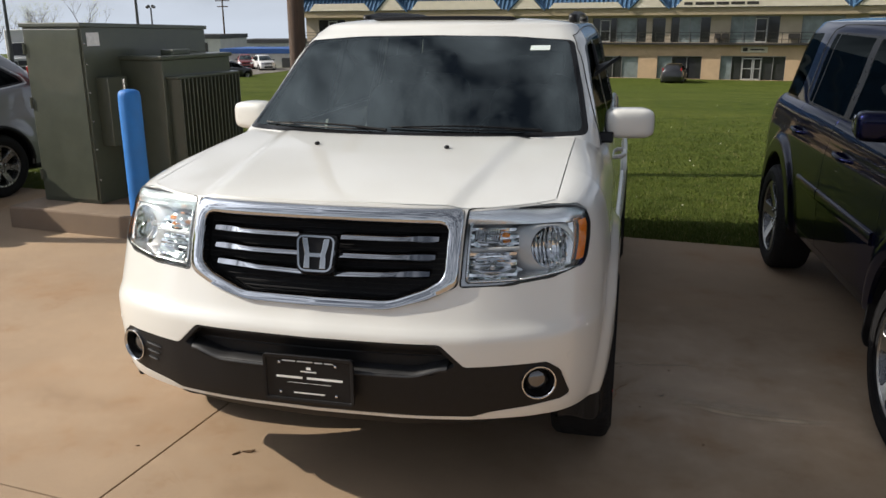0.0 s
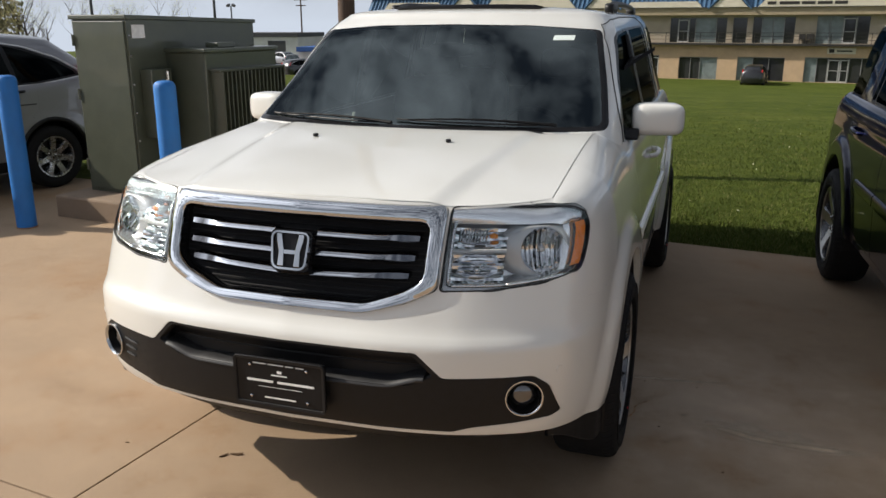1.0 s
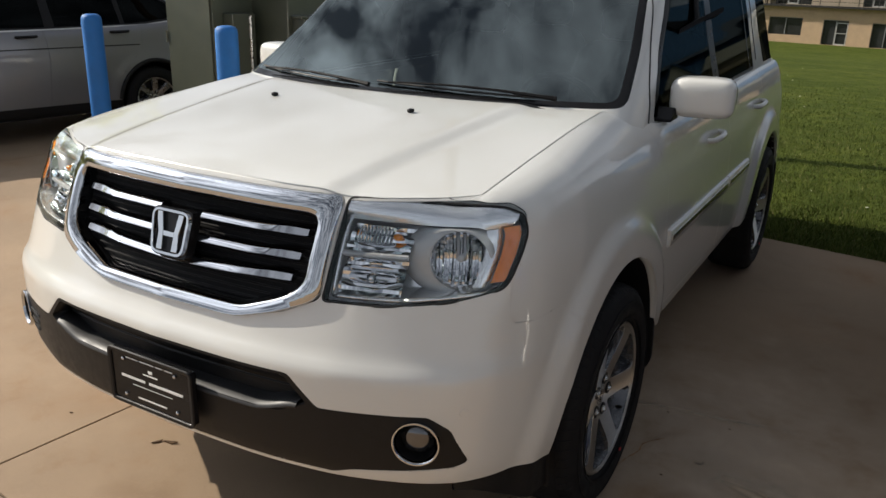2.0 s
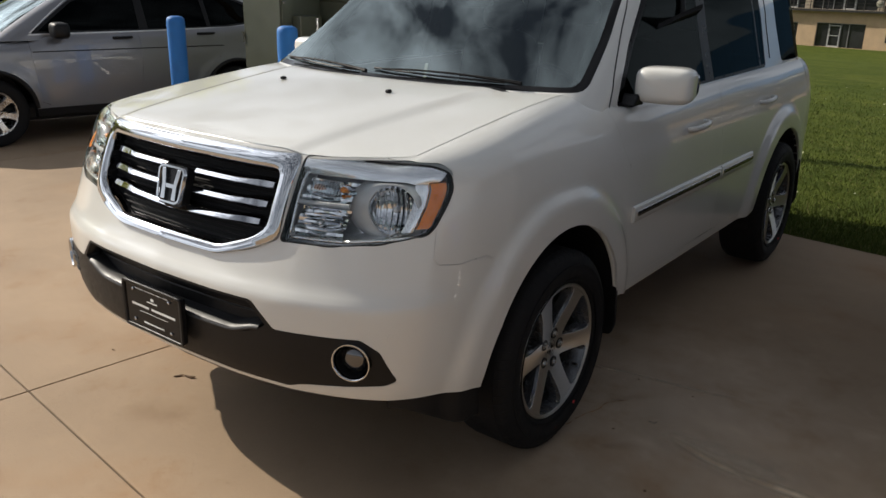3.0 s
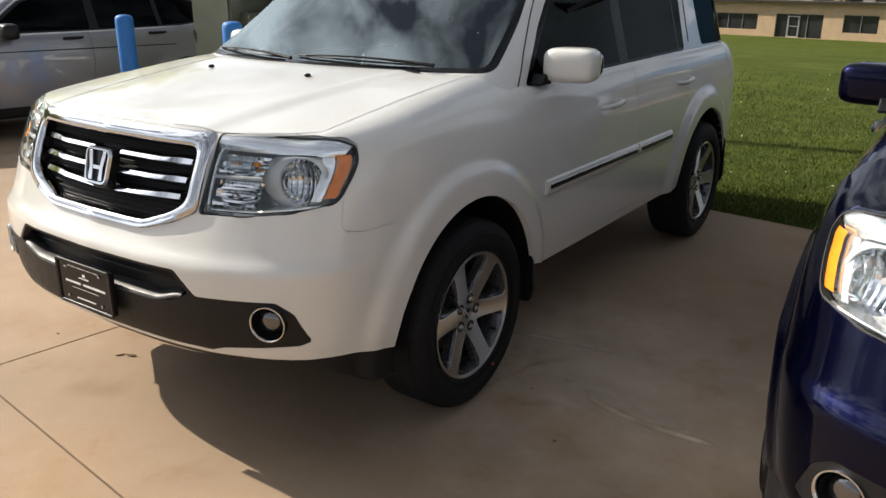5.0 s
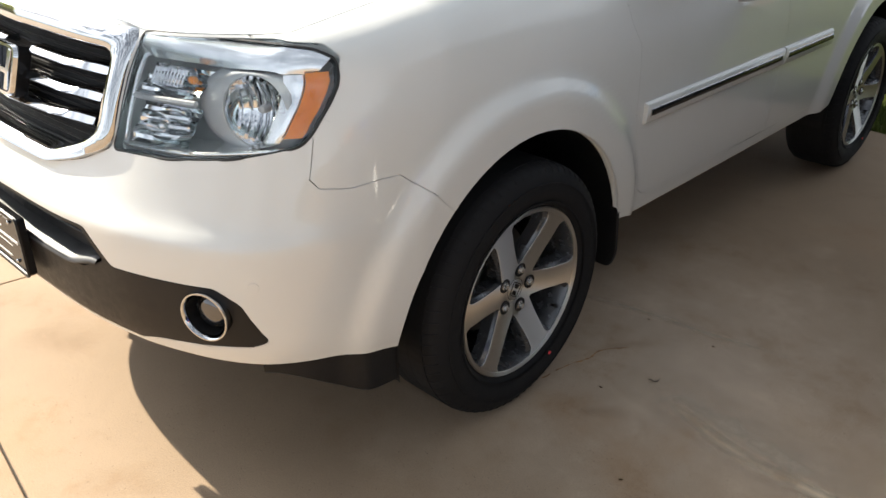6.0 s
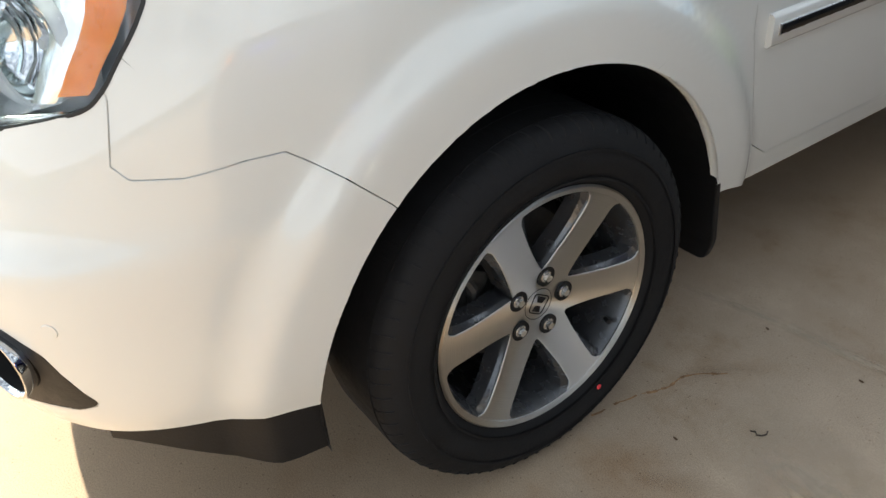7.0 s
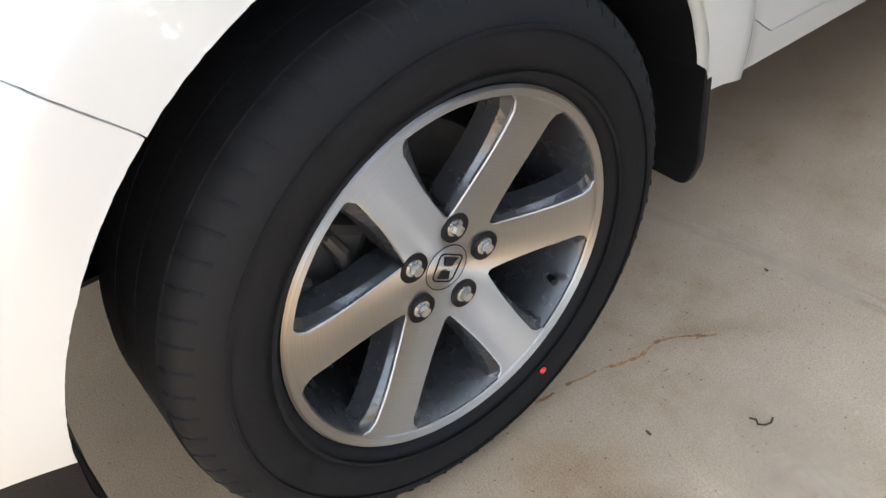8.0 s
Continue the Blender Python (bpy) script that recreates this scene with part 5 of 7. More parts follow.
    # handles and side mouldings
    for sgn in (1, -1):
        for y, z in ((2.21, 1.062), (3.285, 1.076)):
            x = on_side(y, z).x
            grip = tube([(sgn * (x - 0.004), y - 0.105, z - 0.006), (sgn * (x + 0.026), y - 0.085, z - 0.003), (sgn * (x + 0.036), y - 0.03, z), (sgn * (x + 0.037), y + 0.04, z + 0.004), (sgn * (x + 0.028), y + 0.088, z + 0.006), (sgn * (x - 0.004), y + 0.105, z + 0.006)], [0.012, 0.013, 0.014, 0.014, 0.013, 0.012], 10)
            part("door_handle", grip, paint, car, "body-coloured pull handle")
        for y0_, y1_ in ((1.512, 2.549), (2.562, 3.072)):
            for name, mat, z0, z1, out, bev in (("side_moulding", paint, 0.747, 0.815, 0.014, 0.007), ("moulding_insert", SATIN, 0.7695, 0.7945, 0.0160, 0.002), ("moulding_groove", GLOSS_BLACK, 0.772, 0.792, 0.0172, 0.001)):
                bm, rings = bmesh.new(), []
                pad = 0.0 if name == "side_moulding" else 0.02 if name == "moulding_insert" else 0.026
                for y in np.linspace(y0_ + pad, y1_ - (pad if y1_ < 3 else 0.012), 15):
                    x = on_side(y, 0.79).x - suv_flare(y, 0.79)
                    rings.append([bm.verts.new((sgn * a, y, z)) for a, z in ((x - 0.01, z0), (x + out - bev, z0), (x + out, z0 + bev), (x + out, z1 - bev), (x + out - bev, z1), (x - 0.01, z1))])
                for a, b in zip(rings, rings[1:]):
                    for j in range(5):
                        bm.faces.new((a[j], b[j], b[j + 1], a[j + 1]))
                bm.faces.new(rings[0]), bm.faces.new(rings[-1][::-1])
                bmesh.ops.recalc_face_normals(bm, faces=bm.faces)
                part(name, shade(bm, 60), mat, car, "thin satin strip in the side moulding" if mat is SATIN else "")

    # wipers
    def screen_at(x, z, out=0.012):
        p = top_skin.touch((x, -1, z), (0, 1, 0)) or Vector((x, 1.2, z))
        return p + top_skin.normal(p) * out

    for x0, x1, z0, z1 in ((0.64, 0.02, 1.297, 1.310), (-0.05, -0.66, 1.297, 1.304)):
        arm = [tuple(screen_at(x0 + (x1 - x0) * t, z0 + (z1 - z0) * t + 0.012 * math.sin(math.pi * t), 0.022)) for t in np.linspace(0, 1, 9)]
        wiper = part("wiper", tube(arm, [0.009, 0.007, 0.006, 0.005, 0.0045, 0.004, 0.004, 0.0035, 0.003], 6), MATTE_BLACK, car, "black wiper arm and blade")
        blade = [tuple(screen_at(x0 + (x1 - x0) * t, z0 + 0.008 + (z1 - z0) * t, 0.008)) for t in np.linspace(0.12, 1.1, 10)]
        part("wiper_blade", tube(blade, 0.0042, 6), SEAL, wiper)
    # sticker in the top corner of the screen
    rows = [[tuple(screen_at(0.515 + 0.095 * i / 6, 1.648 + 0.022 * k / 3, 0.0015)) for k in range(4)] for i in range(7)]
    part("windscreen_sticker", grid_mesh(rows), STICKER, car, "small pale sticker with unreadable bars")

    # wheel arches, flaps, underside
    for yc in SUV_WHEELS:
        for sgn in (1, -1):
            bm, rings = bmesh.new(), []
            for k in range(25):
                a = radians(-8 + 196 * k / 24)
                rings.append([bm.verts.new((sgn * x, yc + r * math.cos(a), 0.384 + r * math.sin(a))) for x, r in ((0.985, 0.482), (0.95, 0.482), (0.56, 0.47), (0.55, 0.0))])
            for a, b in zip(rings, rings[1:]):
                for j in range(3):
                    bm.faces.new((a[j], b[j], b[j + 1], a[j + 1]))
            bmesh.ops.remove_doubles(bm, verts=bm.verts, dist=1e-5)
            part("wheel_arch_liner", shade(bm), BLACK_PLASTIC, car, "black wheel arch liner")
            flap = prism(soft_poly([(sgn * 0.70, 0.275), (sgn * 0.985, 0.275), (sgn * 1.005, 0.33), (sgn * 1.000, 0.60), (sgn * 0.70, 0.60)], 0.02), "y", yc + 0.462, yc + 0.478, 0.003)
            for v in flap.verts:
                v.co.y += 0.06 * (0.6 - v.co.z)
            part("mud_flap", flap, BLACK_PLASTIC, car, "black mud flap behind the wheel")
    for sgn in (1, -1):
        rows = []
        for k in range(25):
            a = radians(-46 + 40 * k / 24)
            way = Vector((math.cos(a), math.sin(a), 0))
            hit = low_skin.touch((0.50, 0.50, 0.475), way) or Vector((0.97, 0.45, 0.475))
            out, back = hit - way * 0.016, hit - way * 0.034
            drop = 0.425 - 0.105 * step_up(0, 20, k)
            rows.append([(sgn * p.x, p.y, z) for p, z in ((out, 0.47), (out, drop + 0.006), (out - way * 0.006, drop), (back, drop), (back, 0.47))])
        flap = grid_mesh(rows)
        bmesh.ops.recalc_face_normals(flap, faces=flap.faces)
        part("air_deflector", shade(flap, 40), BLACK_PLASTIC, car)
    part("underbody", box((-0.80, 1.36, 0.31), (0.80, 4.55, 0.43), 0.04), BLACK_PLASTIC, car)

    part("skid_plate", box((-0.64, 0.42, 0.35), (0.64, 1.37, 0.42), 0.03), BLACK_PLASTIC, car)

    # cabin
    part("cabin_floor", box((-0.80, 1.2, 0.43), (0.80, 4.5, 0.50), 0.02), DASH, car)
    part("sill_floor", box((-0.945, 1.46, 0.432), (0.945, 3.17, 0.47), 0.01), DASH, car)
    part("bulkhead", box((-0.54, 1.20, 0.44), (0.54, 1.26, 1.22), 0.02), DASH, car)
    dash = []
    for i in range(17):
        x = 0.80 * (i / 8 - 1)
        b = 0.13 * (abs(x) / 0.8) ** 2
        dash.append([(x, 1.16 + b, 1.265), (x, 1.30 + b, 1.262), (x, 1.50 + b, 1.245), (x, 1.62 + b, 1.20), (x, 1.66 + b, 1.10), (x, 1.60 + b, 0.85), (x, 1.50 + b, 0.5)])
    part("dashboard", shade(grid_mesh(dash)), DASH, car, "dark grey dashboard")
    for sx in (0.40, -0.40):
        for y, nm in ((2.25, "front_seat"), (3.20, "rear_seat")):
            seat = part(nm, egg((sx, y, 0.78), (0.26, 0.27, 0.12), 0.5, 20, 12), CLOTH, car, "grey cloth seat")
            part("seat_back", egg((sx, y + 0.30, 1.10), (0.25, 0.09, 0.32), 0.5, 20, 12, Matrix.Rotation(radians(-12), 4, "X")), CLOTH, seat)
            part("headrest", egg((sx, y + 0.37, 1.50), (0.135, 0.05, 0.085), 0.55, 18, 10, Matrix.Rotation(radians(-10), 4, "X")), CLOTH, seat)
    wheel_path = [(0.40 + 0.185 * math.cos(a), 1.80 - 0.185 * 0.42 * math.sin(a), 1.16 + 0.185 * 0.9 * math.sin(a)) for a in (2 * math.pi * k / 28 for k in range(28))]
    st = part("steering_wheel", sweep(wheel_path, [(0.014 * math.cos(a), 0.014 * math.sin(a)) for a in (math.pi * k / 4 for k in range(8))], lambda p: (0, -0.9, 0.42)), DASH, car)
    part("steering_hub", egg((0.40, 1.80, 1.16), (0.16, 0.03, 0.05), 0.7, 16, 8, Matrix.Rotation(radians(-25), 4, "X")), DASH, st)
    part("rear_view_mirror", egg((0.0, 1.72, 1.60), (0.115, 0.022, 0.034), 0.5, 18, 10), DASH, car)
    for k, yc in enumerate(SUV_WHEELS):
        for sgn in (1, -1):
            build_wheel(car, (sgn * 0.892, yc, 0.384), sgn < 0, 0.384, 0.260, 6, radians(115), "suv")
    # rear lamps, seen on the neighbour from behind its side
    for sgn in (1, -1):
        tl = prism(soft_poly([(4.39, 0.97), (4.47, 0.97), (4.45, 1.19), (4.40, 1.19)], 0.02), "x", 0.78, 0.885, 0.01)
        if sgn < 0:
            bmesh.ops.scale(tl, vec=(-1, 1, 1), verts=tl.verts)
            bmesh.ops.reverse_faces(tl, faces=tl.faces)
        part("tail_lamp", tl, RED_LENS, car, "red tail lamp")
    return car


white_suv = build_suv(WHITE_PAINT, "white pearl")

blue_suv = copy_thing(white_suv, pose(3.222, 0.114, 0, 0, 0, 2.2))
tagged(blue_suv, label="deep blue metallic mid-size SUV parked on concrete beside the lawn")
for ob in blue_suv.children_recursive:
    if ob.material_slots and ob.material_slots[0].material is WHITE_PAINT:
        ob.material_slots[0].link = "OBJECT"
        ob.material_slots[0].material = BLUE_PAINT
# this one has neither roof rails nor bright strips along its doors
for ob in list(blue_suv.children):
    if ob.name.startswith(("roof_rail", "moulding_")):
        for child in list(ob.children):
            bpy.data.objects.remove(child)
        bpy.data.objects.remove(ob)

# a black holder hooked over the driver's window
bm = bmesh.new()
low_side = [bm.verts.new(p) for p in ((0.824, 1.965, 1.500), (0.822, 2.245, 1.530), (0.90, 2.215, 1.558), (0.952, 2.135, 1.590), (0.90, 2.06, 1.556))]
high_side = [bm.verts.new(v.co + Vector((0, 0, 0.020))) for v in low_side]
bm.faces.new(low_side), bm.faces.new(high_side)
for k in range(5):
    bm.faces.new((low_side[k], low_side[(k + 1) % 5], high_side[(k + 1) % 5], high_side[k]))
bmesh.ops.recalc_face_normals(bm, faces=bm.faces)
holder = part("window_holder", bm, BLACK_PLASTIC)
tagged(holder, label="small black plastic holder hooked over a side window", category="holder")
part("hook", tube([(0.826, 2.235, 1.54), (0.808, 2.262, 1.60), (0.790, 2.285, 1.665)], [0.016, 0.014, 0.012], 8), BLACK_PLASTIC, holder)


# ---- the compact crossover ----
def cross_hood(x, y):
    return float(CROSS_HOOD_LINE(y)) - 0.05 * (abs(x) / 0.72) ** 2


CROSS_HOOD_LINE = smooth_curve([0.0, 0.25, 0.6, 1.1, 1.4], [0.90, 0.965, 1.02, 1.085, 1.11])
CROSS_CORNER = [(0, 0), (0.35, 0.03), (0.6, 0.10), (0.78, 0.19), (0.90, 0.31), (0.97, 0.48), (1.0, 0.70)]
CROSS_EDGE = smooth_curve([p[0] for p in CROSS_CORNER], [p[1] for p in CROSS_CORNER])


def cross_rim(kind, r, g, sy):
    if kind == "rear":
        return 0.80 * r, 4.44 - g * 0.9, 1.14
    x = 0.86 * r
    if kind == "front" and x <= 0.72:
        y = 0.16 + float(CROSS_EDGE(r))
        return x, y, cross_hood(x, y)
    y_c = 0.16 + float(CROSS_EDGE(0.72 / 0.86))
    if sy < 1.22:
        y = y_c + (sy - 0.33) * (1.22 - y_c) / (1.22 - 0.33)
        return 0.72, y, cross_hood(0.72, y)
    q = step_up(1.22, 1.5, sy)
    return 0.72 + 0.125 * q, sy, 1.05 + 0.03 * step_up(1.3, 2.6, sy) + 0.06 * step_up(2.6, 4.2, sy)


CROSS_WHEELS = (0.90, 3.52)


def cross_flare(y, z):
    best = 0.0
    for yc in CROSS_WHEELS:
        d = math.hypot(y - yc, z - 0.335)
        best = max(best, 0.02 * (1 - step_up(0.44, 0.56, d)) * (1 - step_up(0.72, 0.86, z)))
    return best


CROSS = dict(
    crown_bend=lambda kind, r, sy: (0.72, 0.80),
    width=smooth_curve([0.2, 0.3, 0.45, 0.65, 0.8, 0.93, 1.1], [0.86, 0.885, 0.90, 0.91, 0.908, 0.892, 0.85]),
    nose=smooth_curve([0.2, 0.45, 0.65, 0.8, 0.93, 1.1], [0.05, 0.0, 0.01, 0.06, 0.12, 0.2]),
    tail=smooth_curve([0.2, 0.6, 1.1], [4.45, 4.52, 4.48]),
    sill=smooth_curve([0, 0.5, 1.3, 3.1, 3.9, 4.6], [0.25, 0.26, 0.29, 0.29, 0.30, 0.30]),
    front_plan=CROSS_CORNER, rear_plan=[(0, 0), (0.5, 0.03), (0.8, 0.10), (0.93, 0.22), (1.0, 0.5)],
    nf=34, ns=80, nr=20, nv=24, shoulder=0.93, flare=cross_flare, rim=cross_rim, taper=lambda y: 1 - 0.03 * step_up(3.3, 4.4, y),
    roof_width=smooth_curve([1.02, 1.12, 1.3, 1.5, 1.60], [0.855, 0.825, 0.755, 0.665, 0.60]),
    screen=smooth_curve([1.02, 1.10, 1.3, 1.5, 1.60], [0.78, 0.91, 1.25, 1.64, 1.88]),
    lean=smooth_curve([1.0, 1.6], [1.0, 0.75]),
    roof_tail=smooth_curve([1.02, 1.3, 1.60], [4.46, 4.34, 4.02]),
    screen_plan=[(0, 0), (0.3, 0.025), (0.6, 0.09), (0.8, 0.16), (0.90, 0.22), (0.965, 0.30), (1.0, 0.46)],
    roof_rear_plan=[(0, 0), (0.5, 0.03), (0.8, 0.10), (0.93, 0.24), (1.0, 0.6)],
    belt=1.02, gutter=1.60, crown=0.075, roof_axis=(2.5, 3.6), roof_taper=lambda y: 1 - 0.05 * step_up(3.2, 4.2, y),
)
CROSS_BAND = [(1.34, 1.085), (1.53, 1.23), (1.77, 1.40), (2.06, 1.505), (2.60, 1.555), (3.05, 1.550), (3.45, 1.48), (3.80, 1.36), (4.02, 1.23), (4.06, 1.17), (3.50, 1.115), (2.50, 1.095)]


def build_crossover(paint, words):
    car = empty("crossover", label=f"{words} compact crossover with dark windows, parked beside the transformer", category="car")
    low, top = lower_skin(CROSS), upper_skin(CROSS)
    # the roof falls away towards the tail
    for v in top.verts:
        v.co.z -= 0.085 * step_up(2.7, 4.2, v.co.y) * max(0.0, v.co.z - 1.02) / 0.655
    low_skin, top_skin = Skin(low), Skin(top)

    def skin_part(name, bm, mat, skin, label="", gap=0.002, depth=0.012):
        ob = part(name, panel(bm, gap, depth), mat, car, label)
        skin.smooth(ob)
        return ob

    def at_side(y, z, out=0.0, skin=None):
        p = (skin or low_skin).touch((2, y, z), (-1, 0, 0)) or Vector((0.9, y, z))
        return p + Vector((out, 0, 0))

    for yc in CROSS_WHEELS:
        for side in (RIGHT, LEFT):
            lift(low, cut_out(low, circle_poly(yc, 0.335, 0.405, 32), "x", side)).free()
    lamp_poly = soft_poly([(0.45, 0.70), (0.50, 0.86), (0.78, 0.90), (0.85, 0.86), (0.82, 0.74), (0.68, 0.69)], 0.03)
    lamps = [lift(low, cut_out(low, q, "y", lambda c, n: c.y < 0.9)) for q in (lamp_poly, flip_poly(lamp_poly))]
    mouth = lift(low, cut_out(low, soft_poly([(-0.42, 0.70), (0.42, 0.70), (0.46, 0.82), (-0.46, 0.82)], 0.03), "y", lambda c, n: c.y < 0.6))
    chin = lift(low, cut_out(low, soft_poly([(-0.50, 0.32), (0.50, 0.32), (0.42, 0.50), (-0.42, 0.50)], 0.03), "y", lambda c, n: c.y < 0.6))
    for bm in lamps:
        skin_part("headlamp", bm, SATIN, low_skin, "clear headlamp", 0.003, 0.01)
    skin_part("grille", mouth, GLOSS_BLACK, low_skin, "dark grille", 0.003, 0.02)
    skin_part("lower_grille", chin, BLACK_PLASTIC, low_skin, "black lower grille", 0.003, 0.02)
    for side in (RIGHT, LEFT):
        fd = lift(low, cut_out(low, [(1.30, 1.25), (1.32, 0.85), (1.36, 0.42), (1.46, 0.37), (2.38, 0.36), (2.42, 0.8), (2.40, 1.25)], "x", side))
        rd = lift(low, cut_out(low, [(2.41, 1.25), (2.43, 0.8), (2.39, 0.36), (2.96, 0.36), (3.06, 0.50), (3.22, 0.72), (3.40, 0.85), (3.45, 1.25)], "x", side))
        skin_part("front_door", fd, paint, low_skin)
        skin_part("rear_door", rd, paint, low_skin)
        sill = lift(low, cut_out(low, [(1.28, 0.2), (3.13, 0.2), (3.13, 0.352), (1.28, 0.352)], "x", side))
        skin_part("sill_cladding", sill, BLACK_PLASTIC, low_skin, "black sill cladding")
    skin_part("body", low, paint, low_skin, depth=0.03)
    rows = []
    for i in range(41):
        x = 0.717 * (i / 20 - 1)
        a, b = 0.164 + float(CROSS_EDGE(abs(x) / 0.86)), 1.06 + 0.16 * (abs(x) / 0.72) ** 2
        rows.append([(x, a + (b - a) * k / 20, cross_hood(x, a + (b - a) * k / 20)) for k in range(21)])
    hood = grid_mesh(rows)
    if hood.faces[:][0].normal.z < 0:
        bmesh.ops.reverse_faces(hood, faces=hood.faces)
    skin_part("hood", hood, paint, Skin(hood), "", 0.001, 0.015)
    screen = lift(top, cut_out(top, soft_poly([(-0.74, 1.085), (0.74, 1.085), (0.66, 1.30), (0.56, 1.54), (0, 1.57), (-0.56, 1.54), (-0.66, 1.30)], 0.03), "y", lambda c, n: c.y < 2.5))
    skin_part("windscreen", screen, GLASS, top_skin, "bright sloping windscreen", 0.001, 0.006)
    for side, sgn in ((RIGHT, 1), (LEFT, -1)):
        band = lift(top, cut_out(top, soft_poly(CROSS_BAND, 0.03), "x", side))
        fw = lift(band, cut_out(band, [(1.42, 1.105), (1.57, 1.22), (1.80, 1.385), (2.09, 1.487), (2.44, 1.53), (2.44, 1.11)], "x", side))
        rw = lift(band, cut_out(band, [(2.54, 1.112), (2.52, 1.525), (3.02, 1.535), (3.18, 1.51), (3.22, 1.12)], "x", side))
        qw = lift(band, cut_out(band, [(3.27, 1.125), (3.24, 1.50), (3.44, 1.455), (3.78, 1.34), (3.98, 1.22), (4.0, 1.185), (3.50, 1.135)], "x", side))
        skin_part("window_frame", band, BLACK_PLASTIC, top_skin, "black window frame", 0.001, 0.01)
        for bm, nm in ((fw, "front_window"), (rw, "rear_window"), (qw, "quarter_window")):
            skin_part(nm, bm, PRIVACY, top_skin, "dark tinted window", 0.0, 0.004)
        marks = ((1.32, 1.075), (1.52, 1.238), (1.76, 1.412), (2.05, 1.518), (2.60, 1.568), (3.05, 1.563), (3.46, 1.492), (3.82, 1.37), (4.05, 1.235), (4.09, 1.165), (3.50, 1.106), (2.50, 1.086))
        line = []
        for (ya, za), (yb, zb) in zip(marks, marks[1:] + marks[:1]):
            for k in range(8):
                y, z = ya + (yb - ya) * k / 8, za + (zb - za) * k / 8
                line.append((sgn * at_side(y, z, 0.003, top_skin).x, y, z))
        part("window_trim", sweep(line, [(0.006, -0.003), (0.006, 0.003), (-0.006, 0.003), (-0.006, -0.003)], lambda p, s=sgn: (s, 0, 0.3)), TRIM_METAL, car, "thin bright window trim")
        for y in (2.24, 3.18):
            x = at_side(y, 1.025 + 0.02 * (y > 2.5)).x
            z = 1.025 + 0.02 * (y > 2.5)
            part("door_handle", tube([(sgn * (x - 0.004), y - 0.10, z), (sgn * (x + 0.028), y - 0.07, z + 0.002), (sgn * (x + 0.030), y + 0.06, z + 0.004), (sgn * (x - 0.004), y + 0.10, z + 0.004)], 0.014, 8), BLACK_PLASTIC, car, "black pull handle")
        mir = part("door_mirror", egg((sgn * 0.990, 1.58, 1.120), (0.118, 0.085, 0.080), 0.55, 20, 12), BLACK_PLASTIC, car, "black door mirror")
        part("mirror_foot", box((min(sgn * 0.86, sgn * 0.93), 1.52, 1.075), (max(sgn * 0.86, sgn * 0.93), 1.60, 1.11), 0.008), BLACK_PLASTIC, mir)
        crease = [(sgn * at_side(y, 0.912, 0.001).x, y, 0.912) for y in np.linspace(1.33, 3.38, 18)]
        part("body_crease", tube(crease, 0.006, 6), SEAL, car)
        tl = prism(soft_poly([(4.20, 0.94), (4.28, 0.94), (4.20, 1.34), (4.14, 1.34)], 0.02), "x", 0.68, 0.79, 0.015)
        if sgn < 0:
            bmesh.ops.scale(tl, vec=(-1, 1, 1), verts=tl.verts)
            bmesh.ops.reverse_faces(tl, faces=tl.faces)
        part("tail_lamp", tl, RED_LENS, car, "tall red tail lamp")
    skin_part("roof", top, paint, top_skin, "", 0.001, 0.012)
    for yc in CROSS_WHEELS:
        for sgn in (1, -1):
            bm, rings = bmesh.new(), []
            for k in range(21):
                a = radians(-10 + 200 * k / 20)
                rings.append([bm.verts.new((sgn * x, yc + r * math.cos(a), 0.335 + r * math.sin(a))) for x, r in ((0.91, 0.412), (0.52, 0.40), (0.50, 0.0))])
            for a, b in zip(rings, rings[1:]):
                for j in range(2):
                    bm.faces.new((a[j], b[j], b[j + 1], a[j + 1]))
            bmesh.ops.remove_doubles(bm, verts=bm.verts, dist=1e-5)
            part("wheel_arch_liner", shade(bm), BLACK_PLASTIC, car, "black arch liner and lip")
            arch = [(sgn * (at_side(yc + 0.41 * math.cos(a), 0.335 + 0.41 * math.sin(a)).x + 0.0), yc + 0.41 * math.cos(a), 0.335 + 0.41 * math.sin(a)) for a in (radians(4 + 172 * k / 24) for k in range(25))]
            part("arch_lip", tube(arch, 0.022, 8), BLACK_PLASTIC, car)
            build_wheel(car, (sgn * 0.805, yc, 0.335), sgn < 0, 0.335, 0.222, 7, radians(90), "compact")
    part("underbody", box((-0.80, 0.3, 0.22), (0.80, 4.3, 0.40), 0.04), BLACK_PLASTIC, car)
    part("dashboard", egg((0, 1.45, 0.98), (0.72, 0.25, 0.13), 0.5, 20, 10), DASH, car)
    for sx in (0.36, -0.36):
        for y in (2.15, 3.05):
            seat = part("seat", egg((sx, y, 0.68), (0.24, 0.26, 0.12), 0.5, 16, 10), CLOTH, car)
            part("seat_back", egg((sx, y + 0.28, 1.0), (0.23, 0.09, 0.30), 0.5, 16, 10, Matrix.Rotation(radians(-14), 4, "X")), CLOTH, seat)
            part("headrest", egg((sx, y + 0.36, 1.36), (0.12, 0.05, 0.08), 0.55, 14, 8), CLOTH, seat)
    return car


def repaint(car, old, new_paint):
    for o in car.children_recursive:
        if o.material_slots and o.material_slots[0].material is old:
            o.material_slots[0].link = "OBJECT"
            o.material_slots[0].material = new_paint


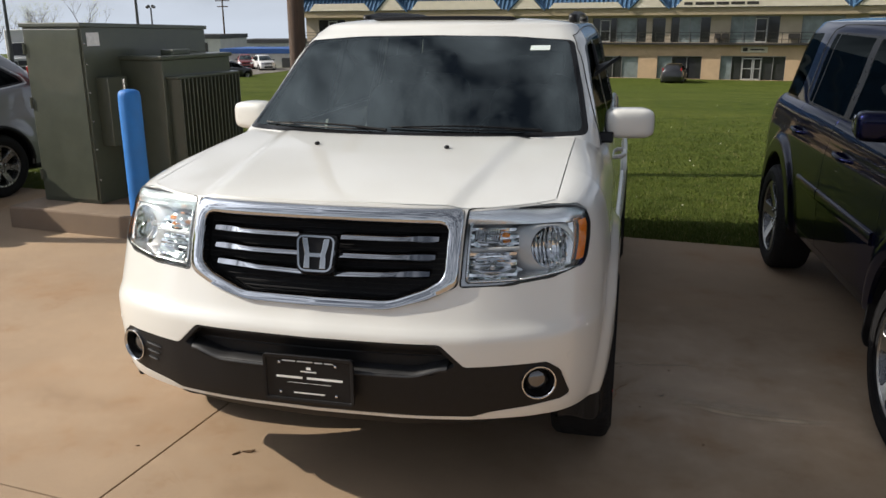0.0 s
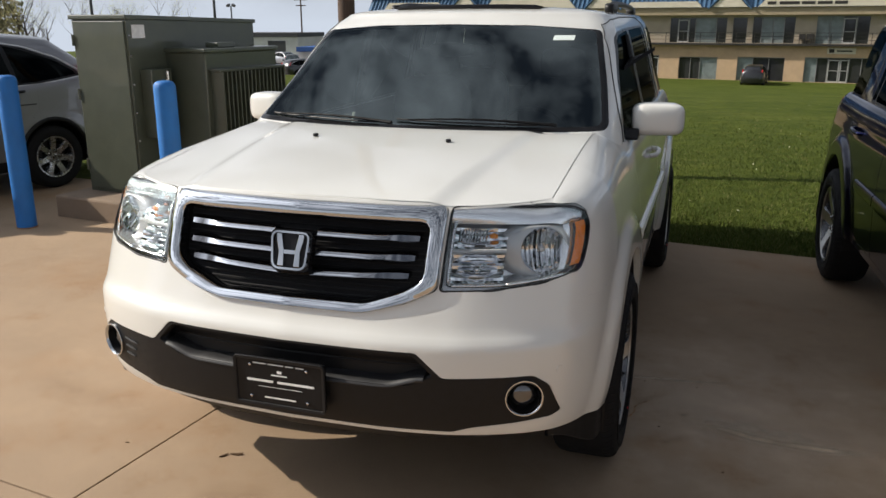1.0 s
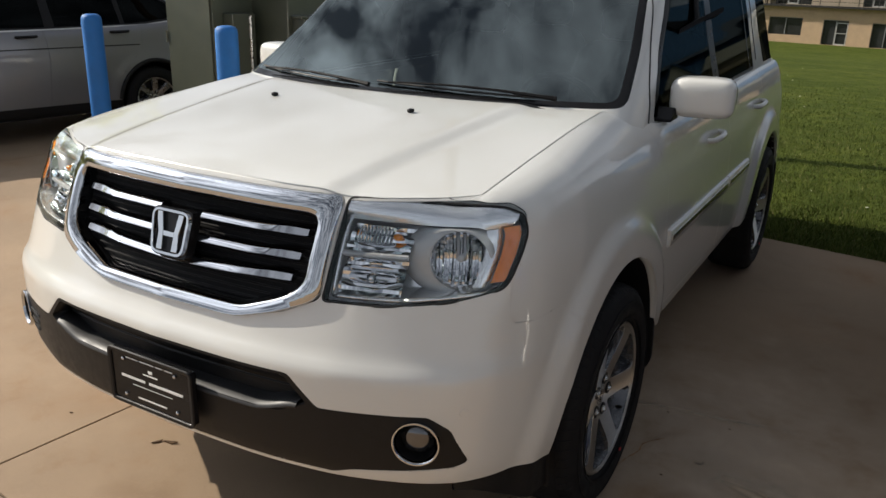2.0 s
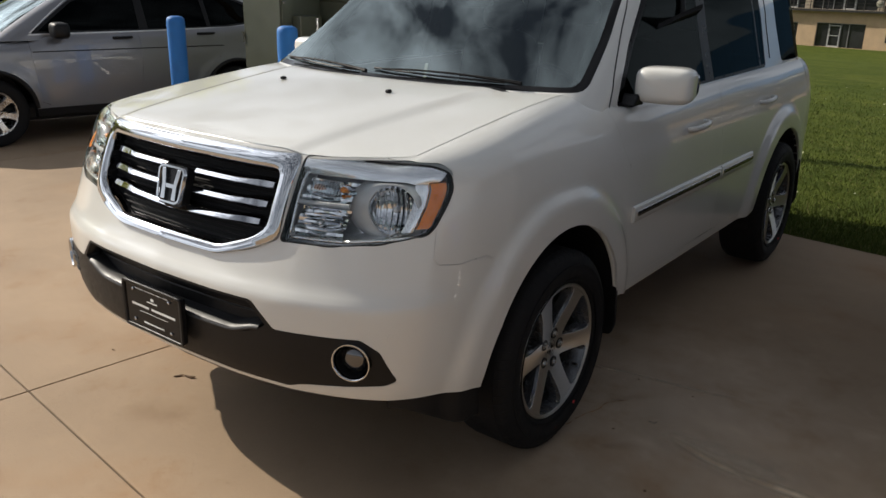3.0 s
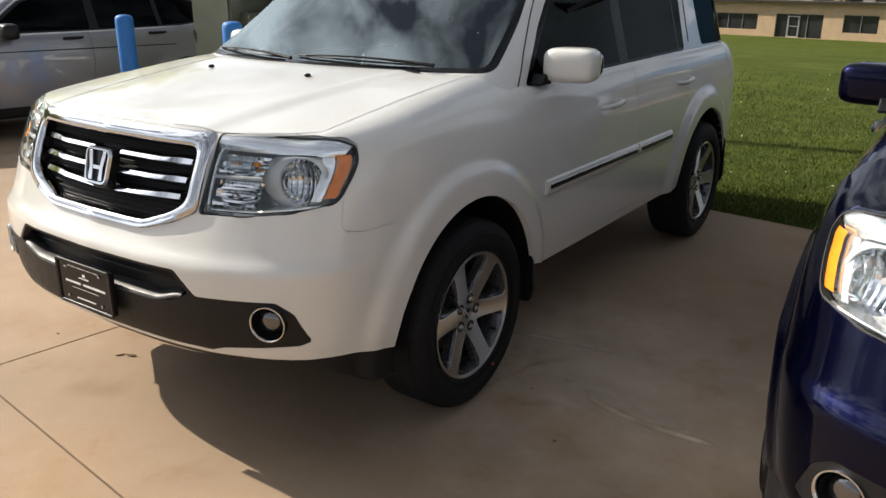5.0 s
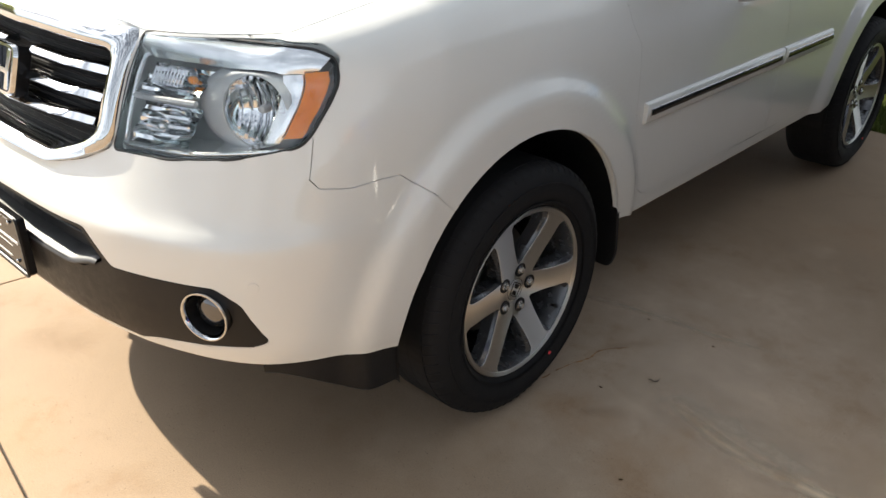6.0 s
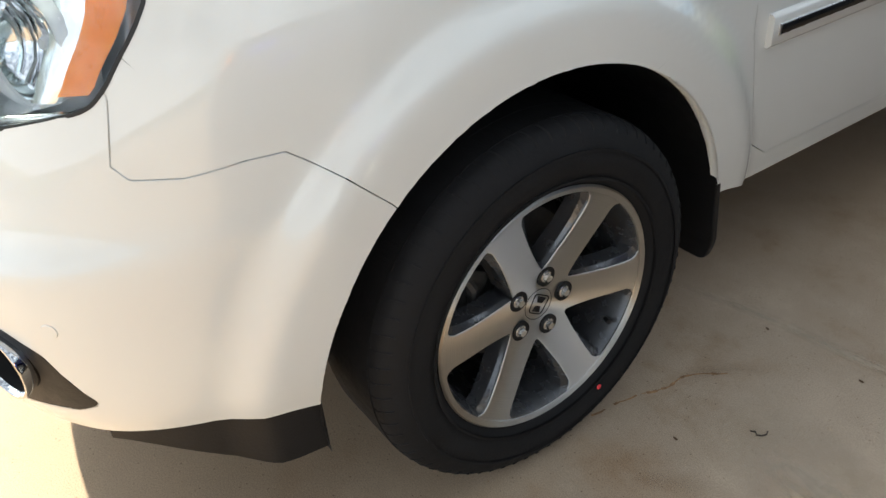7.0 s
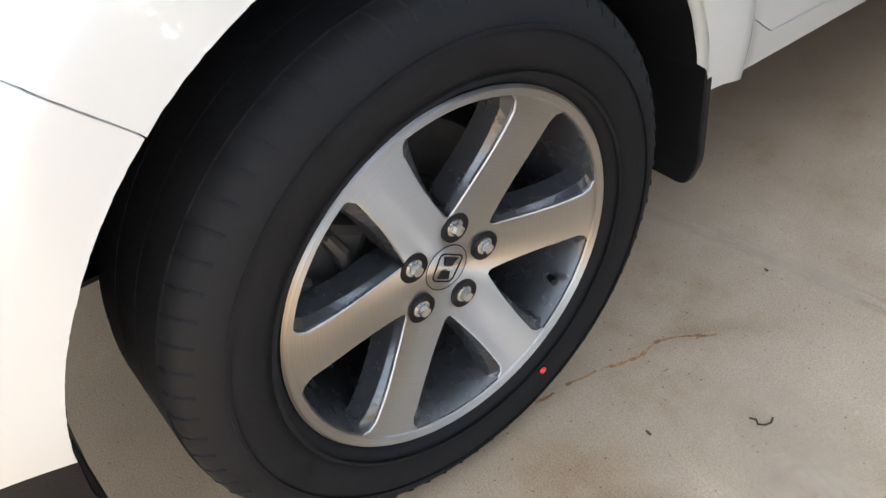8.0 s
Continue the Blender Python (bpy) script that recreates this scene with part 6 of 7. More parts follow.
crossover = build_crossover(SILVER_PAINT, "silver")
crossover.matrix_basis = pose(-7.06, 1.42, 0, 0, 0, -11.8)
FAR_Z = -3.31
WHITE_PLAIN = car_paint("plain_white_paint", (0.75, 0.75, 0.75), 0.0)
RED_DULL = car_paint("dull_red_paint", (0.20, 0.03, 0.03), 0.0)
for m, colour, words in (
    (pose(-10.45, 0.95, 0, 0, 0, -11.0), BLACK_PAINT, "black compact crossover parked beside a silver one"),
    (pose(4.55, 72.2, FAR_Z, 0, 0, 172), BLACK_PAINT, "dark crossover parked in front of the shop building"),
    (pose(-22.6, 72.2, FAR_Z, 0, 0, 84), SILVER_PAINT, "pale crossover parked at the shop building"),
    (pose(-34.6, 69.2, FAR_Z + 0.10, 0, 0, 150), BLACK_PAINT, "dark car standing on the distant road"),
    (pose(-38.2, 81.0, FAR_Z + 0.03, 0, 0, 40), WHITE_PLAIN, "white vehicle parked at a distant building"),
    (pose(-41.5, 82.2, FAR_Z + 0.03, 0, 0, 28), RED_DULL, "dull red car parked at a distant building"),
    (pose(-41.6, 75.8, FAR_Z + 0.03, 0, 0, 30), BLACK_PAINT, "dark car parked at a distant white building"),
    (pose(-45.6, 84.0, FAR_Z + 0.03, 0, 0, 60), SILVER_PAINT, "silver car parked at a distant white building"),
):
    other = copy_thing(crossover, m)
    tagged(other, label=words)
    if colour is not SILVER_PAINT:
        repaint(other, SILVER_PAINT, colour)


# ---- pavement and lawn ----
JOINT_AT, PAVE_TURN, SLAB, EDGE_V = Vector((-0.915, -0.142, 0)), radians(-6.7), 4.70, 4.73
PAVE = Matrix.Translation(JOINT_AT) @ Matrix.Rotation(PAVE_TURN, 4, "Z")


def lawn_height(x, y):
    v = (y - JOINT_AT.y) * math.cos(PAVE_TURN) - (x - JOINT_AT.x) * math.sin(PAVE_TURN)
    if v < EDGE_V:
        return -0.05
    fall = FAR_Z * step_up(6.0, 74.0, v)
    fall -= 0.03 * max(0.0, math.hypot(x, y) - 140.0)
    return fall - 0.012 + 0.05 * step_up(EDGE_V, EDGE_V + 1.2, v) + 0.035 * noise.noise(Vector((x * 0.35, y * 0.35, 0.3))) * step_up(EDGE_V, 9, v)


def grass_material():
    m, n, l, b = material("lawn_grass")
    big = noise_node(n, l, 0.35, 5, 0.6)
    mid = noise_node(n, l, 2.6, 8, 0.75)
    fine = noise_node(n, l, 45.0, 4, 0.75)
    r1 = ramp_node(n, l, big.outputs["Fac"], [(0.3, (0.062, 0.085, 0.014)), (0.55, (0.085, 0.107, 0.020)), (0.75, (0.110, 0.125, 0.029))])
    r2 = ramp_node(n, l, mid.outputs["Fac"], [(0.33, (0.52, 0.58, 0.5)), (0.52, (1, 1, 1)), (0.68, (1.38, 1.28, 1.1))])
    r3 = ramp_node(n, l, fine.outputs["Fac"], [(0.35, (0.66, 0.70, 0.6)), (0.6, (1.08, 1.08, 1.0))])
    last = r1.outputs["Color"]
    for r in (r2, r3):
        mul = n.new("ShaderNodeMixRGB")
        mul.blend_type = "MULTIPLY"
        mul.inputs["Fac"].default_value = 0.85
        l.new(last, mul.inputs["Color1"])
        l.new(r.outputs["Color"], mul.inputs["Color2"])
        last = mul.outputs["Color"]
    l.new(last, b.inputs["Base Color"])
    setp(b, Roughness=0.9, Specular_IOR_Level=0.08)
    bump_node(n, l, fine.outputs["Fac"], b, 0.8, 0.03)
    return m


def blade_material():
    m, n, l, b = material("grass_blades")
    geo = n.new("ShaderNodeNewGeometry")
    r = ramp_node(n, l, geo.outputs["Random Per Island"], [(0.0, (0.052, 0.074, 0.014)), (0.5, (0.078, 0.102, 0.020)), (0.9, (0.108, 0.130, 0.031)), (1.0, (0.24, 0.22, 0.10))])
    l.new(r.outputs["Color"], b.inputs["Base Color"])
    setp(b, Roughness=0.7, Specular_IOR_Level=0.12)
    return m


def spaced(lo, hi, count, power):
    """Steps that widen away from zero."""
    t = np.linspace(-1, 1, count)
    s = np.sign(t) * np.abs(t) ** power
    return np.where(s < 0, -s * lo, s * hi)


rows = [[(x, y, lawn_height(x, y) if y > -14 else -0.05 - 0.03 * max(0.0, math.hypot(x, y) - 140.0)) for y in spaced(-900, 1500, 150, 3.2) + 5.0] for x in spaced(-1300, 1300, 110, 3.0)]
tagged(part("ground", shade(grid_mesh(rows)), grass_material()), kind="structure", label="mown spring lawn that slopes gently down", category="ground")


bed = box((-40, -45, -0.048), (40, EDGE_V, -0.010))
pavement = part("pavement", bed, JOINT)
pavement.matrix_world = PAVE
tagged(pavement, kind="structure", label="tan concrete parking area cut into slabs", category="pavement")
G = 0.0035
for i in range(-5, 5):
    for j in range(-5, 1):
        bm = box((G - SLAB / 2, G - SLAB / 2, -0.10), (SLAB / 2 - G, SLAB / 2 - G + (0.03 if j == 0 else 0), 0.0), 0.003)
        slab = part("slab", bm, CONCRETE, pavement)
        slab.matrix_basis = Matrix.Translation(((i + 0.5) * SLAB, (j + 0.5) * SLAB, 0))

# grass blades, dense by the pavement's edge
rng = np.random.default_rng(7)


def grass_patch(name, count, u0, u1, v0, v1, height, fade):
    t = 1 - (1 - rng.random(count)) ** fade
    u, v = u0 + (u1 - u0) * rng.random(count), v0 + (v1 - v0) * t
    c, s = math.cos(PAVE_TURN), math.sin(PAVE_TURN)
    x, y = JOINT_AT.x + c * u - s * v, JOINT_AT.y + s * u + c * v
    z = np.array([lawn_height(a, b + 0.02) for a, b in zip(x, y)])
    a = rng.random(count) * 2 * math.pi
    h = height * (0.5 + 0.8 * rng.random(count))
    wd = 0.0014 + 0.0014 * rng.random(count) + 0.0003 * (v - v0)
    lean = h * (0.15 + 0.75 * rng.random(count))
    b = rng.random(count) * 2 * math.pi
    base = np.stack([x, y, z], 1)
    side = np.stack([np.cos(a) * wd, np.sin(a) * wd, 0 * a], 1)
    bend = np.stack([np.cos(b) * lean, np.sin(b) * lean, h], 1)
    mid = np.stack([np.cos(b) * lean * 0.3, np.sin(b) * lean * 0.3, h * 0.6], 1)
    co = np.stack([base - side, base + side, base + mid + side * 0.8, base + bend, base + mid - side * 0.8], 1).reshape(-1, 3)
    faces = [(5 * k, 5 * k + 1, 5 * k + 2, 5 * k + 3, 5 * k + 4) for k in range(count)]
    me = bpy.data.meshes.new(name)
    me.from_pydata(co.tolist(), [], faces)
    me.materials.append(BLADES)
    return tagged(new(name, me), kind="stuff", label="short uneven green grass blades along the lawn", category="grass")


BLADES = blade_material()
grass_patch("grass", 42000, -5.2, 8.5, EDGE_V - 0.015, EDGE_V + 1.2, 0.040, 0.4)
grass_patch("grass", 120000, -6.0, 10.0, EDGE_V + 0.3, EDGE_V + 16.0, 0.030, 0.22)
# pale leaves and small flowers lost in the lawn
bm = bmesh.new()
rr = random.Random(5)
for k in range(130):
    x, y = rr.uniform(-6, 12), 5.2 + 16 * rr.random() ** 1.5
    z = lawn_height(x, y)
    s = rr.uniform(0.006, 0.014)
    bmesh.ops.create_icosphere(bm, subdivisions=1, radius=s, matrix=pose(x, y, z + 0.05, rr.uniform(0, 90), 0, rr.uniform(0, 360)) @ Matrix.Diagonal((1, 1, 0.35, 1)))
tagged(part("lawn_litter", bm, plain("pale_flower", (0.55, 0.55, 0.40), 0.8)), kind="stuff", label="scattered pale leaves and clover flowers", category="leaves")

# ---- marks on the concrete ----
CRACK = plain("rust_stain", (0.29, 0.165, 0.08), 0.95, vary=0.5, scale=60)
bm = bmesh.new()
rr = random.Random(11)
x, y, way = 0.985, 1.07, radians(77)
pts = []
for k in range(30):
    pts.append((x, y, 0.0006))
    way += rr.uniform(-0.28, 0.28) + (radians(77) - way) * 0.3
    x, y = x + 0.0128 * math.cos(way), y + 0.0128 * math.sin(way)
for a, b in zip(pts, pts[1:]):
    if rr.random() < 0.95:
        w = rr.uniform(0.0014, 0.0042)
        d = (Vector(b) - Vector(a)).normalized()
        s = Vector((-d.y, d.x, 0)) * w
        bm.faces.new([bm.verts.new(Vector(p) + q) for p, q in ((a, -s), (b, -s), (b, s), (a, s))])
tagged(part("crack", bm, CRACK), kind="stuff", label="thin rusty crack across the concrete", category="crack")
def stain_or_light(name, line, width, mat, label):
    """A ragged mark lying on the concrete along a line: a stain, or painted reflected light."""
    pts = [Vector((*p, 0.0012)) for p in line]
    bm = bmesh.new()
    uv = bm.loops.layers.uv.new("UVMap")
    rings = []
    for i, p in enumerate(pts):
        d = (pts[min(i + 1, len(pts) - 1)] - pts[max(i - 1, 0)]).normalized()
        s = Vector((-d.y, d.x, 0)) * width / 2
        rings.append((bm.verts.new(p - s), bm.verts.new(p + s)))
    last = len(pts) - 1
    for i, (a, b) in enumerate(zip(rings, rings[1:])):
        f = bm.faces.new((a[0], b[0], b[1], a[1]))
        for loop, spot in zip(f.loops, ((i / last, 0), ((i + 1) / last, 0), ((i + 1) / last, 1), (i / last, 1))):
            loop[uv].uv = spot
    tagged(part(name, bm, mat), kind="stuff", label=label, category="stain")


def bend_line(xs, ys, count):
    at = smooth_curve(xs, ys)
    return [(x, float(at(x))) for x in np.linspace(xs[0], xs[-1], count)]


# sunlight thrown onto the ground by chrome, put in as a pale streak
REFLECTED_SUN = stain_or_light_material("pale_lime_deposit", (0.76, 0.63, 0.46), 1.0, 5.0)
stain_or_light("lime_streak", bend_line([1.30, 1.44, 1.56, 1.72, 1.88, 2.08], [1.25, 1.215, 1.178, 1.165, 1.17, 1.19], 24), 0.075, REFLECTED_SUN, "pale streak of reflected sunlight painted on the concrete")
FAINT_PALE = stain_or_light_material("faint_lime_haze", (0.58, 0.48, 0.36), 0.62, 7.0)
stain_or_light("lime_haze", bend_line([1.15, 1.45, 1.75, 2.05], [1.34, 1.27, 1.24, 1.26], 14), 0.30, FAINT_PALE, "faint pale haze round the streak on the concrete")
stain_or_light("lime_streak", bend_line([0.74, 1.0, 1.25, 1.55], [1.585, 1.655, 1.685, 1.745], 14), 0.045, FAINT_PALE, "faint straight pale streak on the concrete")
RUST_HAZE = stain_or_light_material("rust_haze", (0.30, 0.18, 0.095), 0.22, 11.0)
for line, wide in ((bend_line([1.16, 1.22, 1.30], [1.00, 1.06, 1.10], 8), 0.07), (bend_line([1.02, 1.08, 1.16], [1.30, 1.42, 1.50], 8), 0.06), (bend_line([-0.50, -0.36, -0.2], [0.02, 0.10, 0.14], 10), 0.22), (bend_line([-2.3, -1.9, -1.4], [-0.4, -0.25, -0.3], 10), 0.30), (bend_line([-1.9, -1.5, -1.2], [0.75, 0.62, 0.66], 10), 0.26)):
    stain_or_light("rust_stain", line, wide, RUST_HAZE, "faded rusty brown stain in the concrete")

worm = tube([(1.238, 1.300, 0.003), (1.247, 1.306, 0.0035), (1.254, 1.300, 0.003), (1.262, 1.306, 0.0035), (1.266, 1.318, 0.003), (1.262, 1.328, 0.003)], 0.0016, 6)
tagged(part("twig", worm, plain("dark_twig", (0.05, 0.035, 0.025), 0.9)), label="tiny curled dark twig lying on concrete", category="twig")
leaf_mat = plain("dead_leaf", (0.10, 0.055, 0.025), 0.9, vary=0.4, scale=80)
for px, py, size, turn in ((-0.50, 0.36, 0.030, 20), (-0.545, 0.335, 0.022, 60), (1.15, 1.16, 0.006, 0), (-1.55, 1.10, 0.010, 0), (-2.9, 0.5, 0.012, 30), (1.30, 1.62, 0.006, 0), (-1.0, 0.30, 0.010, 10), (1.05, 1.62, 0.005, 0), (1.42, 0.85, 0.006, 40)):
    bm = prism(soft_poly([(-1.0 * size, 0.0), (-0.2 * size, 0.30 * size), (1.1 * size, 0.10 * size), (0.3 * size, -0.32 * size)], 0.2 * size, 3), "z", 0.0, 0.0035)
    for v in bm.verts:
        v.co.z += 6.0 * v.co.x ** 2
    ob = part("dead_leaf", bm, leaf_mat)
    ob.matrix_world = pose(px, py, 0.0005, 0, 0, turn)
    tagged(ob, label="small dry brown leaf on the concrete", category="leaf", group="dry leaves")

# ---- transformer on its pad ----
GREEN_STEEL = plain("olive_green_steel", (0.062, 0.071, 0.049), 0.42, 0, 0.12, 6, 0.15, coat=0.45)
BASE = pose(-3.644, 3.800, 0, 0, 0, -6.7)
pad = part("transformer_pad", box((-0.78, -0.32, -0.08), (1.05, 2.05, 0.20), 0.02), PAD_CONCRETE)
pad.matrix_world = BASE
tagged(pad, label="weathered concrete pad under the transformer", category="pad")
transformer = empty("transformer", BASE, label="olive green pad-mounted transformer cabinet with cooling fins", category="transformer")
bm = bmesh.new()
vs = add_box(bm, (-0.655, 0.0, 0.20), (0.0, 1.75, 1.765), 0.006)
part("cabinet", bm, GREEN_STEEL, transformer)
bm = bmesh.new()
add_box(bm, (-0.675, -0.022, 1.762), (0.018, 1.77, 1.800), 0.006)
for v in bm.verts:
    v.co.z -= 0.035 * max(0, v.co.y) / 1.75
part("lid", bm, GREEN_STEEL, transformer)
door = part("cabinet_door", box((-0.635, -0.014, 0.235), (-0.022, 0.004, 1.745), 0.004), GREEN_STEEL, transformer)
for z in (0.45, 1.10, 1.58):
    part("hinge", tube([(-0.642, -0.016, z - 0.05), (-0.642, -0.016, z + 0.05)], 0.014, 10), GREEN_STEEL, door)
for z in (0.42, 0.70, 0.95, 1.2, 1.45, 1.62):
    part("bolt", egg((0.004, 0.02, z), (0.008, 0.009, 0.009), 0.8, 10, 6), SATIN, transformer)
part("warning_label", box((0.001, 0.055, 1.60), (0.004, 0.205, 1.715)), WHITE_INK, transformer, "white label with unreadable print")
part("tank", box((-0.01, 0.44, 0.22), (0.46, 1.50, 1.47), 0.012), GREEN_STEEL, transformer)
tank_lid = part("tank_lid", box((-0.005, 0.42, 1.468), (0.48, 1.52, 1.505), 0.008), GREEN_STEEL, transformer)
part("fill_cap", box((0.25, 0.70, 1.503), (0.40, 0.95, 1.555), 0.01), GREEN_STEEL, tank_lid)
part("control_box", box((-0.004, 0.11, 0.72), (0.13, 0.36, 1.33), 0.008), GREEN_STEEL, transformer)
part("conduit", tube([(0.135, 0.30, 0.74), (0.135, 0.30, 1.31)], 0.012, 8), SATIN, transformer, "bare metal strip on the control box")
for k in range(17):
    y = 0.50 + k * 0.058
    part("cooling_fin", box((0.455, y, 0.34), (0.605, y + 0.014, 1.30), 0.003), GREEN_STEEL, transformer)
part("fin_header", box((0.455, 0.48, 1.297), (0.59, 1.47, 1.325), 0.01), GREEN_STEEL, transformer)

# ---- bollards ----
BLUE_SLEEVE = plain("blue_plastic_sleeve", (0.014, 0.150, 0.47), 0.6, 0, 0.12, 5, 0.1)


def build_bollard():
    bm = lathe([(0.0, 0.0), (0.0, 0.094), (0.02, 0.096), (0.62, 0.096), (1.255, 0.096), (1.285, 0.091), (1.303, 0.075), (1.311, 0.045), (1.313, 0.0)], 40, "z")
    bol = part("bollard", bm, BLUE_SLEEVE)
    part("base_ring", lathe([(0.0, 0.100), (0.006, 0.105), (0.012, 0.098), (0.012, 0.09)], 32, "z"), CRACK, bol, "rust ring where the sleeve meets the ground")
    return tagged(bol, label="round bright blue plastic-sleeved bollard on concrete", category="bollard", group="blue bollards")


bollard = build_bollard()
bollard.matrix_basis = pose(-4.385, 3.15, 0) @ Matrix.Diagonal((0.86, 0.86, 1, 1))
copy_thing(bollard, pose(-2.68, 2.98, 0, 0, 0, 40))

# ---- poles ----
RUSTY = plain("brown_weathered_pole", (0.085, 0.055, 0.038), 0.85, 0, 0.35, 8, 0.4, stretch=(6, 6, 0.6))
GALV = plain("grey_pole_steel", (0.10, 0.10, 0.105), 0.6, 0.3, 0.15, 10)


def build_pole(name, x, y, z, height, r0, r1, mat, label, head=None):
    p = empty(name, pose(x, y, z), label=label, category="pole")
    part("shaft", tube([(0, 0, -0.3), (0, 0, height * 0.5), (0, 0, height)], [r0, (r0 + r1) / 2, r1], 16), mat, p)
    if head == "lamp":
        for s in (1, -1):
            part("arm", tube([(0, 0, height - 0.08), (s * 0.12, 0, height - 0.02), (s * 0.2, 0, height + 0.02)], 0.03, 8), mat, p)
            part("lamp_head", box((-0.17, -0.16, -0.10), (0.17, 0.16, 0.10), 0.03, pose(s * 0.30, -0.02, height + 0.08, 0, s * 35, 0)), mat, p)
    if head == "cross":
        for k, w in ((0.4, 1.1), (1.2, 0.8)):
            part("crossarm", box((-w, -0.06, height - k - 0.07), (w, 0.06, height - k + 0.07), 0.01), mat, p)
    return p


build_pole("light_pole", -2.80, 6.50, 0, 8.0, 0.098, 0.09, RUSTY, "brown weathered pole standing on the lawn behind the transformer")
build_pole("street_lamp", -30.45, 34.0, lawn_height(-30.45, 34), 5.45, 0.10, 0.06, GALV, "dark twin-headed street lamp on the lawn's far side", "lamp")
build_pole("street_lamp", -24.1, 35.8, lawn_height(-24.1, 35.8), 5.6, 0.09, 0.06, GALV, "dark twin-headed street lamp on the lawn", "lamp")
build_pole("flag_pole", -39.3, 25.6, lawn_height(-39.3, 25.6), 11.0, 0.10, 0.07, GALV, "tall thin dark pole before the trees")
build_pole("street_lamp", -45.0, 70.0, FAR_Z, 6.6, 0.10, 0.07, GALV, "grey street lamp by the distant road", "lamp")
build_pole("power_pole", -57.0, 107.0, FAR_Z, 8.6, 0.14, 0.10, RUSTY, "wooden power pole with cross arms far off", "cross")

# ---- the two-storey shop building ----
TAN = plain("tan_block_wall", (0.53, 0.375, 0.235), 0.85, 0, 0.10, 1.2, 0.2)
PALE = plain("pale_stucco", (0.40, 0.335, 0.255), 0.85, 0, 0.08, 1.5, 0.2)
CREAM = plain("cream_fascia", (0.62, 0.57, 0.46), 0.8, 0, 0.06, 2)
KHAKI = plain("khaki_fascia", (0.36, 0.29, 0.19), 0.8, 0, 0.08, 2)
BLUE_ROOF = plain("blue_roof_metal", (0.065, 0.140, 0.245), 0.45, 0.0, 0.22, 3)
ALU = plain("white_window_frame", (0.42, 0.42, 0.41), 0.5)
THIN_FRAME = plain("grey_window_bar", (0.22, 0.22, 0.22), 0.5)
SHOP_GLASS = plain("dark_shop_glass", (0.032, 0.033, 0.036), 0.07, 0, 0.3, 0.8)
# pale blue-grey puts the sky's reflection into the pane colour
SKY_PANE = plain("curtained_shop_glass", (0.20, 0.235, 0.24), 0.12, 0, 0.25, 1.5)
GUTTER = plain("grey_gutter", (0.20, 0.225, 0.26), 0.6)
RAIL = plain("dark_railing", (0.025, 0.022, 0.02), 0.6)
LEFT_X, LENGTH = -33.0, 66.0
FRONT = pose(LEFT_X, 79.65, FAR_Z, 0, 0, -7.8)
shop = empty("shop_building", FRONT, label="two-storey tan shop building with a blue metal roof and balcony", category="building")
# each opening: its upright bars, sill and head, which bays are glazed doors, which have reflected sky in their colour
LOWER = [
    ((2.0, 3.3, 4.6, 5.9), 0.65, 2.03, (), ()),
    ((11.43, 12.64, 14.0, 15.44), 0.62, 2.03, (), ()),
    ((17.11, 18.15, 19.2, 19.86, 21.23), 0.06, 2.10, (1,), ()),
    ((22.9, 24.3, 25.7), 0.68, 2.15, (), ()),
    ((27.4, 28.4, 29.4), 0.06, 2.10, (1,), ()),
    ((31.2, 32.2, 33.03, 34.53), 0.06, 2.00, (), (2,)),
    ((36.22, 37.48, 38.8, 40.08), 0.06, 2.06, (), (0,)),
    ((41.66, 42.6, 43.45, 44.38, 45.08, 46.0, 47.0), 0.06, 2.12, (2, 3), (0,)),
    ((49.3, 50.6, 52.0), 0.30, 2.12, (), ()),
    ((54.5, 56.0, 57.5), 0.30, 2.12, (), (1,)),
]
UPPER = [
    ((1.5, 2.6, 3.6, 4.6), 3.25, 5.42, (1,), ()),
    ((9.06, 10.0), 4.2, 5.35, (), (0,)),
    ((10.84, 11.97), 3.25, 5.42, (0,), (0,)),
    ((12.54, 13.28, 14.19, 15.15, 15.82), 3.25, 5.45, (2,), ()),
    ((16.47, 17.32, 18.23, 19.07, 20.1, 20.78, 21.88), 3.25, 5.45, (3,), ()),
    ((23.33, 24.2, 25.1, 26.2), 3.25, 5.45, (1,), ()),
    ((30.21, 30.89, 31.86, 32.42, 34.21, 35.09), 3.25, 5.40, (1,), (3,)),
    ((35.6, 36.76), 3.25, 5.40, (), ()),
    ((37.24, 37.96, 38.86, 39.75, 40.61), 3.25, 5.45, (), (1, 2)),
    ((42.27, 43.3, 44.26, 45.29, 46.25), 3.25, 5.50, (2,), (0, 1)),
    ((47.97, 49.6, 51.26), 3.25, 5.50, (), (0, 1)),
    ((53.0, 54.2, 55.4), 3.25, 5.50, (), (1,)),
]


def wall_with_holes(name, openings, z0, z1, mat):
    """A wall of real thickness with openings right through it."""
    holes = [(bars[0], bars[-1], low, high) for bars, low, high, _, _ in openings]
    xs = sorted({0.0, LENGTH, *[v for h in holes for v in h[:2]]})
    bm = bmesh.new()
    for a, b in zip(xs, xs[1:]):
        hole = next((h for h in holes if h[0] <= a + 1e-6 and h[1] >= b - 1e-6), None)
        if hole is None:
            add_box(bm, (a, 0, z0), (b, 0.3, z1))
        else:
            if hole[2] > z0:
                add_box(bm, (a, 0, z0), (b, 0.3, hole[2]))
            add_box(bm, (a, 0, hole[3]), (b, 0.3, z1))
    bmesh.ops.remove_doubles(bm, verts=bm.verts, dist=1e-4)
    return part(name, bm, mat, shop)


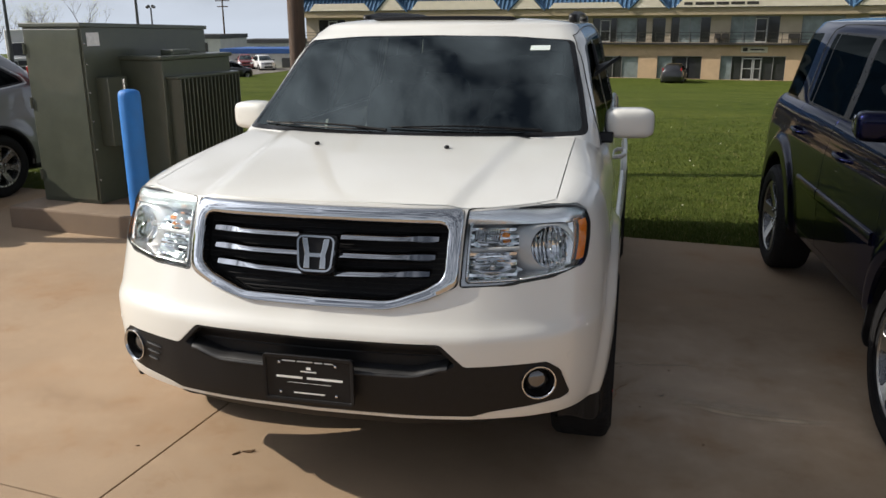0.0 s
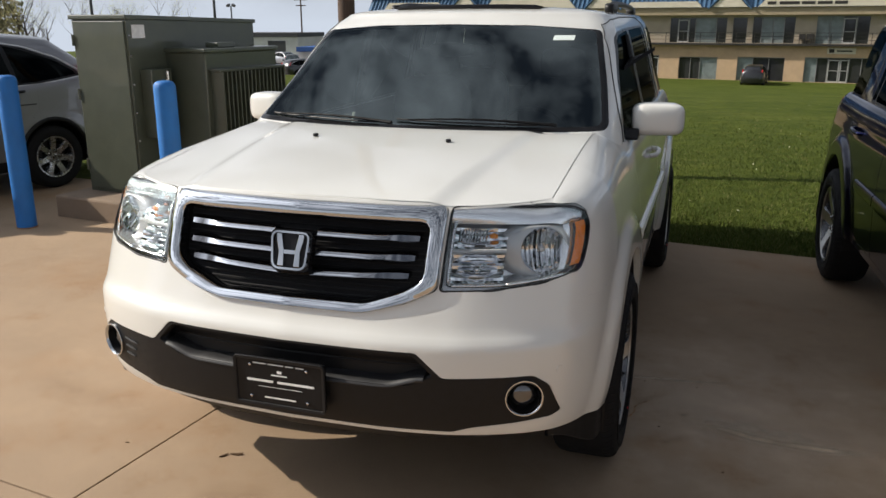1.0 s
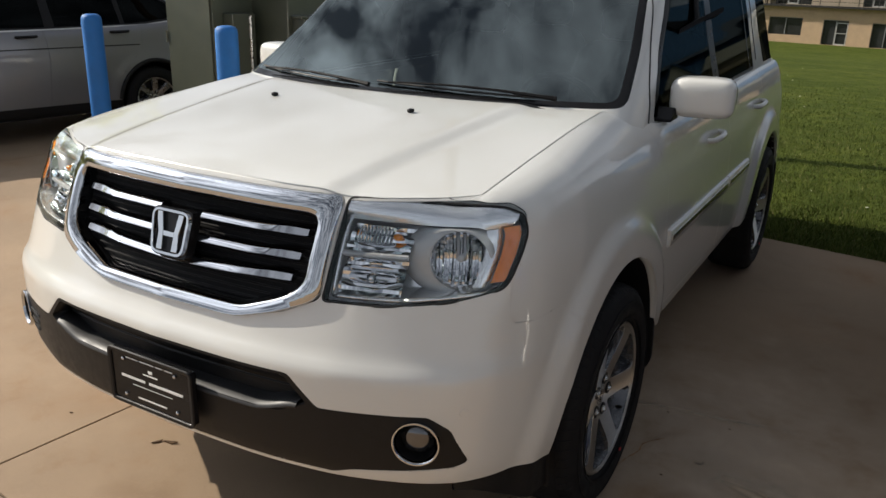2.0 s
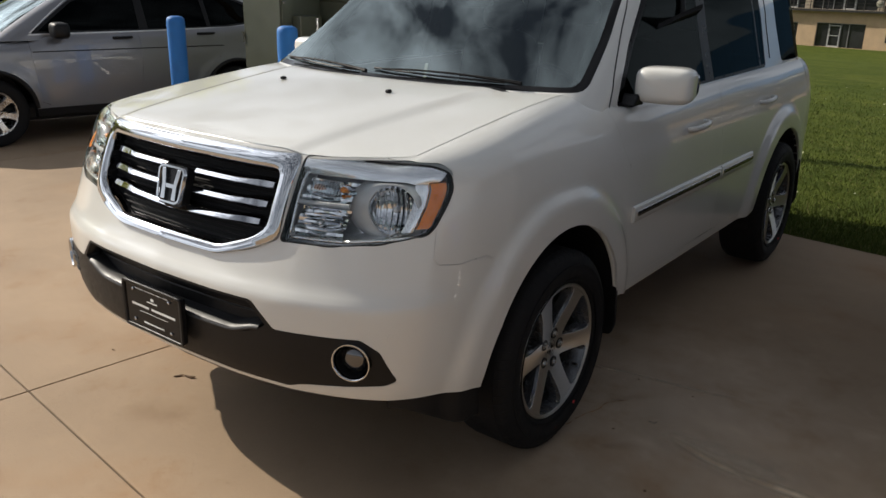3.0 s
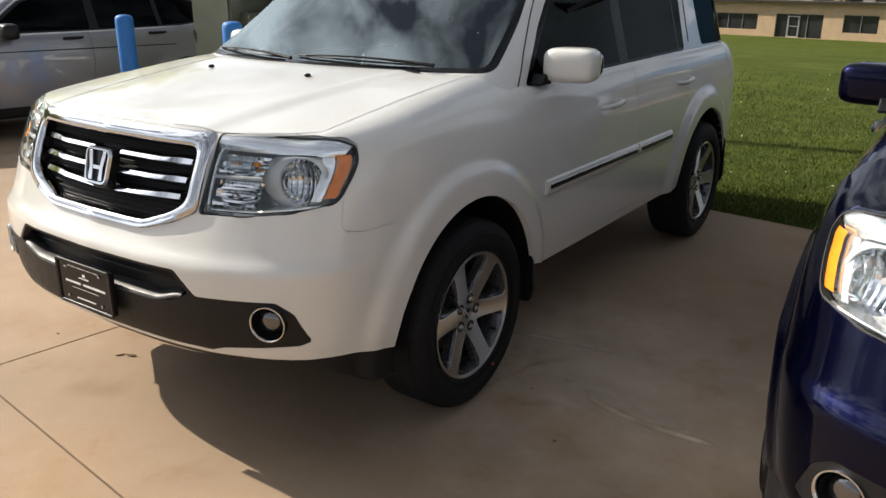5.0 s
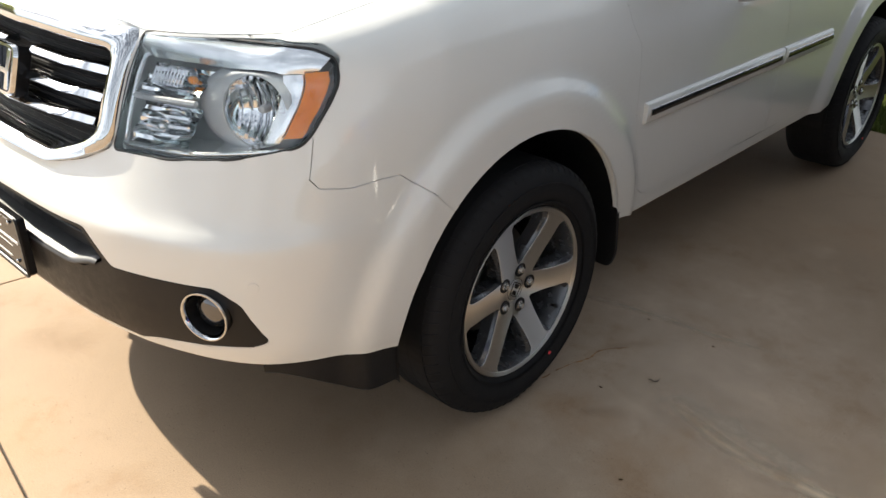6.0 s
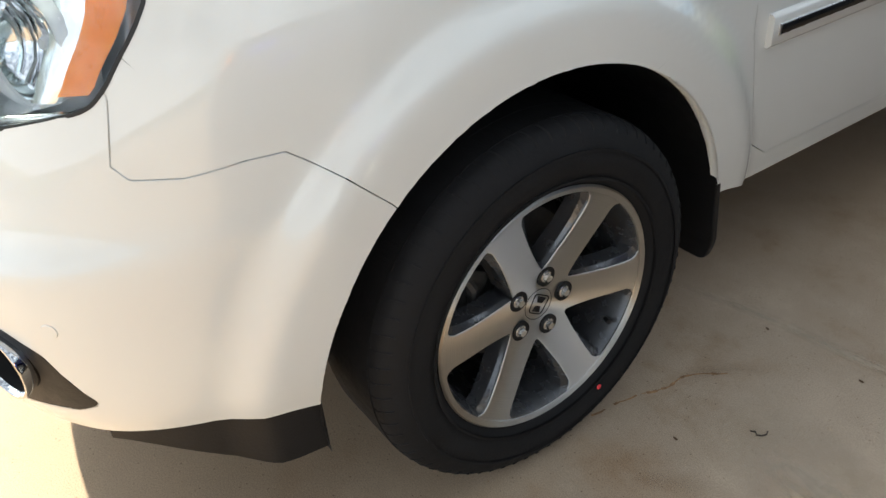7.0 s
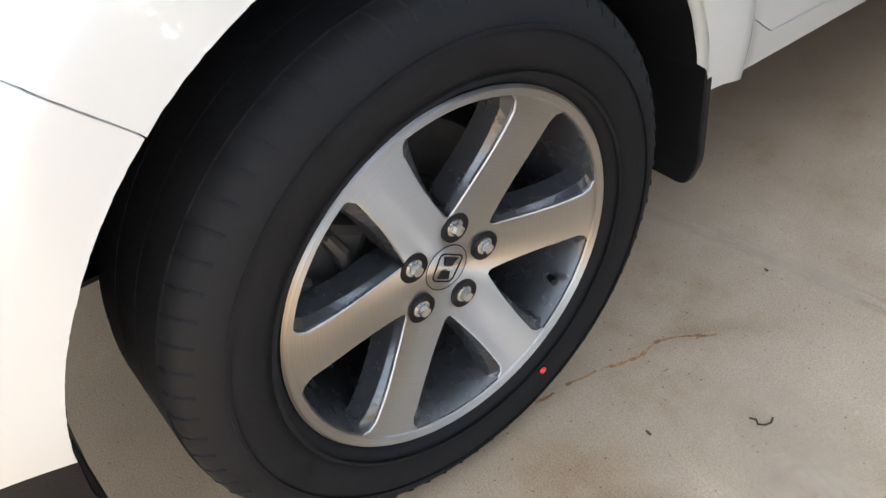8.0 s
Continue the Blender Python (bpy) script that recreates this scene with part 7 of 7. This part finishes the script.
wall_with_holes("ground_floor_wall", LOWER, -1.5, 3.05, TAN)
wall_with_holes("upper_floor_wall", UPPER, 3.05, 6.0, PALE)
part("rear_block", box((0, 0.6, -1.5), (LENGTH, 16, 6.0)), PALE, shop)


def build_window(bars, z0, z1, doors, sky_tinted):
    a, b = bars[0], bars[-1]
    win = part("window", box((a, 0.20, z0), (b, 0.24, z1)), RAIL, shop, "shop window with dark panes and panes coloured like reflected sky")
    for k, x in enumerate(bars):
        part("mullion", box((max(a, x - 0.03), 0.10, z0), (min(b, x + 0.03), 0.16, z1)), THIN_FRAME, win)
    for k, (x, y) in enumerate(zip(bars, bars[1:])):
        part("pane", box((x, 0.165, z0), (y, 0.195, z1)), SKY_PANE if k in sky_tinted else SHOP_GLASS, win)
        if k in doors:
            bm = bmesh.new()
            for lo, hi in (((x + 0.04, z0), (x + 0.11, z1 - 0.18)), ((y - 0.11, z0), (y - 0.04, z1 - 0.18)), ((x + 0.13, z1 - 0.27), (y - 0.13, z1 - 0.18)), ((x + 0.13, z0), (y - 0.13, z0 + 0.12))):
                add_box(bm, (lo[0], 0.08, lo[1]), (hi[0], 0.098, hi[1]))
            part("door_frame", bm, ALU, win, "white door frame")
            part("push_bar", box((x + 0.13, 0.06, z0 + 0.95), (y - 0.13, 0.085, z0 + 1.0)), ALU, win)
    part("window_head", box((a, 0.10, z1 - 0.06), (b, 0.165, z1)), THIN_FRAME, win)


for row in LOWER + UPPER:
    build_window(*row)
balcony = part("balcony", box((-0.2, -0.55, 3.05), (LENGTH + 0.2, -0.003, 3.22)), RAIL, shop, "dark balcony slab")
for z in (3.52, 3.80, 4.10):
    part("handrail", box((0, -0.53, z), (LENGTH, -0.49, z + 0.035)), RAIL, balcony)
for k in range(45):
    x = LENGTH * k / 44
    part("baluster", box((x - 0.025, -0.54, 3.22), (x + 0.025, -0.48, 4.12)), RAIL, balcony)
for x, w in ((22.5, 0.9), (41.0, 0.5), (41.6, 0.6), (47.0, 0.9)):
    seat = part("balcony_bench", box((x, -0.35, 3.60), (x + w, -0.05, 3.68)), RAIL, balcony, "dark bench on the balcony")
    part("bench_back", box((x, -0.06, 3.68), (x + w, -0.02, 4.02)), RAIL, seat)
    for k in (0.03, w - 0.08):
        part("bench_leg", box((x + k, -0.33, 3.22), (x + k + 0.05, -0.07, 3.60)), RAIL, seat)
part("fascia", box((-1.0, -0.75, 5.60), (LENGTH + 1, -0.6, 6.25)), KHAKI, shop, "khaki fascia board")
part("soffit", box((-1.0, -0.6, 5.64), (LENGTH + 1, -0.003, 5.70)), CREAM, shop)
for x0, x1, z1 in ((1.0, 7.9, 6.95), (12.4, 21.6, 7.08), (26.3, 33.0, 6.75), (37.6, 51.3, 7.15), (55.6, 65.0, 7.1)):
    slope = (z1 - 6.25) * 0.9
    parapet = part("parapet", prism([(x0, 6.255), (x1, 6.255), (x1 - slope, z1), (x0 + slope, z1)], "y", -0.95, -0.76), CREAM, shop, "cream sign parapet with slanted ends")
    if x1 == 51.3:
        for a, b in ((38.31, 39.0), (39.25, 40.8), (40.97, 42.0), (42.17, 43.28), (43.45, 44.4)):
            part("sign_bar", box((a, -0.97, 6.43), (b, -0.952, 6.67)), RAIL, parapet, "dark sign lettering too small to read")
dish = lathe([(0.0, 0.0), (-0.03, 0.18), (-0.09, 0.30), (-0.10, 0.30), (-0.04, 0.18), (-0.012, 0.0)], 24, "z")
bmesh.ops.transform(dish, matrix=pose(22.2, -0.42, 3.85, 70, 0, 30), verts=dish.verts)
part("satellite_dish", dish, CREAM, balcony, "small white satellite dish")
part("dish_stem", tube([(22.2, -0.42, 3.2), (22.2, -0.40, 3.85)], 0.03, 8), RAIL, balcony)
sign = part("shop_sign", box((43.29, -0.06, 2.42), (45.47, -0.004, 2.92), 0.02), CREAM, shop, "pale shop sign with a dark dot and bars")
part("sign_mark", box((43.45, -0.09, 2.52), (43.85, -0.061, 2.82), 0.03), RAIL, sign)
part("sign_text", box((44.05, -0.08, 2.60), (45.2, -0.061, 2.72)), RAIL, sign)


def ribbed(a0, a1, b0, b1, pitch):
    """A sloping roof sheet with raised standing ribs, from two bottom and two top corners."""
    bm = bmesh.new()
    A0, A1, B0, B1 = (Vector(p) for p in (a0, a1, b0, b1))
    n = (A1 - A0).cross(B0 - A0).normalized()
    if n.z < 0:
        n = -n
    count = max(2, int((A1 - A0).length / pitch))
    for k in range(count):
        t0, t1, t2 = k / count, (k + 0.78) / count, (k + 1) / count
        for s0, s1, h in ((t0, t1, 0.0), (t1, t2, 0.13)):
            p, q, r, s = A0.lerp(A1, s0), A0.lerp(A1, s1), B0.lerp(B1, s1), B0.lerp(B1, s0)
            vs = [bm.verts.new(v + n * h) for v in (p, q, r, s)]
            bm.faces.new(vs)
            if h:
                bm.faces.new([bm.verts.new(v) for v in (p, p + n * h, s + n * h, s)])
                bm.faces.new([bm.verts.new(v) for v in (q, q + n * h, r + n * h, r)])
    return bm


part("lower_roof", ribbed((-1.0, -0.85, 6.22), (LENGTH + 1, -0.85, 6.22), (-1.0, 0.4, 7.75), (LENGTH + 1, 0.4, 7.75), 0.42), BLUE_ROOF, shop, "blue ribbed metal roof")
part("upper_fascia", box((-2.2, -0.5, 7.72), (LENGTH + 2, -0.2, 7.98)), GUTTER, shop, "grey gutter below the upper roof")
part("upper_roof", ribbed((-2.2, -0.5, 7.98), (LENGTH + 2, -0.5, 7.98), (6.0, 9.0, 13.2), (LENGTH - 6, 9.0, 13.2), 0.42), BLUE_ROOF, shop, "blue ribbed metal roof")
part("hip_roof", ribbed((-2.2, 18.0, 7.98), (-2.2, -0.5, 7.98), (6.0, 9.0, 13.2), (6.0, 8.9, 13.2), 0.42), BLUE_ROOF, shop)
part("roof_valley", ribbed((10.7, -0.56, 8.02), (11.05, -0.56, 8.02), (11.3, 8.9, 13.23), (11.65, 8.9, 13.23), 0.4), GUTTER, shop, "dark flashing up the roof slope")
for x in (10.2, 24.1, 35.3, 53.4):
    gable = part("gable", prism([(x - 1.45, 6.255), (x + 1.45, 6.255), (x, 7.72)], "y", -0.95, 0.2), CREAM, shop, "small cream gable")
    for sgn in (1, -1):
        bm = bmesh.new()
        vs = [bm.verts.new(p) for p in ((x + sgn * 1.78, -1.05, 6.06), (x, -1.05, 7.86), (x, 0.4, 7.86), (x + sgn * 1.78, 0.4, 6.06))]
        f = bm.faces.new(vs)
        up = bmesh.ops.extrude_face_region(bm, geom=[f])["geom"]
        bmesh.ops.translate(bm, vec=(0, 0, 0.14), verts=[g for g in up if isinstance(g, bmesh.types.BMVert)])
        bmesh.ops.recalc_face_normals(bm, faces=bm.faces)
        part("gable_roof", bm, BLUE_ROOF, gable)
ROAD = plain("asphalt", (0.145, 0.135, 0.12), 0.9, 0, 0.2, 2, 0.2)
road_rows = [[(x, y, lawn_height(x, y) + 0.06) for y in np.linspace(64.5, 86.0, 16)] for x in np.linspace(-120.0, LEFT_X - 3, 40)]
tagged(part("road", grid_mesh(road_rows), ROAD), kind="structure", label="grey asphalt road", category="road")
walk_bm = box((0, -6.0, -0.3), (LENGTH, -0.05, 0.03))
path_ob = part("pavement", walk_bm, PAD_CONCRETE)
path_ob.matrix_world = FRONT
tagged(path_ob, kind="structure", label="pale concrete walk before the shops", category="pavement")

# ---- distant low buildings ----
WHITE_WALL = plain("white_metal_wall", (0.66, 0.66, 0.65), 0.7, 0, 0.08, 1.0)
DARK_ROOF = plain("dark_roof_edge", (0.06, 0.062, 0.068), 0.7)
STRIPE = plain("blue_stripe", (0.03, 0.10, 0.32), 0.6)
for x, y, w, d, h, turn, stripe in ((-66.0, 98.0, 12.4, 10, 3.2, 6, DARK_ROOF), (-47.0, 87.0, 11.5, 8, 1.75, 4, STRIPE), (-58.0, 112.0, 11.0, 8, 2.3, 2, DARK_ROOF)):
    b = empty("warehouse", pose(x, y, FAR_Z, 0, 0, turn), label="low white metal warehouse far beyond the lawn", category="building")
    part("wall", box((0, 0, -0.5), (w, d, h)), WHITE_WALL, b)
    part("roof_edge", box((-0.15, -0.15, h - 0.10), (w + 0.15, d + 0.15, h + 0.45)), stripe, b)
    for k in range(2):
        part("roller_door", box((w * (0.25 + 0.4 * k), -0.06, 0), (w * (0.25 + 0.4 * k) + 2.6, -0.004, min(h - 0.6, 2.6))), DARK_ROOF, b)


def build_truck(m):
    """A white box truck seen from the front: cargo box, cab, screen, grille, bumper, lamps and wheels."""
    t = empty("box_truck", m, label="white box truck parked far beyond the lawn", category="truck")
    part("cargo_box", box((-1.2, 1.3, 0.9), (1.2, 6.0, 3.35), 0.04), WHITE_WALL, t)
    part("cab", prism([(-0.9, 0.55), (1.3, 0.55), (1.3, 2.45), (0.45, 2.45), (-0.05, 1.5), (-0.9, 1.35)], "x", -0.95, 0.95, 0.05), WHITE_WALL, t)
    part("windscreen", box((-0.85, -0.02, -0.5), (0.85, 0.02, 0.5), 0.01, pose(0, 0.17, 1.98, -28, 0, 0)), SHOP_GLASS, t, "dark windscreen")
    part("grille", box((-0.6, -0.94, 0.85), (0.6, -0.90, 1.2), 0.01), DARK_ROOF, t)
    part("bumper", box((-1.0, -1.02, 0.5), (1.0, -0.86, 0.75), 0.03), DARK_ROOF, t)
    for s in (1, -1):
        part("headlamp", box((s * 0.78 - 0.13, -0.95, 0.9), (s * 0.78 + 0.13, -0.90, 1.15), 0.02), GALV, t)
        for y in (0.1, 4.8):
            wheel = lathe([(-0.14, 0.0), (-0.14, 0.40), (-0.11, 0.45), (0.11, 0.45), (0.14, 0.40), (0.14, 0.0)], 28)
            bmesh.ops.translate(wheel, vec=(s * 0.86, y, 0.45), verts=wheel.verts)
            part("wheel", wheel, RUBBER, t)
    return t


build_truck(pose(-43.0, 50.0, lawn_height(-43.0, 50.0), 0, 0, 41.5))
shed = empty("shed", pose(-40.2, 14.6, lawn_height(-40.2, 14.6), 0, 0, 66), label="low grey metal shed below the trees", category="building")
part("wall", box((0, 0, -0.5), (4.6, 4, 1.75)), GALV, shed)
part("roof", prism([(-0.3, 1.72), (4.3, 1.72), (2.0, 2.15)], "x", -0.2, 4.8), DARK_ROOF, shed)

# ---- trees ----
BARK = plain("grey_brown_bark", (0.085, 0.066, 0.048), 0.95, 0, 0.3, 10, 0.5, stretch=(4, 4, 0.7))


def leaf_material(name, lo, hi):
    """Thin leaves: light comes through them as well as off them."""
    m, n, l, b = material(name)
    geo = n.new("ShaderNodeNewGeometry")
    r = ramp_node(n, l, geo.outputs["Random Per Island"], [(0.0, lo), (1.0, hi)])
    l.new(r.outputs["Color"], b.inputs["Base Color"])
    setp(b, Roughness=0.7)
    tr = n.new("ShaderNodeBsdfTranslucent")
    l.new(r.outputs["Color"], tr.inputs["Color"])
    add = n.new("ShaderNodeAddShader")
    l.new(b.outputs[0], add.inputs[0])
    l.new(tr.outputs[0], add.inputs[1])
    l.new(add.outputs[0], n["Material Output"].inputs["Surface"])
    return m


SPRING = leaf_material("spring_leaves", (0.16, 0.18, 0.034), (0.35, 0.35, 0.085))
SCRUB = leaf_material("brown_scrub", (0.085, 0.078, 0.044), (0.195, 0.178, 0.088))


def grow(bm, tips, rr, base, way, length, radius, depth):
    steps = 4
    pts, radii = [base], [radius]
    p, d = base.copy(), way.normalized()
    for k in range(steps):
        d = (d + Vector((rr.uniform(-0.16, 0.16), rr.uniform(-0.16, 0.16), rr.uniform(0.0, 0.12)))).normalized()
        p = p + d * length / steps
        pts.append(p.copy())
        radii.append(radius * (1 - 0.62 * (k + 1) / steps))
    add_tube(bm, pts, radii, 6 if depth > 2 else 4 if depth > 1 else 3, cap=False)
    if depth == 0:
        tips += pts[1:]
        return
    for k in range(4 if depth > 1 else 3):
        t = rr.uniform(0.35, 1.0)
        i = min(int(t * steps), steps - 1)
        at = pts[i].lerp(pts[i + 1], t * steps - i)
        spin = rr.uniform(0, 2 * math.pi)
        out = Vector((math.cos(spin), math.sin(spin), rr.uniform(0.35, 1.2)))
        grow(bm, tips, rr, at, d * 0.6 + out * 0.7, length * rr.uniform(0.45, 0.68), radii[i] * 0.55, depth - 1)


def build_tree(seed, height, leaves, leaf_size):
    rr = random.Random(seed)
    tree = empty("tree", label="tall slender tree with sparse yellow-green spring leaves", category="tree")
    bm, tips = bmesh.new(), []
    grow(bm, tips, rr, Vector((0, 0, -0.4)), Vector((rr.uniform(-0.08, 0.08), rr.uniform(-0.08, 0.08), 1)), height * 0.62, 0.17, 4)
    part("trunk", shade(bm), BARK, tree)
    bm = bmesh.new()
    for _ in range(leaves):
        at = rr.choice(tips) + Vector((rr.gauss(0, 0.25), rr.gauss(0, 0.25), rr.gauss(0, 0.25)))
        m = Matrix.Translation(at) @ Euler((rr.uniform(0, 6.3), rr.uniform(0, 6.3), rr.uniform(0, 6.3))).to_matrix().to_4x4()
        s = leaf_size * rr.uniform(0.5, 1.3)
        bm.faces.new([bm.verts.new(m @ Vector(q)) for q in ((-s, 0, 0), (0, -0.45 * s, 0.1 * s), (s, 0, 0), (0, 0.45 * s, 0.1 * s))])
    part("crown", bm, SPRING, tree)
    return tree


def tree_spot(angle, far):
    x, y = 2.6 - far * math.sin(radians(angle)), -1.6 + far * math.cos(radians(angle))
    return x, y, lawn_height(x, y)


kinds = [build_tree(3, 12.0, 15000, 0.085), build_tree(8, 14.0, 14000, 0.085), build_tree(21, 11.0, 15000, 0.08), build_tree(34, 10.0, 260, 0.06)]
rr = random.Random(17)
spots = []
for k in range(64):
    spots.append((45.5 + 60 * (k + rr.uniform(0, 0.8)) / 64, rr.uniform(55, 84)))
for a, b in ((0, 13), (1, 22), (2, 31)):
    spots[a], spots[b] = spots[b], spots[a]
for k, (angle, far) in enumerate(spots):
    x, y, z = tree_spot(angle, far)
    size = rr.uniform(0.8, 1.15) * (0.62 if angle < 47.5 else 1.0)
    kind = kinds[3] if angle < 53.5 else kinds[k % 3]
    m = pose(x, y, z, 0, 0, rr.uniform(0, 360)) @ Matrix.Diagonal((size, size, size, 1))
    if k < 3:
        kinds[k].matrix_basis = m
    elif k == 3:
        kinds[3].matrix_basis = m
    else:
        made = copy_thing(kind, Matrix())
        made.matrix_basis = m
    group_ob = kinds[k] if k < 4 else made
    tagged(group_ob, group="trees behind the parking area")
for k in range(9):
    x, y, z = tree_spot(38.5 + 0.85 * k + rr.uniform(-0.3, 0.3), rr.uniform(74, 92))
    size = rr.uniform(0.55, 0.8)
    made = copy_thing(kinds[3], Matrix())
    made.matrix_basis = pose(x, y, z, 0, 0, rr.uniform(0, 360)) @ Matrix.Diagonal((size, size, size, 1))
    tagged(made, group="trees behind the parking area")
made = copy_thing(kinds[3], Matrix())
made.matrix_basis = pose(-55.0, 66.0, FAR_Z, 0, 0, 30) @ Matrix.Diagonal((0.75, 0.75, 0.72, 1))
made = copy_thing(kinds[3], Matrix())
made.matrix_basis = pose(-41.5, 41.0, lawn_height(-41.5, 41), 0, 0, 120) @ Matrix.Diagonal((0.6, 0.6, 0.62, 1))

# undergrowth: thin twigs and small dull leaves in a deep band
bm = bmesh.new()
for k in range(70000):
    angle, far = rr.uniform(46.5, 108), rr.uniform(56, 82)
    x, y, z = tree_spot(angle, far)
    h = 8.5 * rr.random() ** 1.15 * (0.6 if angle < 50 else 1)
    m = Matrix.Translation((x, y, z + h)) @ Euler((rr.uniform(0, 6.3), rr.uniform(0, 6.3), rr.uniform(0, 6.3))).to_matrix().to_4x4()
    s = rr.uniform(0.08, 0.27)
    bm.faces.new([bm.verts.new(m @ Vector(q)) for q in ((-s, 0, 0), (0, -0.4 * s, 0.1 * s), (s, 0, 0), (0, 0.5 * s, 0.1 * s))])
tagged(part("undergrowth", bm, SCRUB), kind="stuff", label="dense brown and green undergrowth below the trees", category="bushes")
bm = bmesh.new()
for k in range(650):
    angle, far = rr.uniform(46.5, 108), rr.uniform(55, 82)
    x, y, z = tree_spot(angle, far)
    h = rr.uniform(3, 8.5) * (0.6 if angle < 49 else 1)
    dx, dy = rr.uniform(-0.5, 0.5), rr.uniform(-0.5, 0.5)
    add_tube(bm, [(x, y, z - 0.2), (x + dx * 0.4, y + dy * 0.4, z + h * 0.5), (x + dx, y + dy, z + h)], [0.04, 0.028, 0.01], 3, cap=False)
tagged(part("saplings", bm, BARK), kind="stuff", label="thin bare saplings among the trees", category="trees")

# the deep wood behind, too far to tell its trees apart
FAR_WOOD = leaf_material("far_wood_haze", (0.135, 0.123, 0.076), (0.25, 0.24, 0.115))
count = 60000
angle = np.radians(rng.uniform(47.0, 112.0, count))
far = rng.uniform(86.0, 100.0, count)
near_end = np.clip((np.degrees(angle) - 46.0) / 8.0, 0.45, 1.0)
h = 12.5 * near_end * rng.random(count) ** 0.85 * (0.78 + 0.22 * np.sin(angle * 47.0) * np.sin(angle * 19.0 + 1.0))
mid = np.stack([2.6 - far * np.sin(angle), -1.6 + far * np.cos(angle), FAR_Z * 0.75 + h], 1)
size = rng.uniform(0.14, 0.40, count)[:, None]
one = rng.normal(size=(count, 3))
two = rng.normal(size=(count, 3))
one /= np.linalg.norm(one, axis=1)[:, None]
two /= np.linalg.norm(two, axis=1)[:, None]
co = np.stack([mid - one * size, mid - two * size * 0.5, mid + one * size, mid + two * size * 0.5], 1).reshape(-1, 3)
me = bpy.data.meshes.new("far_wood")
me.from_pydata(co.tolist(), [], [(4 * k, 4 * k + 1, 4 * k + 2, 4 * k + 3) for k in range(count)])
me.materials.append(FAR_WOOD)
tagged(new("far_wood", me), kind="stuff", label="hazy brown and olive wood behind the nearer trees", category="trees")
